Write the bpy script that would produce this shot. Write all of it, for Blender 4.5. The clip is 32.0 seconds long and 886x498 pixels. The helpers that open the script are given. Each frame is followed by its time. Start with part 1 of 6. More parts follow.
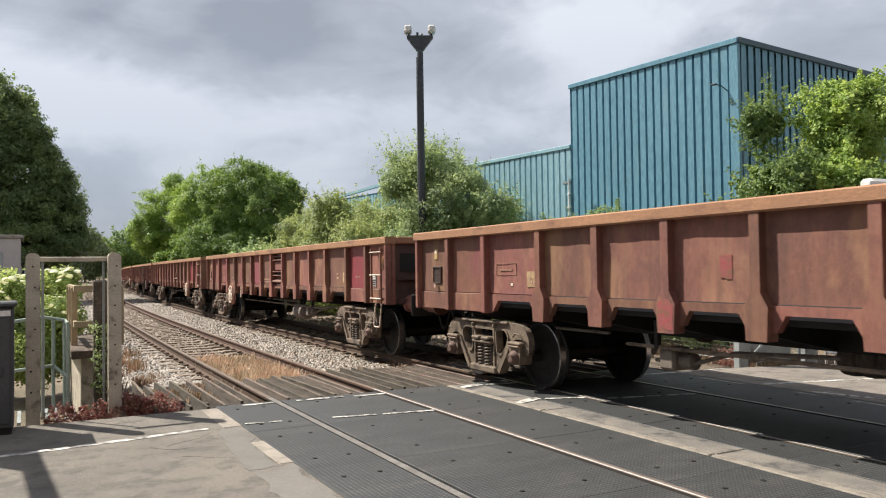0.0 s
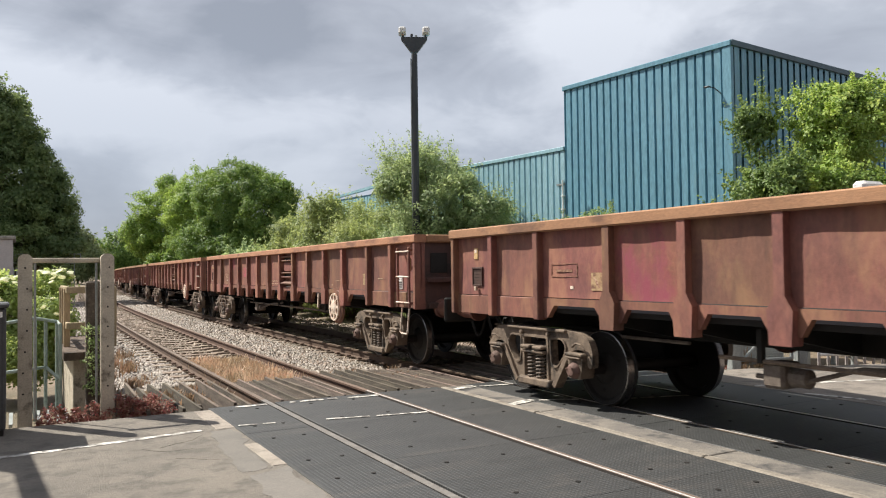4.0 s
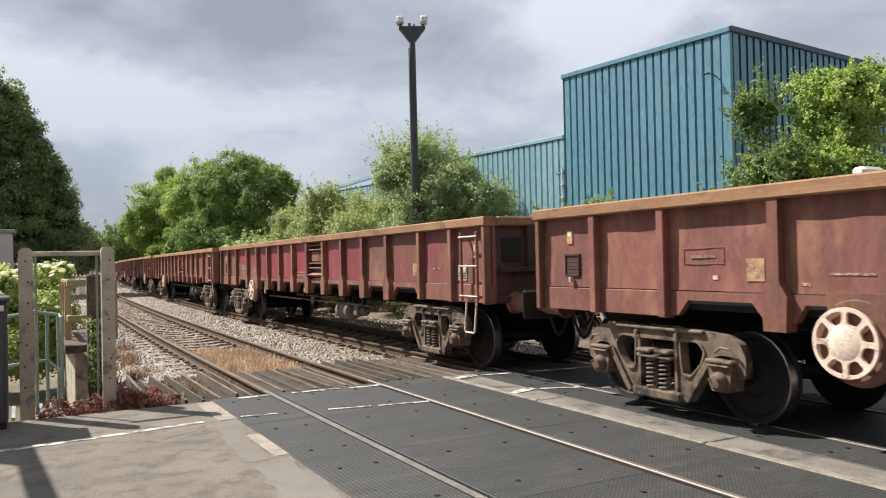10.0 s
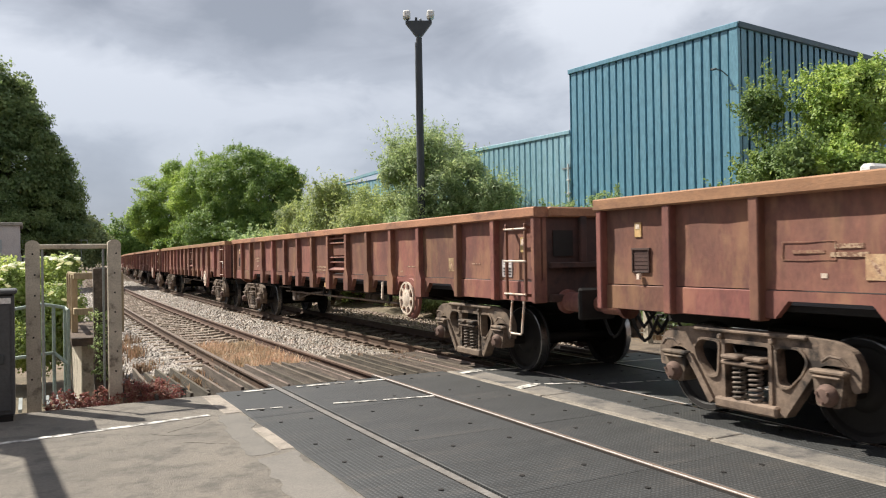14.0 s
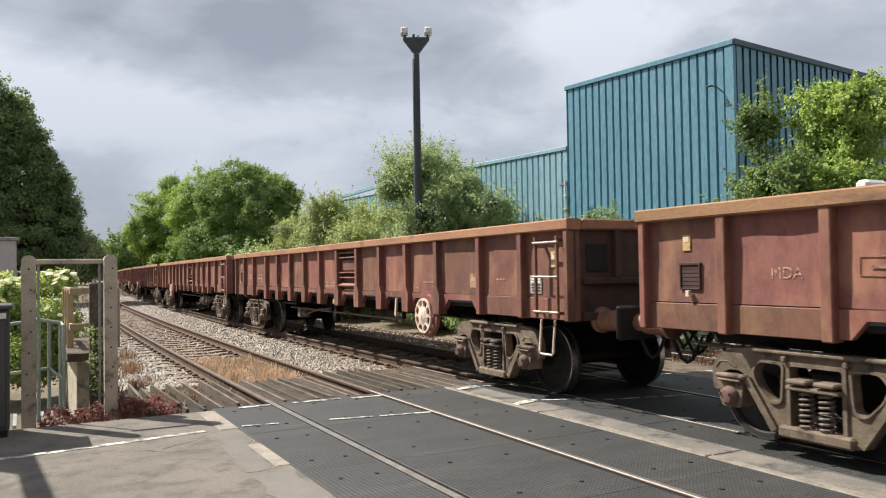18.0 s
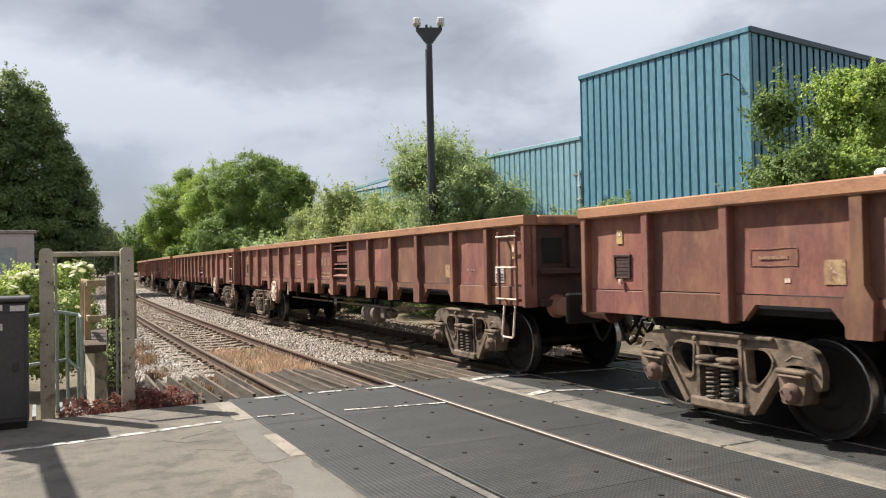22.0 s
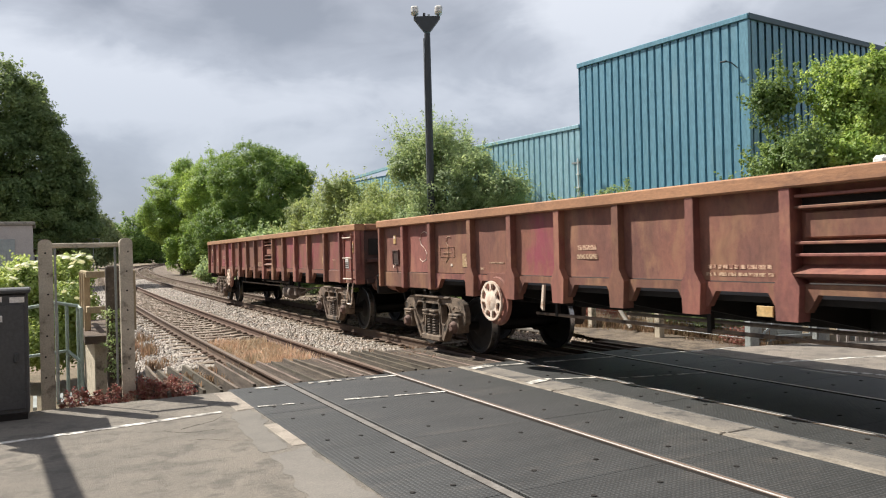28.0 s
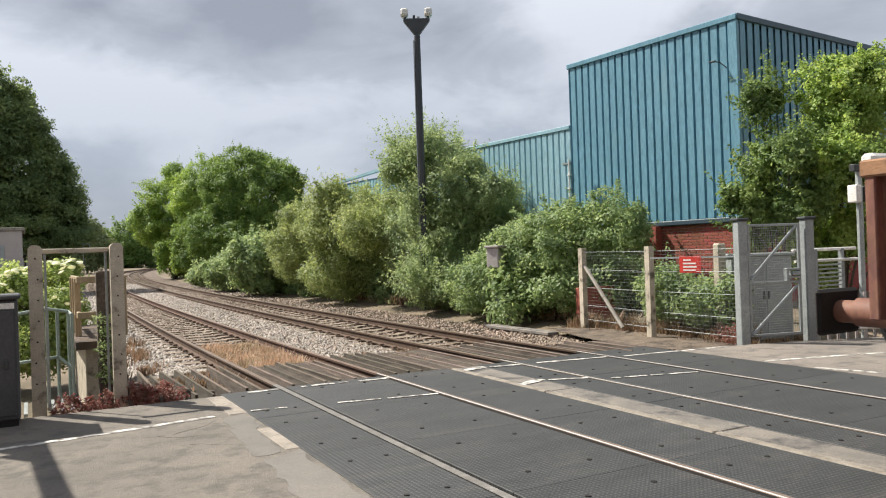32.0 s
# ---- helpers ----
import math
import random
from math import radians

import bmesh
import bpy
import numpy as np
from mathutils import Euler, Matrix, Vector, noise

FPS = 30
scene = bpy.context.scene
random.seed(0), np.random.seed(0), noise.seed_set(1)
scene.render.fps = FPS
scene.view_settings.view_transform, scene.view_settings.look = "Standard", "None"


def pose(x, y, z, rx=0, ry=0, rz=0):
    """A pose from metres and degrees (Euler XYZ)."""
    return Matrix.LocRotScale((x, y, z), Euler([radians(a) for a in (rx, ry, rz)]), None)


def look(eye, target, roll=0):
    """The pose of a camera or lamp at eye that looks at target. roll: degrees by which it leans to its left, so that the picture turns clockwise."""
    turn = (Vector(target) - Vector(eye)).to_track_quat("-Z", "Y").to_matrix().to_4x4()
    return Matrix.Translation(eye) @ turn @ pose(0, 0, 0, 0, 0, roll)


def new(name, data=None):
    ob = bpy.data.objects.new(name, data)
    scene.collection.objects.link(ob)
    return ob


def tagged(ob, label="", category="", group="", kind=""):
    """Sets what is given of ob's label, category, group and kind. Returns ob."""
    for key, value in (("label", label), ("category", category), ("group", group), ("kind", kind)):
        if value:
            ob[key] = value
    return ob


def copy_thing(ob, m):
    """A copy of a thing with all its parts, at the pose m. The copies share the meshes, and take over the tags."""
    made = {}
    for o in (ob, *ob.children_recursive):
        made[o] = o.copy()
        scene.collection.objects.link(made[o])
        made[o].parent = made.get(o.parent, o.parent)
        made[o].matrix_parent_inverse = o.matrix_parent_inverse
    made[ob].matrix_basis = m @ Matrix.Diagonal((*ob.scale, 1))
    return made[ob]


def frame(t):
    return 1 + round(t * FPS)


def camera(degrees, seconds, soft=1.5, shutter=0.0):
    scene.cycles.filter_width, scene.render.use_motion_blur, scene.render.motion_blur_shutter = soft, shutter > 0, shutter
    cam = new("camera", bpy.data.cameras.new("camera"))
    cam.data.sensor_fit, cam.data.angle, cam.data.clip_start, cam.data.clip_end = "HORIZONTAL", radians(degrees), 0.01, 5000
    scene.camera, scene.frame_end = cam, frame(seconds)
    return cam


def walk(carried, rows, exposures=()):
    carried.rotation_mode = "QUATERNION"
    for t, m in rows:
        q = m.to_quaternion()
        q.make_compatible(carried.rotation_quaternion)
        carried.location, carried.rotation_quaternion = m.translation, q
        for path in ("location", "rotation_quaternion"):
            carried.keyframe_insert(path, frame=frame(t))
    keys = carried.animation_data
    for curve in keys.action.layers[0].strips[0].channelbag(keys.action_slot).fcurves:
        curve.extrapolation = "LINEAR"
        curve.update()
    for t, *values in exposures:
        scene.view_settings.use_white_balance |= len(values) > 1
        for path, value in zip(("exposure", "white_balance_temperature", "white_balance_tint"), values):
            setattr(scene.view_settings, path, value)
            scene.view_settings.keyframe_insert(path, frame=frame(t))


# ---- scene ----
from mathutils import geometry

# camera: held at one spot beside the crossing, turning a little
EYE = (0.0, 0.0, 1.697)


def aim(yaw, pitch, roll):
    a, b = radians(yaw), radians(pitch)
    way = Vector((math.sin(a) * math.cos(b), math.cos(a) * math.cos(b), math.sin(b)))
    return look(EYE, Vector(EYE) + way * 10, roll)


# seconds, degrees to the right of the track, up, roll
AIM = [
    (0.0, 28.05, 1.47, -0.80), (0.5, 28.08, 1.48, -0.73), (1.0, 28.11, 1.50, -0.62), (1.5, 28.14, 1.46, -0.49), (2.0, 28.19, 1.43, -0.47),
    (2.5, 28.24, 1.37, -0.63), (3.0, 28.38, 1.44, -0.78), (3.5, 28.50, 1.59, -0.75), (5.5, 28.42, 1.42, -0.70), (6.0, 28.38, 1.31, -0.70),
    (6.5, 28.34, 1.17, -0.80), (7.0, 28.36, 1.10, -0.88), (7.5, 28.30, 1.05, -0.92), (8.0, 28.27, 0.95, -0.95), (8.5, 28.29, 0.91, -0.97),
    (9.0, 28.40, 0.83, -1.04), (9.5, 28.43, 0.82, -1.07), (10.0, 28.48, 0.82, -1.28), (10.5, 28.54, 0.80, -1.39), (11.0, 28.48, 0.83, -1.25),
    (11.5, 28.33, 0.73, -1.05), (12.0, 28.19, 0.61, -1.00), (12.5, 28.11, 0.55, -1.07), (13.0, 28.09, 0.59, -1.05), (13.5, 28.09, 0.56, -1.04),
    (14.0, 28.07, 0.46, -0.97), (14.5, 28.04, 0.39, -0.90), (16.5, 27.91, 0.81, -0.70), (17.0, 28.09, 0.92, -0.17), (17.5, 28.30, 1.02, -0.04),
    (18.0, 28.30, 1.59, -0.91), (18.5, 28.21, 1.94, -1.17), (19.0, 27.96, 1.87, -1.19), (19.5, 27.80, 1.71, -1.11), (20.0, 27.69, 1.43, -1.15),
    (20.5, 27.55, 1.14, -1.24), (21.0, 27.49, 1.00, -1.32), (21.5, 27.49, 0.97, -1.26), (22.0, 27.28, 0.94, -1.14), (22.5, 27.13, 0.85, -1.10),
    (23.0, 27.29, 0.80, -1.14), (23.5, 27.45, 0.82, -1.13), (24.0, 27.52, 0.76, -1.06), (24.5, 27.53, 0.70, -1.05), (25.0, 27.48, 0.62, -1.05),
    (25.5, 27.48, 0.48, -1.17), (27.5, 27.22, 0.20, -1.22), (28.0, 27.33, 0.16, -1.44), (28.5, 27.40, 0.23, -1.60), (29.0, 27.58, 0.25, -1.58),
    (29.5, 27.71, 0.15, -1.49), (30.0, 27.75, 0.07, -1.45), (30.5, 27.75, 0.08, -1.46), (31.0, 27.85, 0.18, -1.74), (31.5, 27.95, 0.27, -2.01),
    (32.0, 27.93, 0.28, -1.98),
]

cam = camera(59.06, 32.0, soft=1.1, shutter=0.06)
walk(cam, [(t, aim(a, b, c)) for t, a, b, c in AIM], exposures=[(0.0, 0.78), (32.0, 0.78)])

# ---- light ----
SUN_WAY = Vector((-0.59, 0.81, 1.16)).normalized()   # towards the sun
sun = new("sun", bpy.data.lights.new("sun", "SUN"))
sun.data.energy, sun.data.angle, sun.data.color = 4.6, radians(0.7), (1.0, 0.94, 0.84)
sun.matrix_world = look((0, 0, 60), Vector((0, 0, 60)) - SUN_WAY)


def make_world():
    w = bpy.data.worlds.new("sky")
    scene.world = w
    w.use_nodes = True
    nt = w.node_tree
    N, L = nt.nodes, nt.links
    N.clear()
    out = N.new("ShaderNodeOutputWorld")
    bg = N.new("ShaderNodeBackground")
    L.new(bg.outputs[0], out.inputs[0])
    sky = N.new("ShaderNodeTexSky")
    sky.sky_type, sky.sun_disc = "NISHITA", False
    sky.sun_elevation = math.asin(SUN_WAY.z)
    sky.sun_rotation = math.atan2(SUN_WAY.x, SUN_WAY.y)
    tc = N.new("ShaderNodeTexCoord")
    sep = N.new("ShaderNodeSeparateXYZ")
    L.new(tc.outputs["Generated"], sep.inputs[0])

    def mth(op, a, b):
        n = N.new("ShaderNodeMath")
        n.operation = op
        for i, v in enumerate((a, b)):
            if isinstance(v, (int, float)):
                n.inputs[i].default_value = v
            else:
                L.new(v, n.inputs[i])
        return n.outputs[0]
    up = mth("MAXIMUM", sep.outputs[2], 0.0)
    den = mth("ADD", up, 0.42)
    comb = N.new("ShaderNodeCombineXYZ")
    L.new(mth("DIVIDE", sep.outputs[0], den), comb.inputs[0])
    L.new(mth("DIVIDE", sep.outputs[1], den), comb.inputs[1])
    mp = N.new("ShaderNodeMapping")
    mp.inputs["Location"].default_value = (3.1, 8.7, 0.0)
    mp.inputs["Rotation"].default_value = (0, 0, 0.45)
    mp.inputs["Scale"].default_value = (1.5, 1.3, 1.0)
    L.new(comb.outputs[0], mp.inputs[0])
    big = N.new("ShaderNodeTexNoise")
    big.inputs["Scale"].default_value, big.inputs["Detail"].default_value, big.inputs["Roughness"].default_value = 1.15, 6.0, 0.52
    big.inputs["Distortion"].default_value = 0.35
    L.new(mp.outputs[0], big.inputs["Vector"])
    ramp = N.new("ShaderNodeValToRGB")
    el = ramp.color_ramp.elements
    el[0].position, el[0].color = 0.36, (0.27, 0.29, 0.335, 1)
    el[1].position, el[1].color = 0.65, (0.65, 0.675, 0.73, 1)
    for p, c in ((0.455, (0.36, 0.38, 0.43, 1)), (0.53, (0.435, 0.46, 0.515, 1)), (0.58, (0.555, 0.58, 0.635, 1))):
        e = el.new(p)
        e.color = c
    # broad cloud banks: azimuth, elevation, half widths, slope (degrees), how much lighter
    soft = N.new("ShaderNodeTexNoise")
    soft.inputs["Scale"].default_value, soft.inputs["Detail"].default_value = 5.0, 5.0
    L.new(tc.outputs["Generated"], soft.inputs["Vector"])
    wob = mth("MULTIPLY", mth("SUBTRACT", soft.outputs[0], 0.5), 0.16)
    az = mth("ADD", mth("ARCTAN2", sep.outputs[0], sep.outputs[1]), wob)
    ele = mth("ADD", mth("ARCSINE", sep.outputs[2], 0.0), mth("MULTIPLY", wob, 0.45))
    tone = mth("ADD", mth("MULTIPLY", mth("SUBTRACT", big.outputs[0], 0.5), 0.80), 0.51)
    for a0, e0, wa, we, slope, gain in ((14.0, 15.8, 16.0, 2.6, -0.05, -0.15), (6.0, 11.4, 12.0, 1.6, -0.16, 0.13), (22.0, 8.8, 12.0, 2.2, -0.10, -0.03),
                                        (42.0, 17.5, 13.0, 3.2, 0.0, 0.17), (34.0, 7.0, 10.0, 2.5, 0.0, 0.06), (33.0, 13.0, 7.0, 2.2, 0.1, -0.05)):
        u = mth("DIVIDE", mth("SUBTRACT", az, radians(a0)), radians(wa))
        v = mth("SUBTRACT", mth("SUBTRACT", ele, radians(e0)), mth("MULTIPLY", mth("SUBTRACT", az, radians(a0)), slope))
        v = mth("DIVIDE", v, radians(we))
        q = mth("MULTIPLY", mth("ADD", mth("MULTIPLY", u, u), mth("MULTIPLY", v, v)), -1.0)
        tone = mth("ADD", tone, mth("MULTIPLY", mth("EXPONENT", q, 0.0), gain))
    # ragged small cloud, drawn out sideways
    sm = N.new("ShaderNodeMapping")
    sm.inputs["Scale"].default_value = (1.0, 1.0, 2.6)
    L.new(tc.outputs["Generated"], sm.inputs[0])
    rag = N.new("ShaderNodeTexNoise")
    rag.inputs["Scale"].default_value, rag.inputs["Detail"].default_value, rag.inputs["Roughness"].default_value = 6.5, 6.0, 0.55
    rag.inputs["Distortion"].default_value = 0.5
    L.new(sm.outputs[0], rag.inputs["Vector"])
    tone = mth("ADD", tone, mth("MULTIPLY", mth("SUBTRACT", rag.outputs[0], 0.5), 0.30))
    L.new(tone, ramp.inputs[0])
    # bluish rain-grey low over the horizon
    low = N.new("ShaderNodeMapRange")
    low.inputs["From Min"].default_value, low.inputs["From Max"].default_value = 0.03, 0.30
    low.inputs["To Min"].default_value, low.inputs["To Max"].default_value = 0.70, 0.0
    L.new(sep.outputs[2], low.inputs[0])
    hz = N.new("ShaderNodeMix")
    hz.data_type = "RGBA"
    hz.inputs["B"].default_value = (0.285, 0.32, 0.40, 1)
    L.new(low.outputs[0], hz.inputs["Factor"])
    L.new(ramp.outputs[0], hz.inputs["A"])
    clear = N.new("ShaderNodeMix")
    clear.data_type = "RGBA"
    clear.blend_type = "ADD"
    clear.inputs["Factor"].default_value = 0.012
    L.new(hz.outputs["Result"], clear.inputs["A"])
    L.new(sky.outputs[0], clear.inputs["B"])
    L.new(clear.outputs["Result"], bg.inputs[0])
    bg.inputs[1].default_value = 0.68


make_world()


# ---- materials ----
def surf(name, c1, c2, size=0.5, rough=0.8, bump=0.3, metal=0.0, fine=30.0, stain=None, stain_size=1.5, stain_amount=0.5, hue=0.06, bdist=0.01, stretch=(1, 1, 1), spread=0.5, streak=None, studs=0.0, blotch=None):
    """A two-colour surface with coarse patches of about size metres, fine grain, stains and relief."""
    m = bpy.data.materials.new(name)
    m.use_nodes = True
    nt = m.node_tree
    N, L = nt.nodes, nt.links
    b = N["Principled BSDF"]
    tc, info = N.new("ShaderNodeTexCoord"), N.new("ShaderNodeObjectInfo")
    off = N.new("ShaderNodeVectorMath")
    off.operation = "MULTIPLY_ADD"
    L.new(info.outputs["Random"], off.inputs[0])
    off.inputs[1].default_value = (37.0, 23.0, 11.0)
    L.new(tc.outputs["Object"], off.inputs[2])
    mp = N.new("ShaderNodeMapping")
    mp.inputs["Scale"].default_value = stretch
    L.new(off.outputs[0], mp.inputs[0])

    def noise_tex(scale, detail, r=0.6):
        n = N.new("ShaderNodeTexNoise")
        n.inputs["Scale"].default_value, n.inputs["Detail"].default_value, n.inputs["Roughness"].default_value = scale, detail, r
        L.new(mp.outputs[0], n.inputs["Vector"])
        return n.outputs[0]

    def mix(a, bb, fac, blend="MIX"):
        n = N.new("ShaderNodeMix")
        n.data_type, n.blend_type = "RGBA", blend
        for key, v in (("A", a), ("B", bb), ("Factor", fac)):
            if isinstance(v, tuple):
                n.inputs[key].default_value = (*v, 1)
            elif isinstance(v, float):
                n.inputs[key].default_value = v
            else:
                L.new(v, n.inputs[key])
        return n.outputs["Result"]

    def ranged(v, lo, hi, a=0.0, bb=1.0):
        n = N.new("ShaderNodeMapRange")
        for key, x in (("From Min", lo), ("From Max", hi), ("To Min", a), ("To Max", bb)):
            n.inputs[key].default_value = x
        L.new(v, n.inputs[0])
        return n.outputs[0]
    coarse, grain = noise_tex(1.0 / size, 6.0), noise_tex(fine, 4.0, 0.7)
    col = mix(c1, c2, ranged(coarse, 0.5 - spread * 0.3, 0.5 + spread * 0.3))
    g = ranged(grain, 0.25, 0.75, 1.0 - 0.35, 1.0 + 0.35)
    gc = N.new("ShaderNodeCombineColor")
    for i in range(3):
        L.new(g, gc.inputs[i])
    col = mix(col, gc.outputs[0], 0.8, "MULTIPLY")
    if stain:
        col = mix(col, stain, ranged(noise_tex(1.0 / stain_size, 7.0, 0.65), 0.62 - 0.25 * stain_amount, 0.72 - 0.2 * stain_amount))
    if blotch:
        # worn blotches, smeared downwards
        bm_ = N.new("ShaderNodeMapping")
        bm_.inputs["Scale"].default_value = (1.0, 1.0, 0.55)
        L.new(off.outputs[0], bm_.inputs[0])
        for size_, lo, hi, tint, much in ((1.9, 0.48, 0.68, blotch, 0.42), (5.2, 0.54, 0.68, blotch, 0.30), (3.1, 0.55, 0.74, tuple(q * 0.5 for q in c1), 0.45)):
            bn = N.new("ShaderNodeTexNoise")
            bn.inputs["Scale"].default_value, bn.inputs["Detail"].default_value, bn.inputs["Roughness"].default_value, bn.inputs["Distortion"].default_value = size_, 5.0, 0.62, 1.1
            L.new(bm_.outputs[0], bn.inputs["Vector"])
            col = mix(col, tint, ranged(bn.outputs[0], lo, hi, 0.0, much))
    if streak:
        sm = N.new("ShaderNodeMapping")
        sm.inputs["Scale"].default_value = (5.0, 5.0, 0.55)
        L.new(off.outputs[0], sm.inputs[0])
        sn = N.new("ShaderNodeTexNoise")
        sn.inputs["Scale"].default_value, sn.inputs["Detail"].default_value = 1.6, 6.0
        L.new(sm.outputs[0], sn.inputs["Vector"])
        col = mix(col, streak, ranged(sn.outputs[0], 0.52, 0.78, 0.0, 0.50))
    relief = grain
    if studs:
        # moulded studs in a square grid
        sx = N.new("ShaderNodeSeparateXYZ")
        L.new(tc.outputs["Object"], sx.inputs[0])
        waves = []
        for i in range(2):
            k = N.new("ShaderNodeMath")
            k.operation = "MULTIPLY"
            L.new(sx.outputs[i], k.inputs[0])
            k.inputs[1].default_value = 2 * math.pi / studs
            sn = N.new("ShaderNodeMath")
            sn.operation = "SINE"
            L.new(k.outputs[0], sn.inputs[0])
            waves.append(sn.outputs[0])
        top = N.new("ShaderNodeMath")
        top.operation = "MINIMUM"
        L.new(waves[0], top.inputs[0])
        L.new(waves[1], top.inputs[1])
        add = N.new("ShaderNodeMath")
        add.operation = "MULTIPLY_ADD"
        L.new(ranged(top.outputs[0], -0.6, 0.3), add.inputs[0])
        add.inputs[1].default_value = 0.9
        L.new(grain, add.inputs[2])
        relief = add.outputs[0]
        # the grooves are darkened in the colour too, from the same waves
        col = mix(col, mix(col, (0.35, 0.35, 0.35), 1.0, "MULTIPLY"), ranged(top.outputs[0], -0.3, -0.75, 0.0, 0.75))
    hs = N.new("ShaderNodeHueSaturation")
    L.new(ranged(info.outputs["Random"], 0, 1, 1 - hue * 2, 1 + hue * 2), hs.inputs["Value"])
    L.new(ranged(info.outputs["Random"], 0, 1, 0.5 + hue * 0.12, 0.5 - hue * 0.12), hs.inputs["Hue"])
    L.new(col, hs.inputs["Color"])
    L.new(hs.outputs[0], b.inputs["Base Color"])
    L.new(ranged(grain, 0.2, 0.8, max(rough - 0.12, 0.04), min(rough + 0.12, 1.0)), b.inputs["Roughness"])
    b.inputs["Metallic"].default_value = metal
    if bump:
        bp = N.new("ShaderNodeBump")
        bp.inputs["Strength"].default_value, bp.inputs["Distance"].default_value = bump, bdist
        L.new(relief, bp.inputs["Height"])
        L.new(bp.outputs[0], b.inputs["Normal"])
    return m


def leafy(name, c1, c2, glow=0.35, patch=1.4):
    """Leaves: island by island between two greens, letting some light through."""
    m = bpy.data.materials.new(name)
    m.use_nodes = True
    nt = m.node_tree
    N, L = nt.nodes, nt.links
    b, out = N["Principled BSDF"], N["Material Output"]
    geo = N.new("ShaderNodeNewGeometry")
    mx = N.new("ShaderNodeMix")
    mx.data_type = "RGBA"
    mx.inputs["A"].default_value, mx.inputs["B"].default_value = (*c1, 1), (*c2, 1)
    L.new(geo.outputs["Random Per Island"], mx.inputs["Factor"])
    tc = N.new("ShaderNodeTexCoord")
    no = N.new("ShaderNodeTexNoise")
    no.inputs["Scale"].default_value, no.inputs["Detail"].default_value = patch, 3.0
    L.new(tc.outputs["Object"], no.inputs["Vector"])
    pr = N.new("ShaderNodeMapRange")
    for key, x in (("From Min", 0.3), ("From Max", 0.7), ("To Min", 0.72), ("To Max", 1.28)):
        pr.inputs[key].default_value = x
    L.new(no.outputs[0], pr.inputs[0])
    ph = N.new("ShaderNodeMapRange")
    for key, x in (("From Min", 0.3), ("From Max", 0.7), ("To Min", 0.515), ("To Max", 0.485)):
        ph.inputs[key].default_value = x
    L.new(no.outputs[0], ph.inputs[0])
    tone = N.new("ShaderNodeHueSaturation")
    L.new(pr.outputs[0], tone.inputs["Value"])
    L.new(ph.outputs[0], tone.inputs["Hue"])
    L.new(mx.outputs["Result"], tone.inputs["Color"])
    L.new(tone.outputs[0], b.inputs["Base Color"])
    b.inputs["Roughness"].default_value = 0.55
    tr = N.new("ShaderNodeBsdfTranslucent")
    hs = N.new("ShaderNodeHueSaturation")
    hs.inputs["Hue"].default_value, hs.inputs["Value"].default_value = 0.475, 1.5
    L.new(tone.outputs[0], hs.inputs["Color"])
    L.new(hs.outputs[0], tr.inputs["Color"])
    ms = N.new("ShaderNodeMixShader")
    ms.inputs[0].default_value = glow
    L.new(b.outputs[0], ms.inputs[1])
    L.new(tr.outputs[0], ms.inputs[2])
    L.new(ms.outputs[0], out.inputs["Surface"])
    return m


RUST = surf("rusty wagon paint", (0.236, 0.094, 0.067), (0.150, 0.063, 0.051), 0.55, 0.68, 0.3, fine=28, stain=(0.291, 0.145, 0.085), stain_size=0.5, stain_amount=0.46, hue=0.09, stretch=(1, 1, 0.5), streak=(0.085, 0.045, 0.034), blotch=(0.300, 0.136, 0.088))
MAROON = surf("maroon wagon paint", (0.310, 0.046, 0.066), (0.215, 0.050, 0.058), 0.9, 0.48, 0.15, fine=22, stain=(0.285, 0.085, 0.080), stain_size=0.6, stain_amount=0.25, hue=0.05, stretch=(1, 1, 0.45), streak=(0.121, 0.028, 0.034))
PATCHY = surf("rust with remains of maroon paint", (0.235, 0.100, 0.062), (0.165, 0.066, 0.047), 0.5, 0.62, 0.25, fine=26, stain=(0.235, 0.050, 0.066), stain_size=0.8, stain_amount=0.62, hue=0.06, stretch=(1, 1, 0.7), streak=(0.110, 0.048, 0.040), blotch=(0.290, 0.132, 0.086))
RIM = surf("orange rusty steel", (0.403, 0.213, 0.114), (0.297, 0.152, 0.083), 0.4, 0.8, 0.3, fine=40, stain=(0.190, 0.099, 0.062), stain_size=0.35, stain_amount=0.3, stretch=(1, 0.4, 1))
# Rust darkened by painted shade for the wagon ends; label holders share it.
ENDRUST = surf("dark rust, end shade painted in", (0.082, 0.040, 0.031), (0.055, 0.030, 0.025), 0.5, 0.75, 0.3, fine=28, stain=(0.03, 0.02, 0.018), stain_size=0.4, stain_amount=0.4)
CAPRUST = surf("reddish axle cap", (0.17, 0.105, 0.082), (0.11, 0.068, 0.055), 0.1, 0.8, 0.3, fine=45)
BOGIE = surf("dusty brown cast steel", (0.225, 0.168, 0.122), (0.125, 0.092, 0.068), 0.14, 0.85, 0.4, fine=45, stain=(0.03, 0.024, 0.02), stain_size=0.3, stain_amount=0.4)
DUST = surf("pale dusty fittings", (0.20, 0.165, 0.135), (0.11, 0.085, 0.07), 0.12, 0.8, 0.3, fine=45)
# Shade under the wagons is put into this near-black, shared with black details.
UNDER = surf("near-black underside steel", (0.010, 0.009, 0.008), (0.018, 0.015, 0.013), 0.3, 0.85, 0.3)
WHEEL = surf("near-black wheel steel", (0.009, 0.008, 0.007), (0.016, 0.013, 0.012), 0.3, 0.7, 0.2)
TREAD = surf("polished wheel tread", (0.5, 0.48, 0.46), (0.38, 0.36, 0.34), 0.1, 0.32, 0.05, metal=1.0)
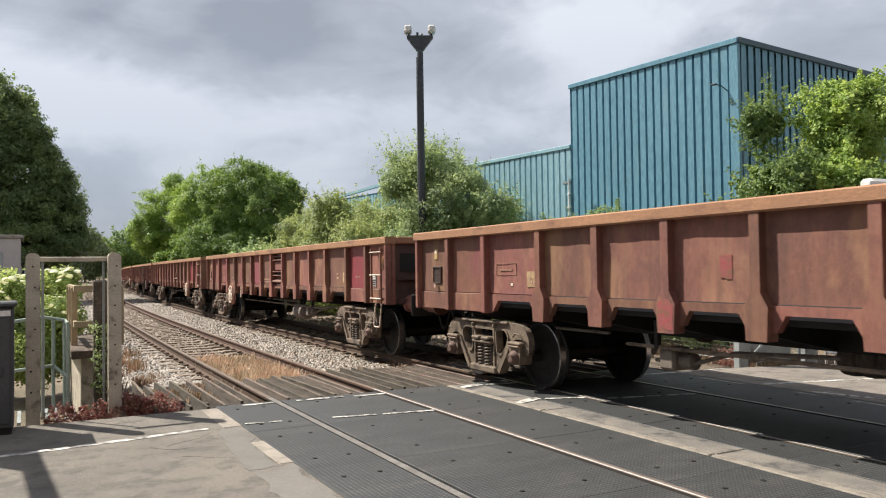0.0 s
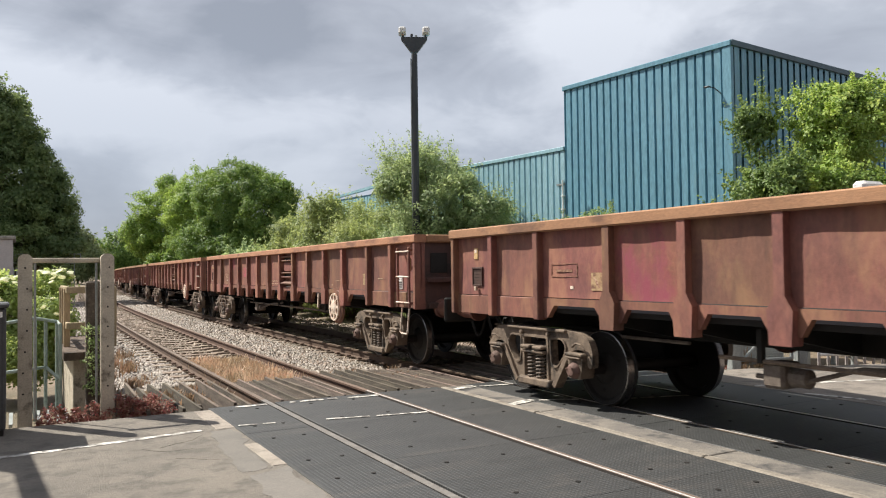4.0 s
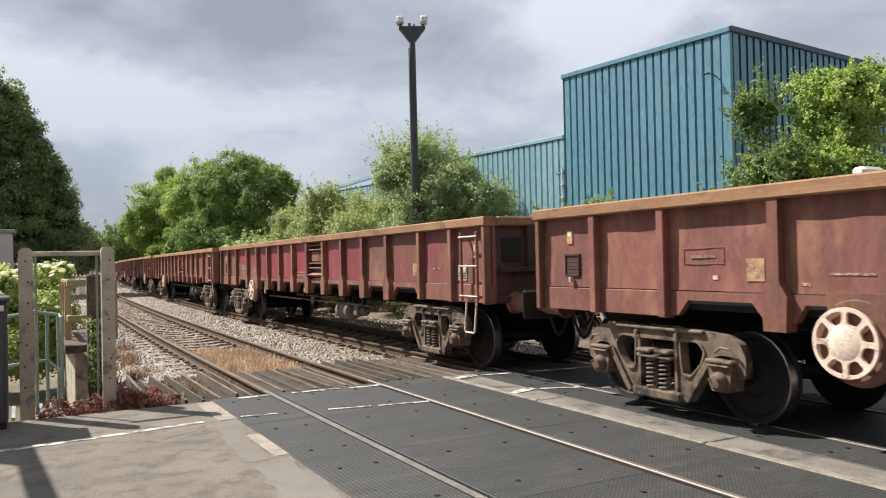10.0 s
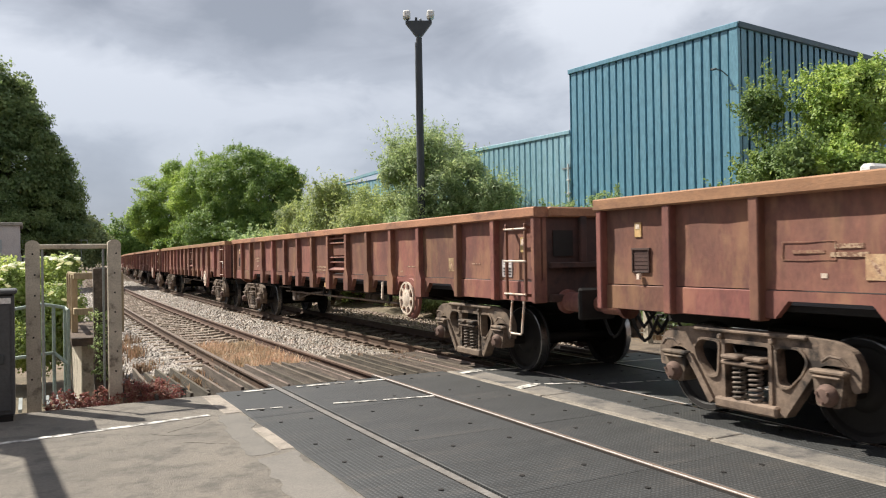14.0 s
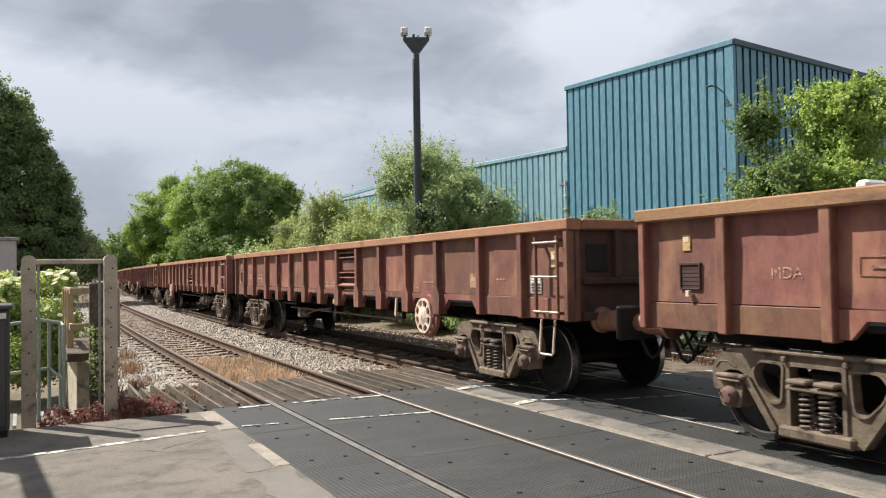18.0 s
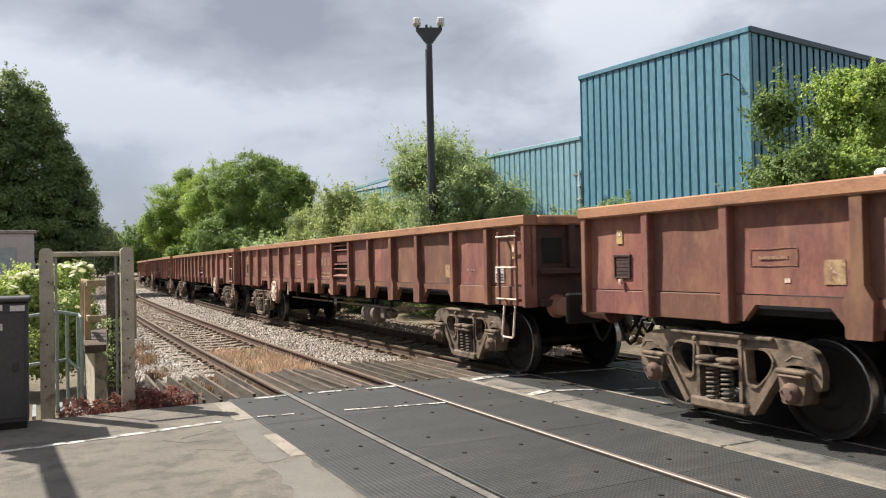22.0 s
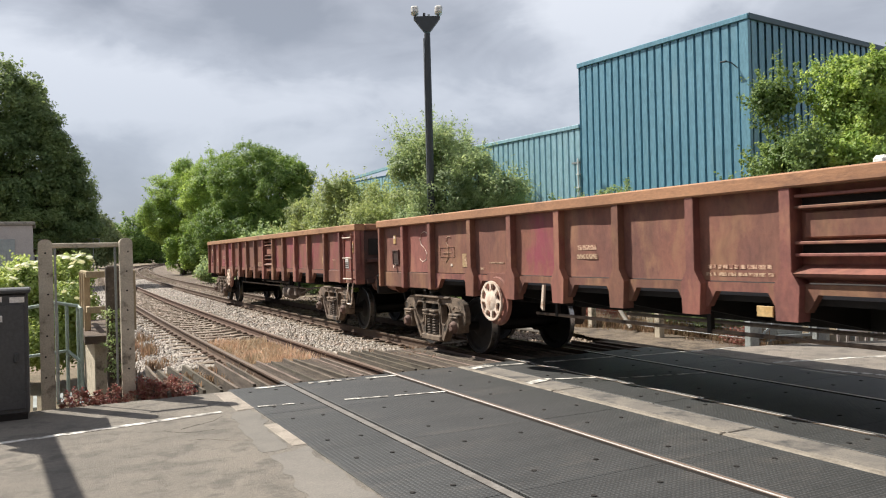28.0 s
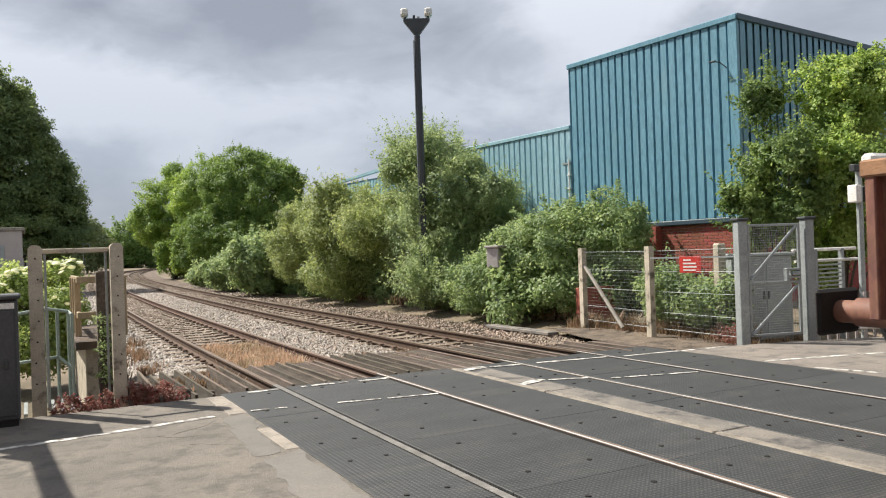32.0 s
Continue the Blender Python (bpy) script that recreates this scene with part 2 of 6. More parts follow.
CREAM = surf("dirty cream paint", (0.76, 0.66, 0.55), (0.64, 0.50, 0.40), 0.15, 0.6, 0.1, fine=50, stain=(0.35, 0.19, 0.11), stain_size=0.12, stain_amount=0.35)
NOTICE = surf("dirty cream notice", (0.50, 0.36, 0.20), (0.34, 0.20, 0.11), 0.12, 0.7, 0.1, fine=50, stain=(0.17, 0.08, 0.05), stain_size=0.10, stain_amount=0.4)
PINK = surf("pink sprayed paint", (0.355, 0.064, 0.085), (0.270, 0.085, 0.074), 0.12, 0.6, 0.05, fine=40, stain=(0.213, 0.094, 0.060), stain_size=0.10, stain_amount=0.6)
FADED_TEXT = surf("broken faded lettering", (0.511, 0.355, 0.241), (0.213, 0.102, 0.067), 0.03, 0.7, 0.1, fine=60, spread=0.2)
FAINT_TEXT = surf("hardly legible lettering", (0.34, 0.20, 0.125), (0.22, 0.10, 0.068), 0.03, 0.7, 0.1, fine=60, spread=0.2)
WHITE = surf("white paint", (0.78, 0.77, 0.74), (0.68, 0.66, 0.62), 0.3, 0.55, 0.1)
LINE = surf("worn white road paint", (0.72, 0.69, 0.63), (0.46, 0.44, 0.40), 0.10, 0.75, 0.3, fine=60, stain=(0.15, 0.14, 0.127), stain_size=0.14, stain_amount=0.66)
YELLOW = surf("yellow plate", (0.60, 0.42, 0.20), (0.48, 0.30, 0.12), 0.1, 0.55, 0.05)
ASPHALT = surf("worn pale asphalt", (0.258, 0.226, 0.192), (0.196, 0.174, 0.150), 0.9, 0.9, 1.0, fine=55, stain=(0.155, 0.138, 0.120), stain_size=0.35, stain_amount=0.5, bdist=0.02)
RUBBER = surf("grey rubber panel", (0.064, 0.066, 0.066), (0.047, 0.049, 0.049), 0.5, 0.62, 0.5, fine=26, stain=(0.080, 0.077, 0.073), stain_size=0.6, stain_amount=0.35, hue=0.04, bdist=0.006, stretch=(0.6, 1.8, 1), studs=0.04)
CONCRETE = surf("weathered concrete", (0.32, 0.295, 0.255), (0.235, 0.218, 0.19), 0.25, 0.9, 0.5, fine=50, stain=(0.12, 0.11, 0.095), stain_size=0.3, stain_amount=0.3)
STRIP = surf("worn concrete strip", (0.235, 0.210, 0.180), (0.165, 0.150, 0.135), 0.35, 0.9, 0.6, fine=45, stain=(0.075, 0.072, 0.07), stain_size=0.45, stain_amount=0.5)
PALE_EDGE = surf("pale sandy concrete edge", (0.325, 0.285, 0.238), (0.235, 0.205, 0.172), 0.18, 0.9, 0.5, fine=45, stain=(0.17, 0.145, 0.12), stain_size=0.2, stain_amount=0.35)
APRON = surf("smooth grey worn edge", (0.195, 0.177, 0.156), (0.160, 0.147, 0.131), 0.4, 0.85, 0.4, fine=60, stain=(0.13, 0.12, 0.11), stain_size=0.5, stain_amount=0.3)
RAILDARK = surf("dark rail side", (0.045, 0.038, 0.033), (0.028, 0.025, 0.022), 0.3, 0.8, 0.2, fine=50)
BAND = surf("polished running band with painted glint", (0.80, 0.79, 0.77), (0.68, 0.67, 0.65), 0.4, 0.42, 0.02, metal=0.45)
RAIL = surf("rusty rail side", (0.112, 0.066, 0.043), (0.078, 0.046, 0.031), 0.3, 0.85, 0.3, fine=50)
SHINE = surf("worn rail head", (0.31, 0.29, 0.265), (0.21, 0.192, 0.172), 0.2, 0.42, 0.08, metal=0.3)
DULL = surf("dull brown rail head", (0.205, 0.150, 0.112), (0.150, 0.108, 0.080), 0.4, 0.55, 0.1, metal=0.2)
SLEEPER = surf("weathered sleeper", (0.27, 0.21, 0.155), (0.165, 0.128, 0.095), 0.3, 0.9, 0.5, stain=(0.11, 0.075, 0.05), stain_size=0.5)
# Worn top edges, paler than TIMBER so that lit tops are painted in.
PALETOP = surf("worn timber edge, painted lit", (0.190, 0.150, 0.115), (0.095, 0.073, 0.056), 0.3, 0.9, 0.4, fine=30, stretch=(4, 0.6, 4), hue=0.2)
TIMBER = surf("weathered timber", (0.120, 0.098, 0.078), (0.055, 0.043, 0.034), 0.3, 0.9, 0.6, fine=25, stretch=(4, 0.6, 4), stain=(0.155, 0.125, 0.095), stain_size=0.35, stain_amount=0.3, hue=0.16)
BALLAST = surf("ballast bed", (0.175, 0.132, 0.098), (0.120, 0.090, 0.066), 1.2, 0.95, 1.0, fine=22, stain=(0.07, 0.055, 0.043), stain_size=0.8, bdist=0.05)
EARTH = surf("bare earth and grass", (0.215, 0.165, 0.115), (0.125, 0.105, 0.065), 2.0, 0.95, 1.0, fine=12, bdist=0.05)
BLUE = surf("blue steel cladding", (0.128, 0.285, 0.372), (0.105, 0.248, 0.330), 1.5, 0.45, 0.05, fine=18, stain=(0.155, 0.297, 0.365), stain_size=0.7, stain_amount=0.2, hue=0.01, stretch=(1, 1, 0.25))
# Paler than BLUE: the wing's sky sheen and lighter rib shade are painted in.
BLUEPALE = surf("blue steel cladding with painted sheen", (0.270, 0.440, 0.510), (0.220, 0.380, 0.450), 1.5, 0.45, 0.05, fine=18, stain=(0.240, 0.432, 0.504), stain_size=0.7, stain_amount=0.2, hue=0.01, stretch=(1, 1, 0.25))
BLUEDARK = surf("dark blue trim", (0.045, 0.085, 0.11), (0.04, 0.07, 0.09), 0.5, 0.5, 0.05)
BRICK = surf("red brick", (0.30, 0.085, 0.055), (0.235, 0.068, 0.046), 0.2, 0.9, 0.5, fine=60, hue=0.12)
BLOCKER = surf("dull sky-blocking wall", (0.16, 0.10, 0.08), (0.11, 0.075, 0.06), 0.6, 0.9, 0.4, fine=14)
MORTAR = surf("mortar", (0.36, 0.31, 0.27), (0.28, 0.25, 0.22), 0.2, 0.95, 0.5)
GALV = surf("galvanised steel", (0.34, 0.365, 0.365), (0.265, 0.29, 0.29), 0.3, 0.5, 0.1, metal=0.2)
GREENRAIL = surf("grey-green painted rail", (0.30, 0.37, 0.33), (0.24, 0.30, 0.27), 0.3, 0.55, 0.1)
MAST = surf("dark mast paint", (0.035, 0.04, 0.042), (0.05, 0.055, 0.058), 0.5, 0.5, 0.1)
CABINET = surf("grey cabinet paint", (0.075, 0.078, 0.082), (0.060, 0.063, 0.066), 0.5, 0.5, 0.08)
POST = surf("lichen-grey concrete post", (0.55, 0.49, 0.385), (0.42, 0.37, 0.29), 0.2, 0.9, 0.5, fine=60, stain=(0.15, 0.13, 0.10), stain_size=0.2, stain_amount=0.25)
OLDWOOD = surf("yellowed timber rail", (0.42, 0.33, 0.20), (0.32, 0.25, 0.15), 0.2, 0.85, 0.4, stretch=(3, 3, 0.5))
RED = surf("red sign enamel", (0.55, 0.045, 0.03), (0.50, 0.04, 0.03), 0.4, 0.45, 0.03)
SANDY = surf("sandy dusty cess", (0.215, 0.168, 0.122), (0.120, 0.092, 0.068), 0.5, 0.95, 1.0, fine=18, stain=(0.07, 0.055, 0.042), stain_size=0.35, stain_amount=0.5, bdist=0.05)
GUARDFILL = surf("dirt between the timbers", (0.105, 0.080, 0.060), (0.060, 0.045, 0.035), 0.4, 0.95, 1.0, fine=24, bdist=0.04)
SOIL = surf("very dark soil", (0.045, 0.035, 0.027), (0.028, 0.022, 0.018), 0.3, 0.95, 0.8)
BARK = surf("bark", (0.11, 0.085, 0.06), (0.07, 0.055, 0.04), 0.2, 0.95, 0.8)
SHED = surf("pale grey sheet wall", (0.48, 0.44, 0.42), (0.40, 0.36, 0.35), 0.8, 0.6, 0.1)
LEAF_BUSH = leafy("sage green leaves", (0.185, 0.270, 0.115), (0.355, 0.440, 0.205), 0.46)
LEAF_WILLOW = leafy("olive green leaves", (0.180, 0.245, 0.080), (0.340, 0.410, 0.150), 0.46)
LEAF_SYCAMORE = leafy("fresh green leaves", (0.132, 0.230, 0.044), (0.287, 0.431, 0.086), 0.42, 0.6)
LEAF_ELDER = leafy("mid green leaves", (0.172, 0.262, 0.105), (0.320, 0.415, 0.175), 0.46)
LEAF_TREE = leafy("tree leaves", (0.086, 0.172, 0.034), (0.190, 0.305, 0.063), 0.38)
LEAF_DARK = leafy("dark tree leaves", (0.100, 0.160, 0.058), (0.200, 0.275, 0.100), 0.42, 0.5)
LEAF_LIME = leafy("bright green leaves", (0.182, 0.290, 0.068), (0.392, 0.527, 0.149), 0.45, 2.0)
LEAF_HOG = leafy("pale lime leaves", (0.210, 0.300, 0.080), (0.400, 0.500, 0.170), 0.45, 2.0)
LEAF_ASH = leafy("ash leaves", (0.095, 0.165, 0.048), (0.215, 0.310, 0.095), 0.45, 1.2)
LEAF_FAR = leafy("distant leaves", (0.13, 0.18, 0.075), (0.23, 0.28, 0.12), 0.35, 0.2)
PALE_STONE = leafy("pale stones", (0.115, 0.092, 0.075), (0.40, 0.35, 0.295), 0.0)
BROWN_STONE = leafy("brown stones", (0.110, 0.078, 0.055), (0.340, 0.260, 0.195), 0.0, 1.1)
DRYWEED = leafy("dry brown weeds", (0.17, 0.115, 0.065), (0.31, 0.23, 0.13), 0.3, 4.0)
FLOWER = leafy("pale flower heads", (0.66, 0.68, 0.48), (0.78, 0.79, 0.62), 0.4)
REDWEED = leafy("red weeds", (0.235, 0.068, 0.058), (0.31, 0.19, 0.12), 0.35, 9.0)
STRAW = leafy("dry grass", (0.38, 0.28, 0.17), (0.52, 0.41, 0.27), 0.3)


# ---- mesh tools ----
class Mesh:
    """Collects vertices and faces, with a material index for each face."""

    def __init__(self):
        self.v, self.f, self.m = [], [], []

    def add(self, verts, faces, mat=0):
        n = len(self.v)
        self.v += [tuple(p) for p in verts]
        self.f += [tuple(i + n for i in fa) for fa in faces]
        self.m += [mat] * len(faces)
        return self

    def box(self, x0, x1, y0, y1, z0, z1, ch=0.0, mat=0):
        if ch <= 0:
            v = [(x, y, z) for x in (x0, x1) for y in (y0, y1) for z in (z0, z1)]
            return self.add(v, [(0, 1, 3, 2), (4, 6, 7, 5), (0, 4, 5, 1), (2, 3, 7, 6), (0, 2, 6, 4), (1, 5, 7, 3)], mat)
        ch = min(ch, 0.45 * min(x1 - x0, y1 - y0, z1 - z0))
        v, idx = [], {}
        lo, hi = (x0, y0, z0), (x1, y1, z1)
        for c in [(i, j, k) for i in (0, 1) for j in (0, 1) for k in (0, 1)]:
            for ax in range(3):
                p = [hi[a] if c[a] else lo[a] for a in range(3)]
                for a in range(3):
                    if a != ax:
                        p[a] += -ch if c[a] else ch
                idx[c, ax] = len(v)
                v.append(p)
        f = []
        for ax in range(3):
            a, b = (ax + 1) % 3, (ax + 2) % 3
            for s in (0, 1):
                q = []
                for i, j in ((0, 0), (1, 0), (1, 1), (0, 1)):
                    c = [0, 0, 0]
                    c[ax], c[a], c[b] = s, i, j
                    q.append(idx[tuple(c), ax])
                f.append(q if s else q[::-1])
            for i in (0, 1):
                for j in (0, 1):
                    c0, c1 = [0, 0, 0], [0, 0, 0]
                    c0[ax], c1[ax] = 0, 1
                    c0[a] = c1[a] = i
                    c0[b] = c1[b] = j
                    c0, c1 = tuple(c0), tuple(c1)
                    q = [idx[c0, a], idx[c1, a], idx[c1, b], idx[c0, b]]
                    f.append(q if i == j else q[::-1])
        for c in [(i, j, k) for i in (0, 1) for j in (0, 1) for k in (0, 1)]:
            q = [idx[c, 0], idx[c, 1], idx[c, 2]]
            f.append(q if sum(c) % 2 else q[::-1])
        return self.add(v, f, mat)

    def prism(self, outline, lo, hi, axis="x", mat=0):
        """An outline of (a, b) pairs in the two other axes, drawn out along axis."""
        n = len(outline)

        def p(a, b, t):
            return {"x": (t, a, b), "y": (a, t, b), "z": (a, b, t)}[axis]
        v = [p(a, b, lo) for a, b in outline] + [p(a, b, hi) for a, b in outline]
        f = [tuple(range(n))[::-1], tuple(range(n, 2 * n))]
        f += [(i, (i + 1) % n, n + (i + 1) % n, n + i) for i in range(n)]
        return self.add(v, f, mat)

    def tube(self, path, r, sides=8, mat=0, closed=False, r_end=None):
        """A round bar along a path of points."""
        pts = [Vector(p) for p in path]
        n, v = len(pts), []
        for i, p in enumerate(pts):
            a = pts[i - 1] if i or closed else pts[0]
            b = pts[(i + 1) % n] if i < n - 1 or closed else pts[-1]
            t = (b - a).normalized()
            u = t.cross(Vector((0, 0, 1)) if abs(t.z) < 0.9 else Vector((1, 0, 0))).normalized()
            w = t.cross(u)
            rr = r if r_end is None else r + (r_end - r) * i / max(n - 1, 1)
            v += [p + (u * math.cos(2 * math.pi * k / sides) + w * math.sin(2 * math.pi * k / sides)) * rr for k in range(sides)]
        f = []
        for i in range(n if closed else n - 1):
            j = (i + 1) % n
            f += [(i * sides + k, i * sides + (k + 1) % sides, j * sides + (k + 1) % sides, j * sides + k) for k in range(sides)]
        if not closed:
            f += [tuple(range(sides))[::-1], tuple(range((n - 1) * sides, n * sides))]
        return self.add(v, f, mat)

    def lathe(self, profile, sides=24, axis="x", centre=(0, 0, 0), mat=0, caps=True):
        """A profile of (along, radius) pairs turned round an axis."""
        v, n = [], len(profile)
        for a, r in profile:
            for k in range(sides):
                c, s = math.cos(2 * math.pi * k / sides) * r, math.sin(2 * math.pi * k / sides) * r
                q = {"x": (a, c, s), "y": (s, a, c), "z": (c, s, a)}[axis]
                v.append((q[0] + centre[0], q[1] + centre[1], q[2] + centre[2]))
        f = [(i * sides + k, i * sides + (k + 1) % sides, (i + 1) * sides + (k + 1) % sides, (i + 1) * sides + k) for i in range(n - 1) for k in range(sides)]
        if caps:
            f += [tuple(range(sides))[::-1], tuple(range((n - 1) * sides, n * sides))]
        return self.add(v, f, mat)

    def data(self, name, mats, smooth=False):
        me = bpy.data.meshes.new(name)
        me.from_pydata(self.v, [], self.f)
        for m in mats if isinstance(mats, (list, tuple)) else [mats]:
            me.materials.append(m)
        if any(self.m):
            me.polygons.foreach_set("material_index", self.m)
        if smooth:
            me.polygons.foreach_set("use_smooth", [True] * len(self.f))
            me.set_sharp_from_angle(angle=radians(35))
        me.update()
        return me


def part(name, mesh, mats, parent, label="", at=None, smooth=False):
    """Links a mesh as one object under a thing or a part."""
    ob = new(name, mesh.data(name, mats, smooth) if isinstance(mesh, Mesh) else mesh)
    ob.parent = parent
    if at is not None:
        ob.matrix_basis = at if isinstance(at, Matrix) else Matrix.Translation(at)
    return tagged(ob, label)


def thing(name, label, category, at=(0, 0, 0), group="", kind=""):
    ob = new(name)
    ob.empty_display_size = 0.2
    ob.matrix_basis = at if isinstance(at, Matrix) else Matrix.Translation(at)
    return tagged(ob, label, category, group, kind)


def solid(name, mesh, mats, label="", category="", kind="", group="", at=None, smooth=False):
    """A thing of one mesh."""
    ob = part(name, mesh, mats, None, "", at, smooth)
    return tagged(ob, label, category, group, kind)

# ---- the line of the tracks ----
BEND, RADIUS, BEND_END = 7.0, 1042.0, 250.0
NEAR_X, FAR_X = 3.63, 7.20


def line_at(s, off=0.0):
    """Place and heading (radians to the right of +y) on the far track's middle line at s metres, off metres to the right."""
    if s <= BEND:
        x, y, a = FAR_X, s, 0.0
    else:
        a = (min(s, BEND_END) - BEND) / RADIUS
        x, y = FAR_X + RADIUS * (1 - math.cos(a)), BEND + RADIUS * math.sin(a)
        if s > BEND_END:
            x, y = x + (s - BEND_END) * math.sin(a), y + (s - BEND_END) * math.cos(a)
    return x + off * math.cos(a), y - off * math.sin(a), a


def stations(s0, s1, step):
    n = max(1, int(math.ceil((s1 - s0) / step)))
    return [s0 + (s1 - s0) * i / n for i in range(n + 1)]


def sweep(mesh, outline, s0, s1, step=4.0, mats=None):
    """Draws an outline of (off, z) pairs along the tracks."""
    n, ss = len(outline), stations(s0, s1, step)
    base = len(mesh.v)
    for s in ss:
        for o, z in outline:
            x, y, _ = line_at(s, o)
            mesh.v.append((x, y, z))
    for i in range(len(ss) - 1):
        for k in range(n):
            j = (k + 1) % n
            mesh.f.append((base + i * n + k, base + i * n + j, base + (i + 1) * n + j, base + (i + 1) * n + k))
            mesh.m.append(mats[k] if mats else 0)
    mesh.f += [tuple(base + k for k in range(n))[::-1], tuple(base + (len(ss) - 1) * n + k for k in range(n))]
    mesh.m += [0, 0]
    return mesh


NEAR_OFF = NEAR_X - FAR_X
GAUGE = 0.7535
EDGE_Y = 10.15          # where the crossing's surface ends


# ---- ground ----
def make_ground():
    # one sheet to the horizon, a little lower under the line
    xs = sorted(set([-3000, -1200, -500, -220, -120, -70, -40] + list(range(-30, 61, 2)) + [80, 120, 200, 400, 900, 3000]))
    ys = sorted(set([-3000, -900, -300, -100, -50] + list(range(-30, 121, 5)) + list(range(130, 420, 20)) + [500, 900, 3000]))
    m = Mesh()
    for y in ys:
        for x in xs:
            c = line_at(y)[0] if y < 900 else line_at(900)[0]
            d = x - c
            z = -0.36
            if d > 3.2:
                z += min((d - 3.2) * 0.18, 0.6) * min(max((y - 5) / 10, 0), 1)
            if d < -7.5:
                z += min((-7.5 - d) * 0.06, 0.3)
            if y > 8:
                z += 0.05 * noise.noise(Vector((x * 0.2, y * 0.2, 0)))
            m.v.append((x, y, z if y > -25 else -0.36))
    w = len(xs)
    m.f = [(j * w + i, j * w + i + 1, (j + 1) * w + i + 1, (j + 1) * w + i) for j in range(len(ys) - 1) for i in range(w - 1)]
    m.m = [0] * len(m.f)
    solid("ground", m, EARTH, "brown earth and rough grass beside the railway", "ground", "structure")


make_ground()


def make_ballast():
    m = Mesh()
    o = [(-6.4, -0.5), (-5.6, -0.26), (-4.9, -0.20), (-4.4, -0.222), (-2.8, -0.222), (-2.2, -0.18), (-1.4, -0.18), (-0.8, -0.222), (0.8, -0.222), (1.4, -0.20), (2.9, -0.25), (3.9, -0.30), (3.9, -0.5)]
    sweep(m, o, -40.0, 420.0, 4.0)
    solid("ballast_bed", m, BALLAST, "brown and grey ballast bed under two tracks", "ballast", "structure")


make_ballast()

RAIL_OUT = [(-0.036, 0.0), (-0.036, -0.028), (-0.010, -0.045), (-0.010, -0.135), (-0.07, -0.150), (-0.07, -0.162),
            (0.07, -0.162), (0.07, -0.150), (0.010, -0.135), (0.010, -0.045), (0.036, -0.028), (0.036, 0.0)]


def make_tracks():
    sl = Mesh()
    sl.prism([(-1.30, -0.30), (-1.30, -0.185), (-1.26, -0.165), (-0.45, -0.165), (-0.35, -0.185), (0.35, -0.185), (0.45, -0.165), (1.26, -0.165), (1.30, -0.185), (1.30, -0.30)], -0.13, 0.13, "y")
    sleeper = sl.data("sleeper", SLEEPER)
    chm = Mesh()
    for s in (-1, 1):
        for e in (-1, 1):
            chm.box(s * GAUGE + e * 0.11 - 0.05, s * GAUGE + e * 0.11 + 0.05, -0.07, 0.07, -0.166, -0.125, 0.015)
    chair = chm.data("rail_fastening", RAIL)
    for name, off, label in (("railway_track", NEAR_OFF, "rusty railway track on ballast, nearer of two"), ("railway_track", 0.0, "railway track with worn rail heads, farther of two")):
        tr = thing(name, label, "track", (FAR_X + off, 0, 0), "railway tracks", "structure")
        inv = Matrix.Translation((-(FAR_X + off), 0, 0))
        top = max(q[1] for q in RAIL_OUT)
        for s in (-1, 1):
            r = Mesh()
            prof = [(off + s * GAUGE + a, b) for a, b in RAIL_OUT]
            bright = not (off < -1 and s < 0)
            # rail sides are darker along the crossing than beyond it
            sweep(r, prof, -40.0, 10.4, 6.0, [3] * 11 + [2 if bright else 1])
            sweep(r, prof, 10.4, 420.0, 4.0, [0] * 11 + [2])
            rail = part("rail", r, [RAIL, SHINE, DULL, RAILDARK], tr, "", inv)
            if bright:
                # the narrow band that the wheels keep polished; its sky glint is painted pale
                b = Mesh()
                mid = off + s * GAUGE - s * 0.010
                sweep(b, [(mid - 0.011, top), (mid + 0.011, top), (mid + 0.011, top + 0.0015), (mid - 0.011, top + 0.0015)], -40.0, 10.4, 6.0, [0] * 4)
                part("running_band", b, [BAND], rail, "polished running band with painted glint")
        q, i = 12.9, 0
        far = Mesh()
        while q < 300:
            x, y, a = line_at(q, off)
            if q < 75:
                at = inv @ Matrix.Translation((x, y, 0)) @ Matrix.Rotation(-a, 4, "Z")
                part("sleeper", sleeper, None, tr, "", at @ Matrix.Rotation(random.uniform(-0.012, 0.012), 4, "Z"))
                if q < 45:
                    part("rail_fastening", chair, None, tr, "", at)
            else:
                c, s_ = math.cos(-a), math.sin(-a)
                k = Mesh().box(-1.3, 1.3, -0.13, 0.13, -0.3, -0.165)
                far.add([(x + px * c - py * s_ - FAR_X - off, y + px * s_ + py * c, pz) for px, py, pz in k.v], k.f)
            q += 0.66
        tagged(part("distant_sleepers", far, SLEEPER, tr), kind="stuff")


make_tracks()


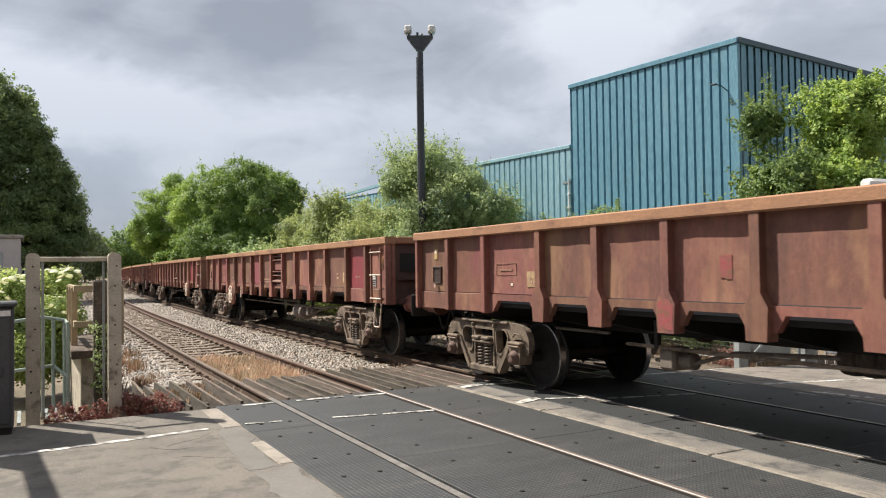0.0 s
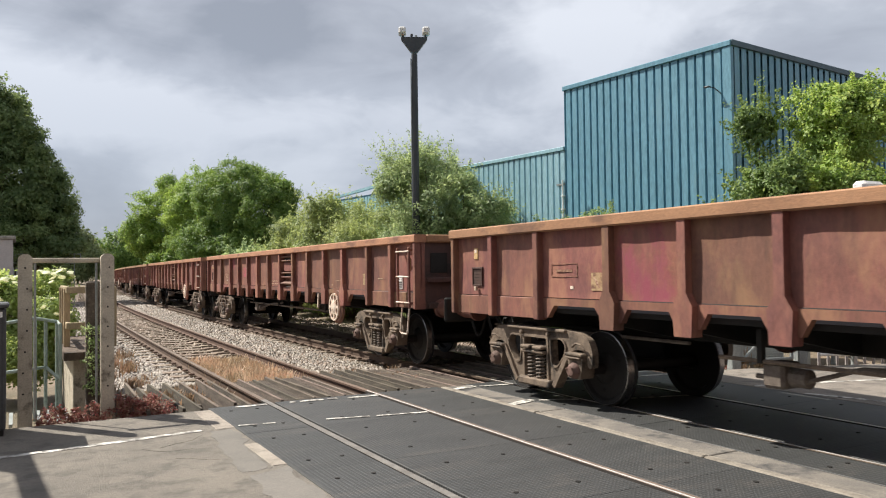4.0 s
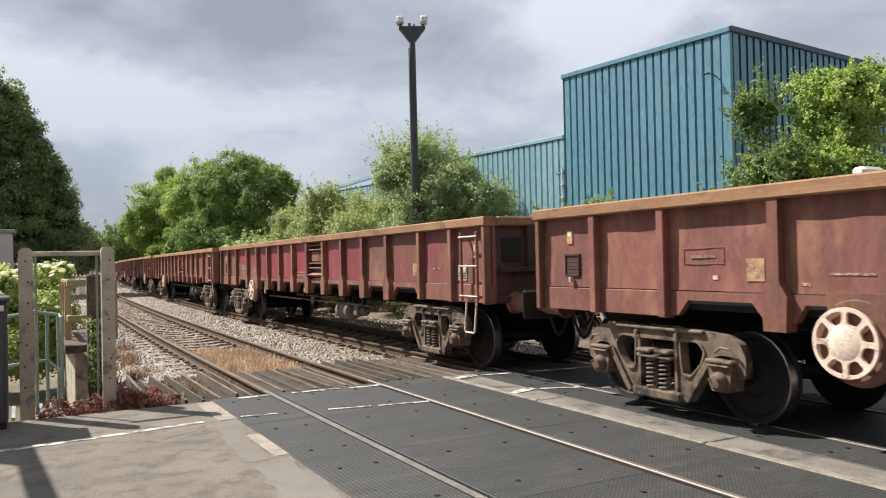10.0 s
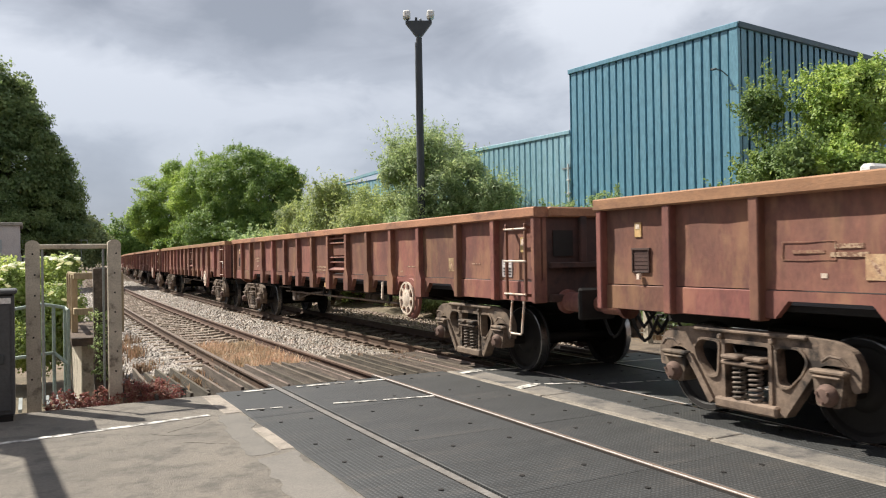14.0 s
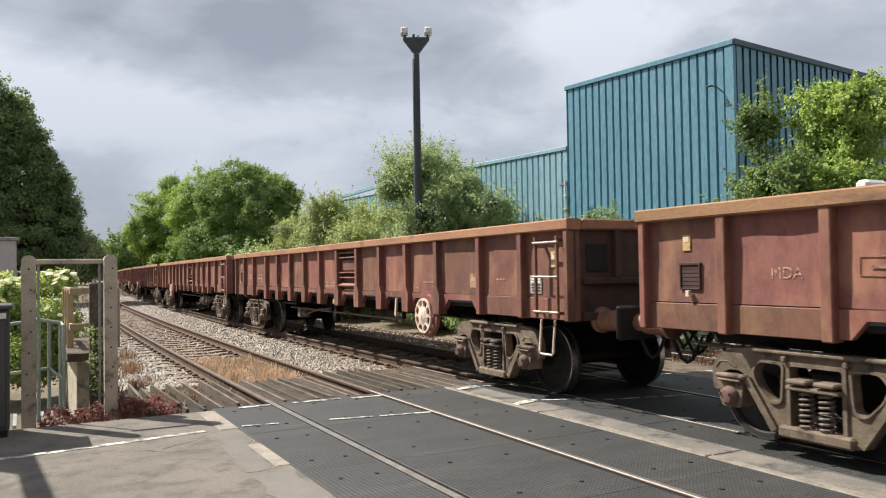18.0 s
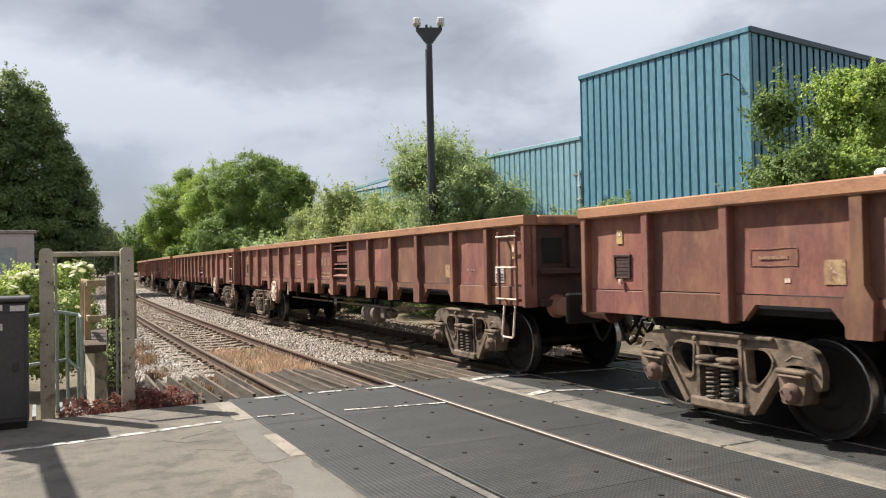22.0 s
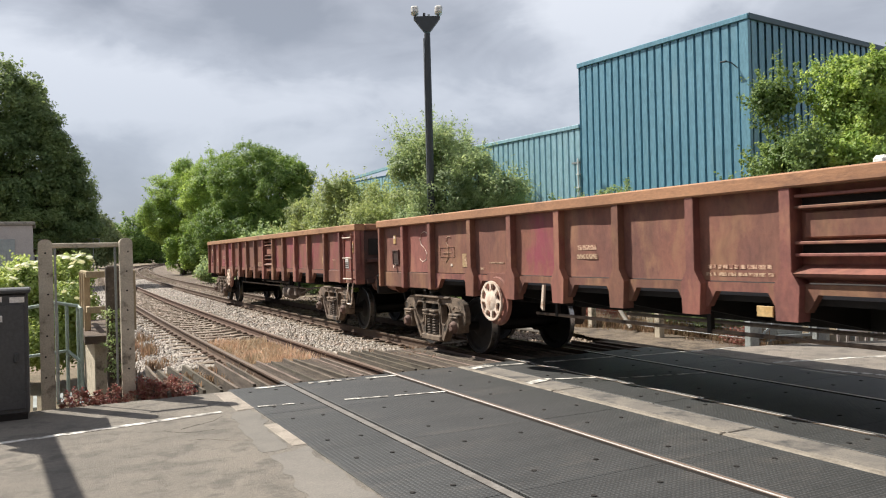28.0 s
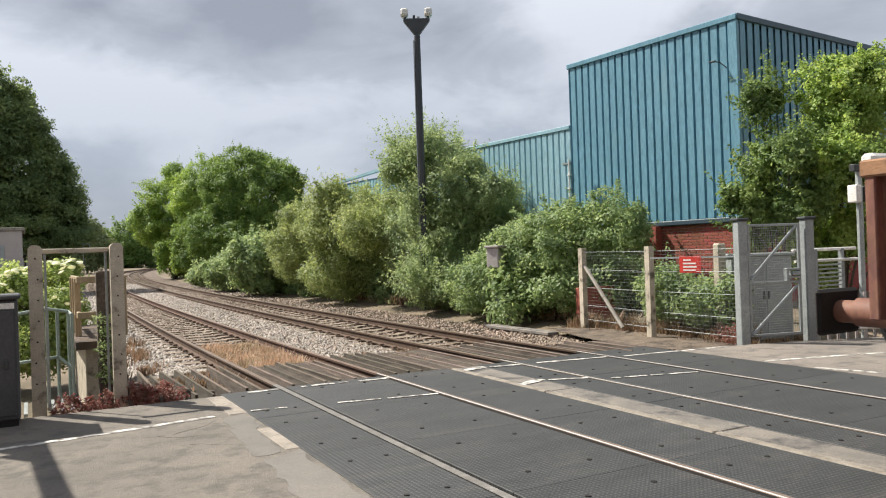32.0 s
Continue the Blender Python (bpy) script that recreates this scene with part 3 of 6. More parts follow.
# ---- crossing surface ----
def make_crossing():
    road = Mesh()
    road.box(-60, 2.10, -40, 10.02, -0.30, 0.0, 0.01)
    solid("road", road, ASPHALT, "worn pale asphalt at the mouth of the crossing", "road", "structure")
    road = Mesh()
    road.prism([(9.15, -40), (60, -40), (60, 3.0), (14.0, 7.9), (10.9, 9.05), (9.15, 9.4)], -0.30, 0.0, "z")
    solid("road", road, ASPHALT, "pale asphalt road beyond the tracks", "road", "structure")
    st = thing("crossing_surface", "dark grey rubber panels between the rails of a level crossing", "level crossing", (0, 0, 0), kind="structure")
    g = GAUGE
    spans = [(2.1, NEAR_X - g - 0.04, 1.83, 1), (NEAR_X - g + 0.08, NEAR_X + g - 0.08, 1.83, 1), (NEAR_X + g + 0.04, 5.38, 1.83, 1),
             (5.86, FAR_X - g - 0.04, 1.83, 1), (FAR_X - g + 0.08, FAR_X + g - 0.08, 1.83, 1), (FAR_X + g + 0.04, 9.15, 1.83, 1)]
    for x0, x1, ln, _ in spans:
        me = Mesh()
        me.box(x0 + 0.004, x1 - 0.004, -ln / 2 + 0.001, ln / 2 - 0.001, -0.16, -0.002, 0.005)
        # lifting holes
        for hx in (0.28, 0.72):
            for hy in (-0.55, 0.55):
                cx = x0 + (x1 - x0) * hx
                me.lathe([(-0.003, 0.022), (0.0045, 0.022)], 8, "z", (cx, hy, 0), 1)
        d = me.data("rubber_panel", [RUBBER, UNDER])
        y = EDGE_Y - ln / 2
        while y > -16:
            part("rubber_panel", d, None, st, "", (0, y, random.uniform(-0.002, 0.001)))
            y -= ln
    cs, pe = Mesh(), Mesh()
    y = EDGE_Y - 0.1
    while y > -16:
        ln = random.uniform(2.2, 3.2)
        pe.box(5.385, 5.475, y - ln + 0.015, y, -0.2, 0.007 + random.uniform(-0.003, 0.003), 0.012)
        cs.box(5.48, 5.84, y - ln + 0.012, y, -0.2, 0.004 + random.uniform(-0.004, 0.004), 0.012)
        y -= ln
    solid("concrete_strip", cs, STRIP, "sandy worn concrete strip between the two tracks", "concrete strip", "structure")
    solid("concrete_edge", pe, PALE_EDGE, "pale sandy edge of the concrete strip", "concrete strip", "structure")
    # ground level fill under the panels
    fill = Mesh().box(2.1, 9.15, -40, EDGE_Y - 0.02, -0.45, -0.165)
    solid("crossing_base", fill, UNDER, "dark base under the crossing panels", "base", "structure")
    # pale edging slabs along the near edge
    for y0, y1, w in ((8.70, 9.95, 0.20), (6.80, 7.80, 0.13)):
        sl = Mesh().box(2.095 - w, 2.098, y0, y1, -0.1, 0.006, 0.006)
        solid("edging_slab", sl, PALE_EDGE, "pale worn edging slab beside the rubber panels", "slab", "structure")


make_crossing()


def ragged(outline, z, seed, step=0.12, rough=0.035):
    """A thin sheet with a ragged outline, lying on the road."""
    rnd = random.Random(seed)
    pts = []
    for i, p in enumerate(outline):
        a, b = Vector(p), Vector(outline[(i + 1) % len(outline)])
        n = max(1, int((b - a).length / step))
        for k in range(n):
            q = a.lerp(b, k / n)
            pts.append((q.x + rnd.uniform(-rough, rough), q.y + rnd.uniform(-rough, rough)))
    m = Mesh()
    m.prism(pts, z - 0.01, z, "z")
    return m


def make_repairs():
    solid("road_edge", ragged([(1.66, 6.7), (1.94, 6.75), (1.94, 7.85), (2.05, 7.9), (2.05, 8.65), (1.80, 8.6), (1.72, 7.6)], 0.0025, 6), APRON, "smooth grey worn edge of the asphalt", "road edge", "structure")
    solid("road_edge", ragged([(1.5, -4.0), (2.05, -4.0), (2.05, 6.7), (1.72, 6.6), (1.60, 5.0), (1.62, 2.0)], 0.0025, 7), APRON, "smooth grey worn edge of the asphalt", "road edge", "structure")
    # cracks
    rnd = random.Random(12)
    for x, y, a, n in ((1.7, 8.5, -2.2, 6), (1.5, 7.9, -2.6, 5), (1.62, 7.3, 2.4, 4)):
        m = Mesh()
        p, w = Vector((x, y)), 0.0028
        for k in range(n):
            a += rnd.uniform(-0.45, 0.45)
            q = p + Vector((math.cos(a), math.sin(a))) * 0.11
            t = Vector((-math.sin(a), math.cos(a))) * w * rnd.uniform(0.5, 1.3)
            m.prism([tuple(p - t), tuple(q - t), tuple(q + t), tuple(p + t)], -0.004, 0.0012 + 0.0002 * k, "z")
            p = q
        solid("road_crack", m, SOIL, "fine dark crack in the asphalt", "crack", "structure")


make_repairs()
solid("cess_ground", ragged([(9.62, 9.75), (10.9, 9.5), (11.3, 11.0), (11.4, 13.4), (10.5, 14.8), (9.75, 12.4)], -0.10, 9, 0.2, 0.07), SANDY, "sandy dusty ground beside the far track", "ground", "structure")


def paint_line(x0, y0, x1, y1, w, z=0.005, label="worn white road marking"):
    a, b = Vector((x0, y0, 0)), Vector((x1, y1, 0))
    t = (b - a).normalized()
    nrm = Vector((-t.y, t.x, 0))
    m, n = Mesh(), max(2, int((b - a).length / 0.06))
    rnd = random.Random(int(x0 * 100 + y0 * 10))
    prev = None
    for i in range(n + 1):
        p = a + (b - a) * i / n
        h = w / 2 * (1 + rnd.uniform(-0.22, 0.12))
        q = [p + nrm * h, p - nrm * h * rnd.uniform(0.8, 1.1)]
        if prev and rnd.random() > 0.04:
            vs = [(v.x, v.y, zz) for zz in (z - 0.004, z) for v in (prev[0], prev[1], q[1], q[0])]
            m.add(vs, [(4, 5, 6, 7), (0, 1, 5, 4), (1, 2, 6, 5), (2, 3, 7, 6), (3, 0, 4, 7)])
        prev = q
    solid("road_marking", m, LINE, label, "road marking", "structure", "road markings")


for a in ((2.42, 10.0, 2.82, 10.0, 0.09), (3.12, 9.98, 3.76, 9.96, 0.09), (3.9, 9.9, 4.33, 9.9, 0.09), (5.92, 9.83, 6.40, 9.76, 0.10), (6.68, 9.72, 7.85, 9.52, 0.09), (8.1, 9.42, 9.1, 9.3, 0.09),
          (3.12, 8.62, 3.62, 8.52, 0.06), (3.7, 8.5, 4.32, 8.40, 0.06), (5.92, 8.36, 6.4, 8.16, 0.07), (6.62, 7.95, 7.80, 7.62, 0.06), (2.15, 8.78, 2.55, 8.72, 0.05)):
    paint_line(*a, z=0.0065)
paint_line(-6.0, 7.75, 0.2, 8.5, 0.10)
paint_line(0.2, 8.5, 1.74, 8.72, 0.10)
paint_line(9.18, 9.28, 10.1, 9.2, 0.08)
paint_line(9.2, 7.72, 11.3, 7.12, 0.11)
paint_line(11.3, 7.12, 19.0, 6.0, 0.11)
paint_line(9.2, 6.9, 9.6, 5.4, 0.10)
paint_line(5.45, 9.75, 5.85, 9.86, 0.14, 0.012)
paint_line(5.42, 8.25, 5.84, 8.42, 0.14, 0.012)


# ---- cattle guards: rows of timber arris rails past the crossing ----
def make_guards():
    for x0, x1, y0, y1 in ((1.30, NEAR_X - GAUGE - 0.1, EDGE_Y + 0.08, 13.0), (NEAR_X - GAUGE + 0.1, NEAR_X + GAUGE - 0.1, EDGE_Y + 0.05, 12.7), (NEAR_X + GAUGE + 0.1, FAR_X - GAUGE - 0.1, EDGE_Y + 0.05, 12.9),
                           (FAR_X - GAUGE + 0.1, FAR_X + GAUGE - 0.1, EDGE_Y - 0.1, 12.7), (FAR_X + GAUGE + 0.1, 9.55, EDGE_Y - 0.35, 11.6)):
        g = thing("cattle_guard", "grey weathered timber arris rails laid beside the road surface", "cattle guard", ((x0 + x1) / 2, y0, 0), "cattle guards")
        n = int((x1 - x0) / 0.195)
        for i in range(n):
            w, h = 0.032, (0.185 if x0 < 2 else 0.165) + random.uniform(-0.050, 0.02)
            ln = y1 - y0 + random.uniform(-0.15, 0.05)
            y2, y3 = random.uniform(-0.04, 0.03), ln
            m = Mesh().prism([(-w, -0.20), (w, -0.20), (0.018, h - 0.18), (-0.018, h - 0.18)], y2, y3, "y")
            # pale cap: light on top against darker sides is put into the colours
            m.box(-0.019, 0.019, y2 - 0.002, y3, h - 0.178, h - 0.168, 0.003, 1)
            lean = Matrix.Rotation(random.uniform(-0.02, 0.02), 4, "Z") @ Matrix.Rotation(random.uniform(-0.010, 0.004), 4, "X") @ Matrix.Rotation(random.uniform(-0.12, 0.12), 4, "Y")
            part("arris_rail", m, [TIMBER, PALETOP], g, "", Matrix.Translation((x0 + (i + 0.5) * (x1 - x0) / n - (x0 + x1) / 2, 0, 0.0)) @ lean)
        # the left tray is near-black, so the gaps between its rails read dark
        part("tray", Mesh().box(-(x1 - x0) / 2, (x1 - x0) / 2, 0.0, y1 - y0, -0.34, -0.185 if x0 < 2 else -0.055), SOIL if x0 < 2 else GUARDFILL, g)
        b = Mesh()
        for k in range(4):
            yy = 0.25 + k * (y1 - y0 - 0.5) / 3
            b.box(-(x1 - x0) / 2, (x1 - x0) / 2, yy - 0.06, yy + 0.06, -0.16, -0.12, 0.01)
        part("bearer", b, TIMBER, g)


make_guards()


# ---- the freight wagons ----
BODY, PITCH, HALF_W = 17.47, 18.68, 1.352
RIBS = [1.12, 2.22, 3.60, 4.75, 5.89, 7.03, 8.18, 9.32, 10.47, 11.62, 12.78, 13.95, 15.30, 16.40]
BOGIE_TAIL, BOGIE_LEAD, WHEELBASE, WHEEL_R = 1.98, 2.02, 1.76, 0.46


def from_tail(s):
    return BODY / 2 - s


def plate(mesh, outline, holes, lo, hi):
    """A flat plate across x, with holes right through it."""
    loops = [[Vector((0, a, b)) for a, b in lp] for lp in [outline] + holes]
    tris = geometry.tessellate_polygon(loops)
    flat = [p for lp in loops for p in lp]
    n = len(flat)
    mesh.add([(lo, p.y, p.z) for p in flat] + [(hi, p.y, p.z) for p in flat], [tuple(t) for t in tris] + [tuple(i + n for i in t[::-1]) for t in tris])
    for lp in loops:
        k = len(lp)
        mesh.add([(lo, p.y, p.z) for p in lp] + [(hi, p.y, p.z) for p in lp], [(i, (i + 1) % k, k + (i + 1) % k, k + i) for i in range(k)])


def rounded(pts, r):
    """An outline with its corners cut round by about r."""
    res, n = [], len(pts)
    for i in range(n):
        a, b, c = (Vector(pts[j % n]) for j in (i - 1, i, i + 1))
        p = b + (a - b).normalized() * min(r, (a - b).length * 0.45)
        q = b + (c - b).normalized() * min(r, (c - b).length * 0.45)
        for t in (0.0, 0.35, 0.65, 1.0):
            v = p * (1 - t) ** 2 + b * 2 * t * (1 - t) + q * t * t
            res.append((v.x, v.y))
    return res


def make_bogie(parent, y, flip):
    bo = Mesh()
    bo.box(-1.08, 1.08, -0.19, 0.19, 0.42, 0.78, 0.04)
    bo.box(-0.42, 0.42, -0.42, 0.42, 0.74, 0.92, 0.03)
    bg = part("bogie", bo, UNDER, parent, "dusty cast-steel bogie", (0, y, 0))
    fr = Mesh()
    half = [(0.60, 0.935), (0.92, 0.91), (1.08, 0.84), (1.15, 0.70), (1.14, 0.50), (1.06, 0.50), (1.03, 0.66), (0.94, 0.71), (0.80, 0.70), (0.74, 0.66), (0.43, 0.21), (0.37, 0.17)]
    out = rounded(half + [(-a, b) for a, b in half[::-1]], 0.05)
    right = rounded([(0.335, 0.80), (0.57, 0.81), (0.65, 0.72), (0.60, 0.60), (0.46, 0.46), (0.36, 0.48)], 0.05)
    left = [(-a, b) for a, b in right][::-1]
    mid = rounded([(-0.25, 0.80), (0.25, 0.80), (0.25, 0.27), (-0.25, 0.27)], 0.03)
    plate(fr, out, [right, left, mid], -0.045, 0.05)
    # raised lips round the openings
    for lp in (right, left, mid):
        cy, cz = sum(q[0] for q in lp) / len(lp), sum(q[1] for q in lp) / len(lp)
        plate(fr, [(cy + (q - cy) * 1.16, cz + (z - cz) * 1.14) for q, z in lp], [[(cy + (q - cy) * 1.01, cz + (z - cz) * 1.01) for q, z in lp]], -0.066, -0.04)
    # thicker rim, seats and bolster end
    fr.box(-0.085, 0.05, -0.66, 0.66, 0.895, 0.94, 0.015)
    for s in (-1, 1):
        q = [(s * 0.68, 0.655), (s * 0.755, 0.645), (s * 0.44, 0.19), (s * 0.385, 0.23)]
        fr.prism(q if s > 0 else q[::-1], -0.085, 0.05)
        fr.tube([(-0.09, s * 0.82, 0.74), (-0.10, s * 0.90, 0.79), (-0.10, s * 1.0, 0.78), (-0.09, s * 1.06, 0.72)], 0.014, 6)
    fr.box(-0.11, 0.08, -0.36, 0.36, 0.17, 0.275, 0.02)
    fr.box(-0.13, 0.09, -0.26, 0.26, 0.60, 0.64, 0.012)
    fr.box(-0.15, 0.09, -0.24, -0.03, 0.655, 0.70, 0.015)
    fr.box(-0.15, 0.09, 0.03, 0.24, 0.655, 0.70, 0.015)
    for k in (-0.30, 0.30):
        fr.lathe([(-0.10, 0.02), (-0.085, 0.03), (0.05, 0.03)], 8, "x", (0, k, 0.86))
    fd = fr.data("side_frame", BOGIE)
    sp = Mesh()
    turns, pts = 7, []
    for i in range(turns * 8 + 1):
        a = 2 * math.pi * i / 8
        pts.append((math.cos(a) * 0.06, math.sin(a) * 0.06, 0.275 + 0.325 * i / (turns * 8)))
    sp.tube(pts, 0.013, 5)
    sd = sp.data("spring", DUST, True)
    ab = Mesh()
    ab.prism(rounded([(-0.15, 0.64), (0.15, 0.64), (0.13, 0.50), (0.11, 0.36), (-0.11, 0.36), (-0.13, 0.50)], 0.03), -0.10, 0.10)
    ab.box(-0.13, 0.10, -0.17, 0.17, 0.63, 0.675, 0.015)
    ab.box(-0.14, 0.10, -0.13, 0.13, 0.60, 0.625, 0.01)
    ad = ab.data("axle_box", BOGIE, True)
    cp = Mesh().lathe([(-0.185, 0.03), (-0.18, 0.062), (-0.15, 0.085), (-0.12, 0.10), (-0.09, 0.10)], 14, "x", (0, 0, WHEEL_R))
    for h in range(3):
        a = h * 2 * math.pi / 3 + 0.5
        cp.lathe([(-0.20, 0.012), (-0.15, 0.016)], 6, "x", (0, 0.055 * math.cos(a), WHEEL_R + 0.055 * math.sin(a)))
    cd = cp.data("end_cap", CAPRUST, True)
    for sx in (-1, 1):
        part("side_frame", fd, None, bg, "", Matrix.Translation((sx * 1.15, 0, 0)) @ Matrix.Rotation(0 if sx < 0 else math.pi, 4, "Z"))
        for k in (-0.095, 0.095):
            part("spring", sd, None, bg, "", (sx * 1.19, k, 0))
        for k in (-1, 1):
            at = Matrix.Translation((sx * 1.15, k * WHEELBASE / 2, 0)) @ Matrix.Rotation(0 if sx < 0 else math.pi, 4, "Z")
            part("axle_box", ad, None, bg, "", at)
            part("end_cap", cd, None, bg, "reddish rusty axle end cap", at)
    for k in (-1, 1):
        ws = Mesh()
        for sx in (-1, 1):
            ws.lathe([(sx * a, r) for a, r in ((0.83, 0.0), (0.83, 0.10), (0.815, 0.16), (0.775, 0.20), (0.775, 0.37), (0.81, 0.40), (0.815, 0.450))], 28, "x", caps=False)
            ws.lathe([(sx * 0.815, 0.450), (sx * 0.81, WHEEL_R), (sx * 0.715, WHEEL_R + 0.004)], 28, "x", mat=1, caps=False)
            ws.lathe([(sx * 0.715, WHEEL_R + 0.004), (sx * 0.70, 0.487), (sx * 0.68, 0.487), (sx * 0.68, 0.40), (sx * 0.74, 0.37), (sx * 0.74, 0.0)], 28, "x", caps=False)
            for h in range(3):
                a = h * 2 * math.pi / 3
                ws.lathe([(sx * 0.778, 0.028), (sx * 0.772, 0.028)], 8, "x", (0, 0.28 * math.cos(a), 0.28 * math.sin(a)), 2)
        ws.tube([(-1.12, 0, 0), (1.12, 0, 0)], 0.075, 12)
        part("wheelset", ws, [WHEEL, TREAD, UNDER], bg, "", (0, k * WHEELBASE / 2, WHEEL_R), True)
    rod = Mesh()
    rod.tube([(-0.5, -1.1, 0.36), (-0.5, 1.1, 0.36)], 0.025, 6)
    rod.tube([(0.5, -1.1, 0.36), (0.5, 1.1, 0.36)], 0.025, 6)
    for s in (-1, 1):
        rod.box(-0.85, 0.85, s * 0.38 - 0.05, s * 0.38 + 0.05, 0.30, 0.40, 0.01)
        for q in (-0.76, 0.76):
            rod.box(q - 0.05, q + 0.05, s * 0.40 - 0.02, s * 0.40 + 0.06, 0.26, 0.58, 0.015)
    part("brake_rigging", rod, UNDER, bg)
    return bg


def side_parts(w, sx, lead_wheel):
    """All that one long side of a wagon carries; the other side is the same, turned half round."""
    turn = Matrix.Translation((-0.02, 0, 0)) if sx < 0 else Matrix.Rotation(math.pi, 4, "Z") @ Matrix.Translation((-0.02, 0, 0))

    def add(name, mesh, mats, label="", smooth=False, parent=None):
        ob = part(name, mesh, mats, parent or w, label, turn if parent is None else None, smooth)
        return ob
    edges = [0.0] + RIBS + [BODY]
    for i, (a, b) in enumerate(zip(edges, edges[1:])):
        y1, y0 = from_tail(a), from_tail(b)
        m = Mesh()
        steps_bay = 9.3 < a < 9.4
        x = -1.19 if steps_bay else -1.262
        # plate, a little dished by use
        n, v, f = 7, [], []
        for k in range(n):
            for j in range(n):
                yy, zz = y0 + (y1 - y0) * k / (n - 1), 1.34 + (2.19 - 1.34) * j / (n - 1)
                d = 0.0 if k in (0, n - 1) or j in (0, n - 1) else 0.022 * abs(noise.noise(Vector((yy * 1.6, zz * 1.9, i * 3.7))))
                v.append((x + d, yy, zz))
        f = [(k * n + j, k * n + j + 1, (k + 1) * n + j + 1, (k + 1) * n + j) for k in range(n - 1) for j in range(n - 1)]
        m.add(v, f)
        m.box(x + 0.016, x + 0.04, y0, y1, 1.34, 2.19)
        add("panel", m, RUST, smooth=True)
        # sill strip under the plate
        m = Mesh()
        end_bay = b < 3.0 or a > 15.0
        if end_bay:
            m.box(-1.275, -1.20, y0 + 0.002, y1 - 0.002, 1.06, 1.328, 0.006)
        else:
            h = 0.30 if i in (2, 12) else 0.26
            zt = 1.24
            m.prism([(y0, 1.328), (y1, 1.328), (y1, 1.08), (y1 - 0.16, 1.08), (y1 - h, zt), (y0 + h, zt), (y0 + 0.16, 1.08), (y0, 1.08)], -1.275, -1.20)
        add("sill", m, RUST)
    for s in RIBS:
        y = from_tail(s)
        m = Mesh()
        if s < 3.0 or s > 15.0:
            m.box(-HALF_W, -1.20, y - 0.057, y + 0.057, 1.05, 2.185, 0.012)
        else:
            m.prism([(y - 0.055, 2.185), (y - 0.055, 1.44), (y - 0.135, 1.31), (y - 0.115, 1.0), (y + 0.115, 1.0), (y + 0.135, 1.31), (y + 0.055, 1.44), (y + 0.055, 2.185)], -HALF_W, -1.20)
        add("rib", m, RUST)
    for e in (-1, 1):
        yy = e * (BODY / 2 - 0.045)
        m = Mesh().box(-HALF_W, -1.15, yy - 0.045, yy + 0.045, 1.05, 2.185, 0.012)
        add("corner_post", m, RUST)
    lip = Mesh()
    lip.prism([(-1.355, 2.175), (-1.37, 2.19), (-1.37, 2.295), (-1.355, 2.31), (-1.16, 2.31), (-1.14, 2.29), (-1.14, 2.175)], -BODY / 2 - 0.02, BODY / 2 + 0.02, "y")
    add("top_rail", lip, RIM, "orange rusty top rail")
    # step bay
    a, b = from_tail(10.47) + 0.065, from_tail(9.32) - 0.065
    for z in (2.10, 2.00, 1.69, 1.585):
        m = Mesh().box(-1.31, -1.18, a, b, z - 0.014, z + 0.014, 0.006)
        add("step", m, RUST)
    # black strips stand in for the shade in the slots between steps
    for z0, z1 in ((2.018, 2.082), (1.603, 1.672)):
        add("step_slot", Mesh().box(-1.215, -1.185, a + 0.01, b - 0.01, z0, z1), UNDER, "black strip for the shade behind the step")
    add("step_panel", Mesh().box(-1.255, -1.185, a + 0.06, b - 0.06, 1.73, 1.96, 0.012), RUST)
    m = Mesh().prism([(-1.345, 1.425), (-1.19, 1.50), (-1.19, 1.36), (-1.33, 1.40)], a, b, "y")
    add("step_ledge", m, RUST)
    # ladder at the leading corner
    y1, y0 = from_tail(16.84), from_tail(17.30)
    lad = Mesh()
    for y in (y0, y1):
        lad.box(-1.40, -1.36, y - 0.02, y + 0.02, 1.08, 2.10, 0.006)
        for z in (1.15, 2.05):
            lad.box(-1.37, -1.22, y - 0.02, y + 0.02, z - 0.02, z + 0.02)
    ld = add("ladder", lad, RUST)
    for z in (1.16, 1.60, 2.03):
        part("rung", Mesh().tube([(-1.40, y0 - 0.03, z), (-1.40, y1 + 0.03, z)], 0.016, 6), CREAM, ld, "off-white rung", None)
    st = Mesh().tube([(-1.30, y1, 1.06), (-1.34, y1, 0.64), (-1.34, y1 - 0.04, 0.62), (-1.34, y0 + 0.20, 0.62), (-1.34, y0 + 0.17, 0.64), (-1.30, y0 + 0.17, 1.06)], 0.016, 6)
    add("foot_step", st, CREAM, "white steel stirrup step", True)
    dp = Mesh().box(-1.272, -1.255, from_tail(16.80), from_tail(16.54), 1.38, 1.62)
    pl = add("data_panel", dp, SHED, "grey and white data panel")
    rnd = random.Random(5)
    for k in range(5):
        z = 1.41 + k * 0.038
        y = from_tail(16.78)
        part("text_bar", Mesh().box(-1.276, -1.2715, y, y + rnd.uniform(0.12, 0.22), z, z + 0.017), UNDER if k < 3 else WHITE, pl)
    for s, z0, z1, wd in ((17.07, 1.72, 1.92, 0.10), (0.62, 1.86, 2.02, 0.10)):
        sg = add("warning_plate", Mesh().box(-1.272, -1.255, from_tail(s) - wd / 2, from_tail(s) + wd / 2, z0, z1), YELLOW, "yellow warning plate")
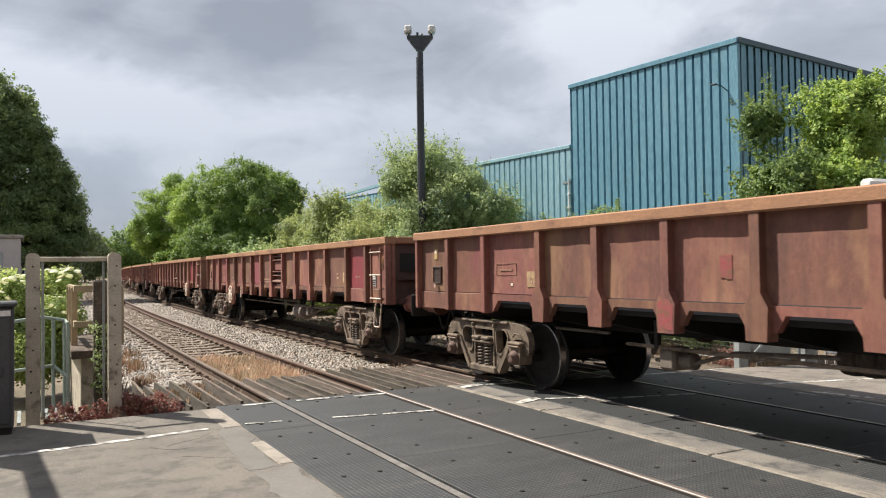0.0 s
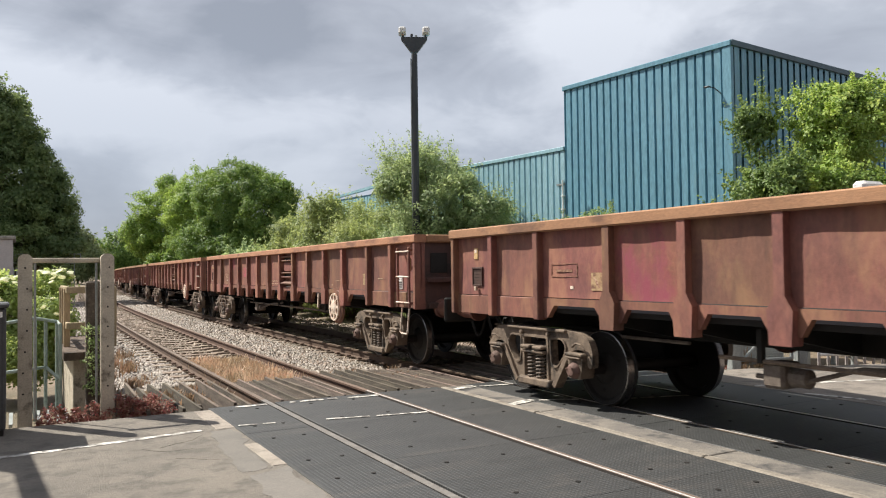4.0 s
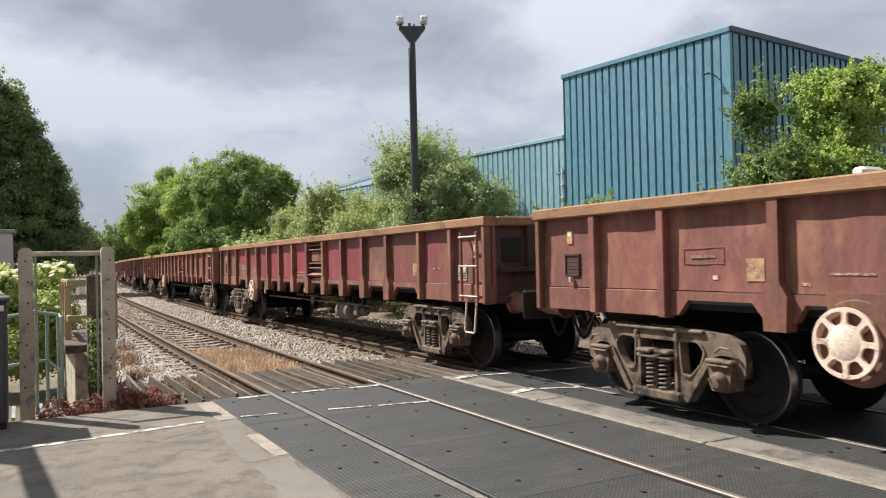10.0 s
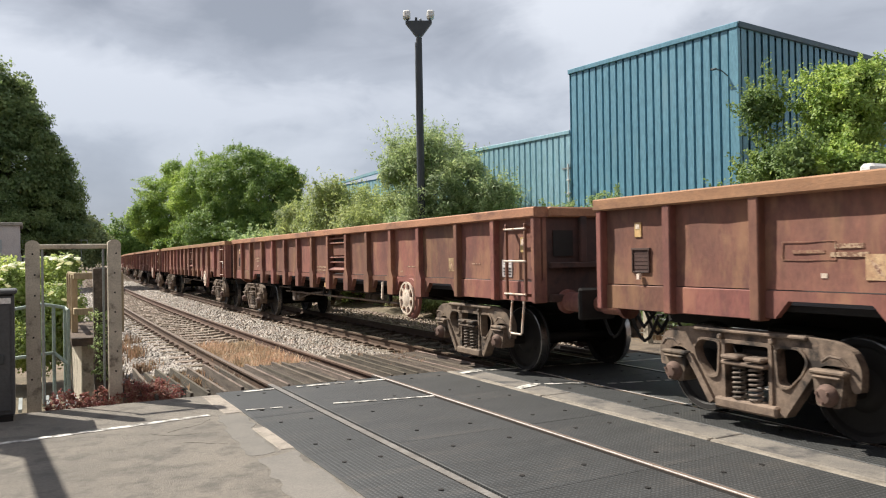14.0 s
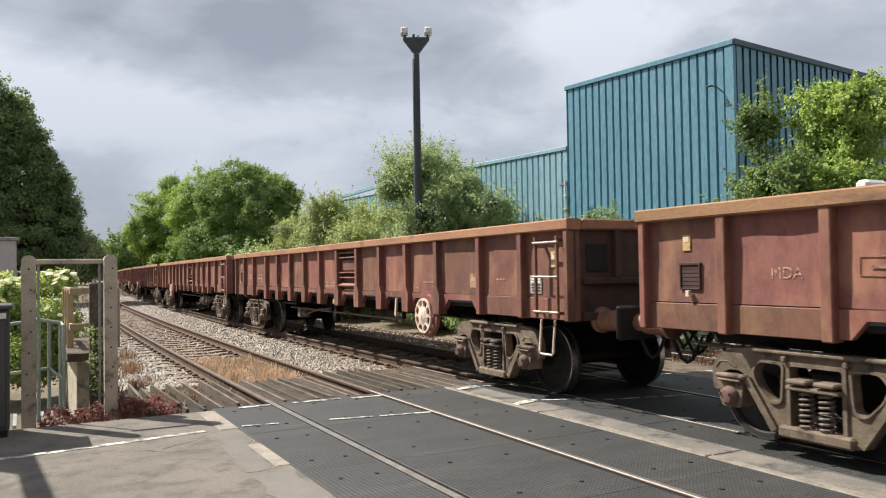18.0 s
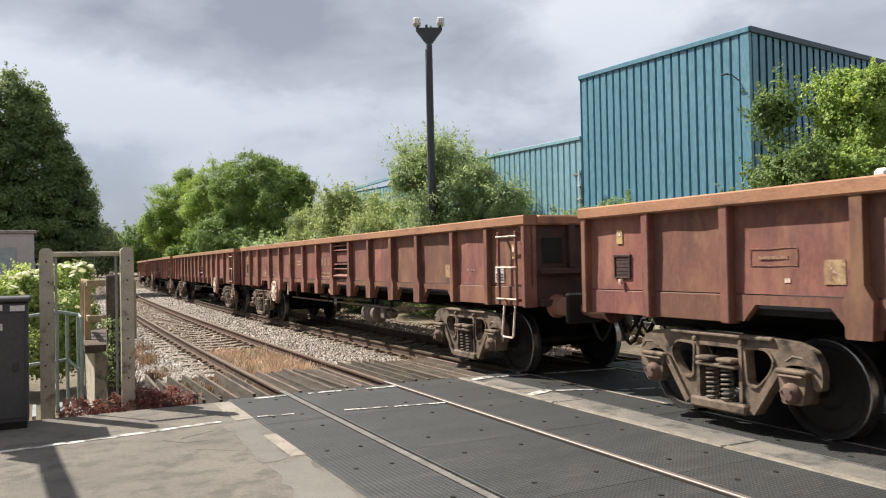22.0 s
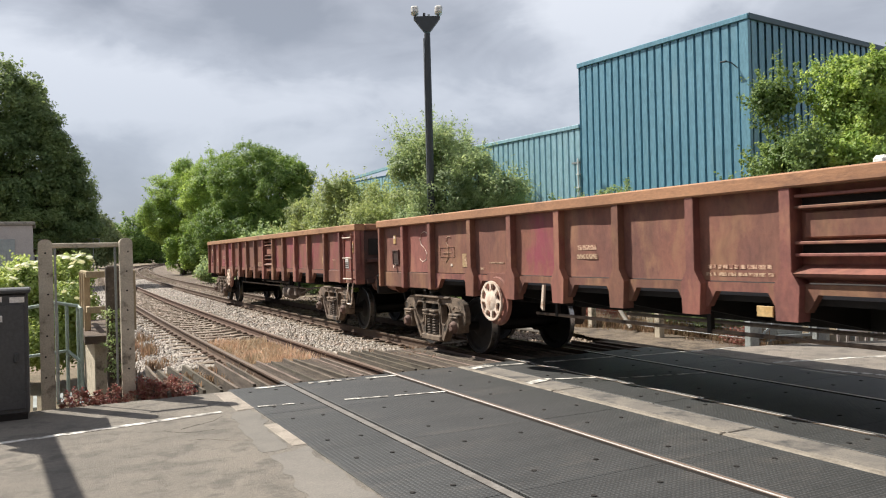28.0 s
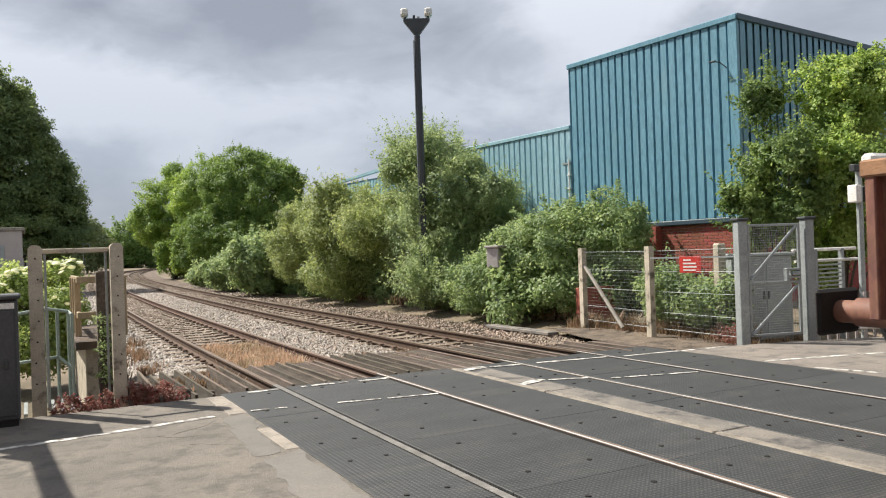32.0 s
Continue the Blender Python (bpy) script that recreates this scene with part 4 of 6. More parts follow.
        part("text_bar", Mesh().box(-1.276, -1.2715, from_tail(s) - wd / 2 + 0.02, from_tail(s) + wd / 2 - 0.02, z0 + 0.09, z1 - 0.02), CREAM, sg)
    # label holder near the tail
    fr = Mesh()
    y, z = from_tail(0.66), 1.60
    for q in ((y - 0.135, y - 0.120, z - 0.13, z + 0.13), (y + 0.120, y + 0.135, z - 0.13, z + 0.13), (y - 0.120, y + 0.120, z - 0.13, z - 0.115), (y - 0.145, y + 0.145, z + 0.115, z + 0.14)):
        fr.box(-1.282, -1.255, *q, 0.003)
    add("label_holder", fr, ENDRUST, "dark steel label holder")
    grid = Mesh().box(-1.268, -1.255, y - 0.118, y + 0.118, z - 0.113, z + 0.113)
    for k in range(5):
        grid.box(-1.272, -1.268, y - 0.118, y + 0.118, z - 0.09 + k * 0.042, z - 0.084 + k * 0.042)
    add("label_plate", grid, ENDRUST)
    add("label_clip", Mesh().box(-1.32, -1.28, y - 0.02, y + 0.02, z - 0.20, z - 0.14), CREAM)
    # yellow label plate under the sill
    add("tare_plate", Mesh().box(-1.29, -1.27, from_tail(9.12), from_tail(8.94), 1.02, 1.12, 0.004), YELLOW)
    # faded lettering and numbers
    rnd = random.Random(8)
    for s, z, wide, hh in ((8.72, 1.455, 0.76, 0.042), (8.72, 1.385, 0.82, 0.036), (15.8, 1.55, 0.24, 0.022)):
        y, end, m = from_tail(s) - wide / 2, from_tail(s) + wide / 2, Mesh()
        while y < end:
            w0 = rnd.uniform(0.03, 0.11)
            m.box(-1.2640, -1.258, y, min(y + w0, end), z + rnd.uniform(0, 0.004), z + hh)
            y += w0 + rnd.uniform(0.012, 0.03)
        tagged(add("faded_lettering", m, FADED_TEXT), kind="stuff")
    # cream notice, a small white mark and a faded ruled box on the third panel
    for s0 in (3.24, 14.93):
        ntc = add("notice", Mesh().box(-1.2645, -1.258, from_tail(s0 + 0.20), from_tail(s0), 1.44, 1.65), NOTICE, "dirty cream notice square")
        part("text_bar", Mesh().prism([(from_tail(s0 + 0.16), 1.46), (from_tail(s0 + 0.10), 1.50), (from_tail(s0 + 0.03), 1.61), (from_tail(s0 + 0.11), 1.56)], -1.2660, -1.2645), FADED_TEXT, ntc)
    add("white_mark", Mesh().box(-1.2640, -1.258, from_tail(2.90), from_tail(2.84), 1.45, 1.49), CREAM)
    for q in ((2.46, 2.98, 1.60, 1.605), (2.46, 2.98, 1.76, 1.765), (2.46, 2.466, 1.605, 1.76), (2.974, 2.98, 1.605, 1.76), (2.56, 2.88, 1.66, 1.69)):
        add("faded_lettering", Mesh().box(-1.2635, -1.258, from_tail(q[1]), from_tail(q[0]), q[2], q[3]), FAINT_TEXT)
    s = 13.55 if lead_wheel else 4.28
    for k in (-0.42, 0.42):
        add("white_mark", Mesh().box(-1.2640, -1.258, from_tail(s + k) - 0.05, from_tail(s + k) + 0.05, 1.405, 1.435), FADED_TEXT)
    add("faded_lettering", Mesh().box(-1.2640, -1.258, from_tail(s) - 0.2, from_tail(s) + 0.2, 1.50, 1.52), FADED_TEXT)
    # handbrake wheel and its guard
    s = 13.55 if lead_wheel else 4.28
    y, z = from_tail(s), 0.96
    gd = Mesh().lathe([(-1.33, 0.34), (-1.28, 0.36), (-1.26, 0.30)], 24, "x", (0, y - 0.06, z))
    gd.prism([(y - 0.42, 1.36), (y + 0.22, 1.36), (y + 0.16, 1.0), (y - 0.36, 1.0)], -1.30, -1.25)
    add("wheel_guard", gd, RUST, smooth=True)
    hw = Mesh()
    rim = [(y + 0.288 * math.cos(2 * math.pi * k / 32), z + 0.288 * math.sin(2 * math.pi * k / 32)) for k in range(32)]
    eyes = []
    for k in range(8):
        a = 2 * math.pi * (k + 0.5) / 8
        eyes.append(rounded([(y + r * math.cos(a + e), z + r * math.sin(a + e)) for r, e in ((0.160, -0.26), (0.258, -0.31), (0.262, 0.0), (0.258, 0.31), (0.160, 0.26))], 0.03))
    plate(hw, rim, eyes, -1.385, -1.355)
    hw.lathe([(-1.405, 0.03), (-1.402, 0.10), (-1.38, 0.155)], 20, "x", (0, y, z))
    hw.tube([(-1.37, y, z), (-1.25, y, z)], 0.03, 8)
    add("handbrake_wheel", hw, CREAM, "cream handbrake wheel with eight spokes", True)
    s = 12.30 if lead_wheel else 5.50
    y = from_tail(s)
    add("brake_lever", Mesh().prism([(y - 0.02, 1.22), (y + 0.02, 1.22), (y + 0.07, 0.92), (y + 0.02, 0.88)], -1.30, -1.27), CREAM, "white lever")


def make_wagon(lead_wheel):
    w = thing("box_wagon", "rusty brown open box wagon with ribbed steel sides", "freight wagon", group="freight train")
    for sx in (-1, 1):
        side_parts(w, sx, lead_wheel)
    hb = BODY / 2
    fl = Mesh().box(-1.2, 1.2, -hb + 0.05, hb - 0.05, 1.14, 1.20)
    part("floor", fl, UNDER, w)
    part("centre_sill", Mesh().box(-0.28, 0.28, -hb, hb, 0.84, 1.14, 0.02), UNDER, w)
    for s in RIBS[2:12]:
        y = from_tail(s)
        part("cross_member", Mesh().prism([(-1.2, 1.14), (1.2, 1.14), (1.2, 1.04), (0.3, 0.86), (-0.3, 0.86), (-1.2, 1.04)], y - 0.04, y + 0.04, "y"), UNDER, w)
    for e in (-1, 1):
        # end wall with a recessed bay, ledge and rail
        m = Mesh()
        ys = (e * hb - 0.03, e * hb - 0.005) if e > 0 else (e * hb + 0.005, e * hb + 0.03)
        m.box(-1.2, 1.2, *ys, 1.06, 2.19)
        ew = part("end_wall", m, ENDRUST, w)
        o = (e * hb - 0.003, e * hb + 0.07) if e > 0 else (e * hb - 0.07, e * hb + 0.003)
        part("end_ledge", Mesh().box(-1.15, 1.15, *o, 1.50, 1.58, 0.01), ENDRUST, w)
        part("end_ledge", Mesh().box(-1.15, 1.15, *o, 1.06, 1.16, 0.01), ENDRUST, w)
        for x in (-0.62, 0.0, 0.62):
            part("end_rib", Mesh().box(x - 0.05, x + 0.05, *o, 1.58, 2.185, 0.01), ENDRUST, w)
        part("end_rail", Mesh().box(-1.159, 1.159, *((e * hb - 0.20, e * hb + 0.06) if e > 0 else (e * hb - 0.06, e * hb + 0.20)), 2.175, 2.31, 0.02), RIM, w, "orange rusty top rail")
        # black plate: the dark of a recess in the end is put into its colour
        part("vent", Mesh().box(-1.08, -0.76, *((e * hb, e * hb + 0.012) if e > 0 else (e * hb - 0.012, e * hb)), 1.66, 2.0), UNDER, w)
        for x in (-0.87, 0.87):
            b = Mesh()
            y0 = e * hb
            b.lathe([(y0, 0.16), (y0 + e * 0.06, 0.16), (y0 + e * 0.07, 0.125), (y0 + e * 0.42, 0.125), (y0 + e * 0.43, 0.10), (y0 + e * 0.60, 0.10)], 18, "y", (x, 0, 1.06))
            bf = part("buffer", b, RUST, w, "", None, True)
            hd = Mesh()
            yy = (y0 + e * 0.60, y0 + e * 0.66)
            hd.box(x - 0.28, x + 0.28, min(yy), max(yy), 0.86, 1.26, 0.03)
            part("buffer_head", hd, UNDER, bf)
        c = Mesh()
        c.tube([(0, e * hb, 0.98), (0, e * (hb + 0.4), 0.98), (0, e * (hb + 0.69), 0.95)], 0.05, 8)
        c.tube([(0.05, e * (hb + 0.2), 0.98), (0.05, e * (hb + 0.45), 0.70), (0.05, e * (hb + 0.67), 0.92)], 0.025, 6)
        part("coupling", c, UNDER, w)
        for x in (-0.35, 0.4):
            h = Mesh()
            h.tube([(x, e * hb, 0.92)] + [(x, e * (hb + 0.08 + 0.5 * k / 6), 0.92 - 0.34 * math.sin(math.pi * k / 6)) for k in range(7)], 0.022, 6)
            part("brake_hose", h, UNDER, w, smooth=True)
    # air tank and pipes under the floor
    t = Mesh()
    s0, side = (6.2, 1) if lead_wheel else (10.32, -1)
    y0, y1 = from_tail(s0 + 0.95), from_tail(s0)
    y0 += 0.12
    y1 = y0 + 0.72
    drum = [(y0 - 0.03, 0.06)]
    for k in range(3):
        q = y0 + 0.24 * k
        drum += [(q, 0.155), (q + 0.03, 0.185), (q + 0.12, 0.195), (q + 0.21, 0.185), (q + 0.235, 0.160)]
    t.lathe(drum + [(y1 + 0.03, 0.06)], 20, "y", (side * 0.90, 0, 0.64))
    part("air_tank", t, DUST, w, "dusty brown air tank", None, True)
    for k in (0.2, 0.45):
        part("tank_strap", Mesh().box(side * 0.90 - 0.03, side * 0.90 + 0.03, y0 + k, y0 + k + 0.05, 0.78, 1.15), UNDER, w)
    if lead_wheel:
        y0, y1 = from_tail(5.2), from_tail(4.2)
    v = Mesh()
    v.box(-1.0, -0.72, y0 - 0.42, y0 - 0.18, 0.55, 0.80, 0.03)
    v.lathe([(y0 - 0.62, 0.05), (y0 - 0.6, 0.09), (y0 - 0.42, 0.09)], 12, "y", (-0.86, 0, 0.66))
    v.tube([(-0.9, y0 - 0.05, 0.64), (-0.9, y0 - 0.6, 0.64), (-0.7, y0 - 1.0, 0.78), (-0.7, y0 - 2.2, 0.84)], 0.025, 6)
    v.tube([(-0.7, y1, 0.86), (-0.7, y1 + 4.0, 0.86)], 0.022, 6)
    part("brake_valve", v, DUST, w)
    pi = Mesh().tube([(-1.02, from_tail(13.2), 0.80), (-1.02, from_tail(4.9), 0.80)], 0.022, 6)
    part("brake_pipe", pi, BOGIE, w)
    for s in (5.4, 8.1, 12.0):
        part("pipe_bracket", Mesh().box(-1.05, -0.99, from_tail(s) - 0.03, from_tail(s) + 0.03, 0.78, 1.1, 0.005), UNDER, w)
    for s in (BOGIE_TAIL, BODY - BOGIE_LEAD):
        make_bogie(w, from_tail(s), 1)
    return w


# the tail of the last wagon along the line, by time
TAIL = (-1.3627505429213568e-08, -5.87496162891713e-08, 8.479706217077553e-05, -0.002054674046793422, 0.019899494047750384, -9.808471264181508, 292.3883215583988)
LEAD_WHEEL = (0, 0, 1, 0, 0, 1, 1, 1, 0, 0, 0, 1, 1, 1, 0, 1, 1)     # from the last wagon forwards
# panels that are not plain rust, by wagon and bay from the tail: m maroon, p patchy
BAYS = {0: "pppppp.pppppppp", 9: ".pmmmmmm.mm.pp.", 10: "....p.....mmmm.", 11: ".......p...p...", 12: "...p...........", 13: "...p..p....pmp.",
        14: "..p.p.p......m.", 15: ".p..........p..", 16: "..p.pp..p......", 6: "....p..........", 1: "....p..........", 3: "......p........"}


SURGE_T = (0, 1, 3, 6, 7, 8, 9, 10, 11, 12, 13, 14, 16, 17, 18, 20, 21, 22, 23, 24, 25, 26, 28.5, 31, 32)
SURGE = (-0.22, 0.0, 0.01, -0.09, -0.115, -0.12, -0.095, 0.0, 0.065, 0.13, 0.165, 0.15, -0.06, -0.16, -0.14, -0.14, -0.055, 0.01, 0.005, 0.04, -0.03, -0.06, -0.06, 0.06, 0.0)


def tail_at(t):
    r = 0.0
    for c in TAIL:
        r = r * t + c
    return r + float(np.interp(t, SURGE_T, SURGE))


def on_line(s):
    """A wagon's pose with its middle at s: on the chord between its two bogies."""
    h = BODY / 2 - BOGIE_TAIL
    a, b = line_at(s - h), line_at(s + h)
    return Matrix.Translation(((a[0] + b[0]) / 2, (a[1] + b[1]) / 2, 0)) @ Matrix.Rotation(math.atan2(-(b[0] - a[0]), b[1] - a[1]), 4, "Z")


def make_train():
    first = {f: make_wagon(f) for f in (0, 1)}
    used, train = set(), []
    for k, f in enumerate(LEAD_WHEEL):
        w = first[f] if f not in used else copy_thing(first[f], Matrix.Identity(4))
        used.add(f)
        train.append(w)
    for k, w in enumerate(train):
        bays = BAYS.get(k, "")
        if k in (9, 10):
            w["label"] = "brown and maroon open box wagon with ribbed sides"
        sides = [ob for ob in w.children if ob.name.split(".")[0] == "panel"]
        for i, ob in enumerate(sides):
            c = bays[i % 15] if bays else "."
            if c != ".":
                slot = ob.material_slots[0]
                slot.link, slot.material = "OBJECT", MAROON if c == "m" else PATCHY
    # sprayed and chalked marks
    for k, s, z, wd, h, mat in ((12, 5.35, 1.72, 0.62, 0.30, PINK), (11, 4.15, 1.75, 0.60, 0.30, PINK), (15, 6.62, 1.68, 0.15, 0.24, PINK), (1, 6.4, 1.70, 0.5, 0.22, FADED_TEXT), (8, 3.1, 1.72, 0.35, 0.14, FADED_TEXT),
                                (3, 6.5, 1.78, 0.55, 0.16, FADED_TEXT), (9, 2.9, 1.66, 0.4, 0.16, FADED_TEXT), (12, 2.9, 1.64, 0.36, 0.12, FADED_TEXT), (6, 2.9, 1.66, 0.3, 0.12, FADED_TEXT), (0, 1.6, 1.60, 0.3, 0.14, FADED_TEXT), (0, 2.95, 1.70, 0.45, 0.14, FADED_TEXT),
                                (14, 14.6, 1.62, 0.16, 0.18, FADED_TEXT), (13, 13.3, 1.62, 0.16, 0.18, FADED_TEXT), (10, 15.9, 1.85, 0.3, 0.18, FADED_TEXT), (7, 2.9, 1.7, 0.4, 0.16, FADED_TEXT), (5, 1.72, 1.66, 0.30, 0.20, FADED_TEXT), (5, 2.8, 1.66, 0.5, 0.20, FADED_TEXT), (11, 1.7, 1.66, 0.2, 0.18, FADED_TEXT), (11, 2.75, 1.7, 0.35, 0.22, FADED_TEXT)):
        rnd = random.Random(int(k * 100 + s * 10))
        y = from_tail(s)
        if mat == PINK:
            # a sprayed patch with a ragged outline
            n = 16
            low = [(y - wd / 2 + wd * i / n, z - h / 2 * rnd.uniform(0.86, 1.0)) for i in range(n + 1)]
            high = [(y + wd / 2 - wd * i / n, z + h / 2 * rnd.uniform(0.86, 1.0)) for i in range(n + 1)]
            part("painted_mark", Mesh().prism(low + high, -1.2835, -1.279), mat, train[k], "pink sprayed patch")
        else:
            for row in range(2):
                zz, w0 = z - h * 0.5 * row, wd * rnd.uniform(0.35, 0.5)
                part("faded_lettering", Mesh().box(-1.2835, -1.279, y - w0, y + w0, zz - h * 0.15, zz + h * 0.13), mat, train[k])
    # rust where the maroon paint of one wagon has worn off low on its sides
    for s0, s1, za, zb in ((2.32, 3.48, 1.66, 1.72), (3.72, 4.63, 1.62, 1.70)):
        rnd = random.Random(int(s0 * 10))
        ya, yb, n = from_tail(s1), from_tail(s0), 14
        top = [(yb + (ya - yb) * i / n, zb + (za - zb) * i / n + rnd.uniform(-0.035, 0.035)) for i in range(n + 1)]
        part("worn_patch", Mesh().prism([(ya, 1.30), (yb, 1.30)] + top, -1.2825, -1.279), RUST, train[9], "rusty patch where the paint has worn off")
    # painted type code
    cu = bpy.data.curves.new("type_code", "FONT")
    cu.body, cu.size, cu.extrude, cu.align_x = "MDA", 0.15, 0.001, "CENTER"
    tmp = bpy.data.objects.new("type_code", cu)
    code = bpy.data.meshes.new_from_object(tmp)
    bpy.data.objects.remove(tmp)
    code.materials.append(FADED_TEXT)
    # a red-painted foot on one rib, and faded yellow letter shapes
    part("painted_mark", Mesh().prism([(from_tail(5.89) - 0.10, 1.04), (from_tail(5.89) + 0.09, 1.04), (from_tail(5.89) + 0.11, 1.30), (from_tail(5.89) + 0.04, 1.36), (from_tail(5.89) - 0.05, 1.35), (from_tail(5.89) - 0.11, 1.29)], -1.3745, -1.370), PINK, train[15], "red-painted rib foot")
    for y0 in (8.42, 8.66, 8.90):
        part("painted_mark", Mesh().box(-1.2835, -1.279, from_tail(y0) - 0.08, from_tail(y0) + 0.08, 1.66, 1.84), FAINT_TEXT, train[3], "faded yellow letter shape")
    part("type_code", code, None, train[6], "faded painted type code", Matrix.Translation((-1.2835, from_tail(1.78), 1.58)) @ Matrix.Rotation(radians(-90), 4, "Z") @ Matrix.Rotation(radians(90), 4, "X"))
    # chalked strokes
    ess = [(0.16, 0.22), (0.06, 0.26), (-0.08, 0.22), (-0.13, 0.12), (-0.08, 0.03), (0.06, -0.04), (0.14, -0.13), (0.10, -0.23), (-0.03, -0.27), (-0.14, -0.22)]
    for k, s, z, pts in ((1, 1.83, 1.79, ess), (1, 2.75, 1.72, [(0.10, 0.2), (-0.02, 0.22), (-0.06, 0.12), (0.02, 0.05), (0.02, -0.12), (-0.08, -0.2)]), (0, 1.75, 1.42, [(0.1, 0.1), (0.06, -0.1), (-0.02, 0.05), (-0.06, -0.1), (-0.12, -0.04)]),
                         (8, 7.6, 1.80, [(0.10, 0.14), (-0.10, -0.14)]), (8, 7.6, 1.80, [(-0.10, 0.14), (0.10, -0.14)]), (1, 16.2, 1.30, [(0.12, -0.08), (0.08, 0.1), (0.0, -0.06), (-0.06, 0.08), (-0.12, -0.06)]), (0, 5.2, 1.42, [(0.05, 0.03), (0.0, -0.03), (-0.05, 0.03)])):
        y = from_tail(s)
        part("chalk_mark", Mesh().tube([(-1.2805, y - p, z + q) for p, q in pts], 0.006, 5), CREAM if pts is ess else FADED_TEXT, train[k], "chalked mark")
    return train


TRAIN = make_train()


# ---- blue industrial building ----
WALL_A = Vector((15.35, 13.33, 0))                # the corner
ALONG = Vector((-0.1234, 0.9924, 0))              # along the lit wall, away
ACROSS = Vector((0.9924, 0.1234, 0))              # along the shaded wall


def frame_on(origin, along):
    """A pose whose x runs along a wall and whose y points into the building."""
    x = along.normalized()
    z = Vector((0, 0, 1))
    y = z.cross(x)
    return Matrix((( x.x, y.x, 0, origin.x), (x.y, y.y, 0, origin.y), (0, 0, 1, origin.z), (0, 0, 0, 1)))


def cladding(parent, length, z0, z1, pitch, flip, d=0.075, mat=BLUE):
    """Trapezoid-ribbed sheet wall, built rib by rib; its outside is on the side of -y (or +y, flipped)."""
    s = 1 if flip else -1
    m = Mesh()
    n = max(1, int(round(length / pitch)))
    p = length / n
    xs = []
    for i in range(n):
        a = i * p
        xs += [(a, 0.0), (a + p * 0.68, 0.0), (a + p * 0.71, d), (a + p * 0.90, d), (a + p * 0.97, 0.0)]
    xs.append((length, 0.0))
    for x, o in xs:
        m.v += [(x, s * o * -1 + s * 0.085, z0), (x, s * o * -1 + s * 0.085, z1)]
    m.f = [(2 * i, 2 * i + 2, 2 * i + 3, 2 * i + 1) for i in range(len(xs) - 1)]
    m.m = [0] * len(m.f)
    m.box(0, length, -0.02 if s < 0 else 0.0, 0.0 if s < 0 else 0.02, z0, z1)
    return part("cladding", m, mat, parent)


def make_building():
    b = thing("industrial_building", "blue ribbed-steel industrial building on a red brick base", "building", frame_on(WALL_A, ALONG))
    ln = 5.72
    # long lit wall: local x away from the corner; inside is -y here, outside +y
    core = Mesh().box(0.05, ln, -12.0, -0.05, 2.3, 7.05)
    part("wall", core, BLUE, b)
    cladding(b, ln, 2.34, 7.12, 0.262, True)
    m = Mesh()
    m.box(-0.06, ln + 0.04, -0.02, 0.13, 7.10, 7.24, 0.015)
    part("roof_trim", m, BLUE, b)
    part("corner_trim", Mesh().box(-0.055, 0.20, 0.0, 0.105, 2.32, 7.10, 0.01), BLUE, b)
    part("base_trim", Mesh().box(-0.06, ln, -0.02, 0.15, 2.20, 2.33, 0.02), BLUEDARK, b)
    # shaded end wall along -y
    m = Mesh()
    n = 40
    for i in range(n):
        y = -0.05 - i * 0.30
        m.prism([(-0.045, y), (-0.045, y - 0.20), (-0.005, y - 0.22), (-0.005, y - 0.28)][::-1] + [(0.05, y - 0.30), (0.05, y)], 2.34, 7.12, "z")
    part("cladding", m, BLUE, b)
    part("roof_trim", Mesh().box(-0.10, -0.02, -12.1, 0.10, 7.10, 7.245, 0.01), BLUEDARK, b)
    part("roof", Mesh().box(0.0, ln, -12.0, 0.02, 7.06, 7.14), BLUEDARK, b)
    part("end_base", Mesh().box(-0.03, 0.05, -12.0, -0.02, -0.4, 2.3), BRICK, b)
    lamp = Mesh()
    lamp.tube([(0.26, 0.08, 5.98), (0.36, 0.20, 6.12), (0.46, 0.30, 6.16)], 0.014, 6)
    lamp.box(0.42, 0.58, 0.26, 0.34, 6.14, 6.18, 0.01)
    part("wall_light", lamp, MAST, b)
    # lower wing beyond
    w = thing("industrial_building", "lower blue ribbed-steel wing of the works", "building", frame_on(WALL_A + ALONG * (ln + 0.02), ALONG))
    part("wall", Mesh().box(0.05, 16.5, -9.0, -0.05, 2.3, 5.0), BLUE, w)
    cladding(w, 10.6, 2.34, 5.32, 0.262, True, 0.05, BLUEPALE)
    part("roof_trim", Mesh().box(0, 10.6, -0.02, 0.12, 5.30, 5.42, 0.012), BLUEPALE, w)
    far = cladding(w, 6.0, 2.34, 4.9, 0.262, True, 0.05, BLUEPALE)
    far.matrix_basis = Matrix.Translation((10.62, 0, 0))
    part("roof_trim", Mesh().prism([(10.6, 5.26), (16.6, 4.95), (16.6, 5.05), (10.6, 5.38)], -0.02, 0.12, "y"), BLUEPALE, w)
    part("base", Mesh().box(0, 16.5, -0.05, 0.02, -0.4, 2.3), BRICK, w)
    pipe = Mesh()
    pipe.tube([(0.06, 0.12, 2.3), (0.06, 0.12, 4.4)], 0.022, 8)
    for z in (2.7, 3.1, 3.5, 3.9):
        pipe.box(0.0, 0.12, 0.02, 0.16, z, z + 0.03)
    part("downpipe", pipe, WHITE, w)
    part("bracket", Mesh().box(0.0, 0.35, 0.06, 0.10, 4.25, 4.30), GALV, w)


make_building()


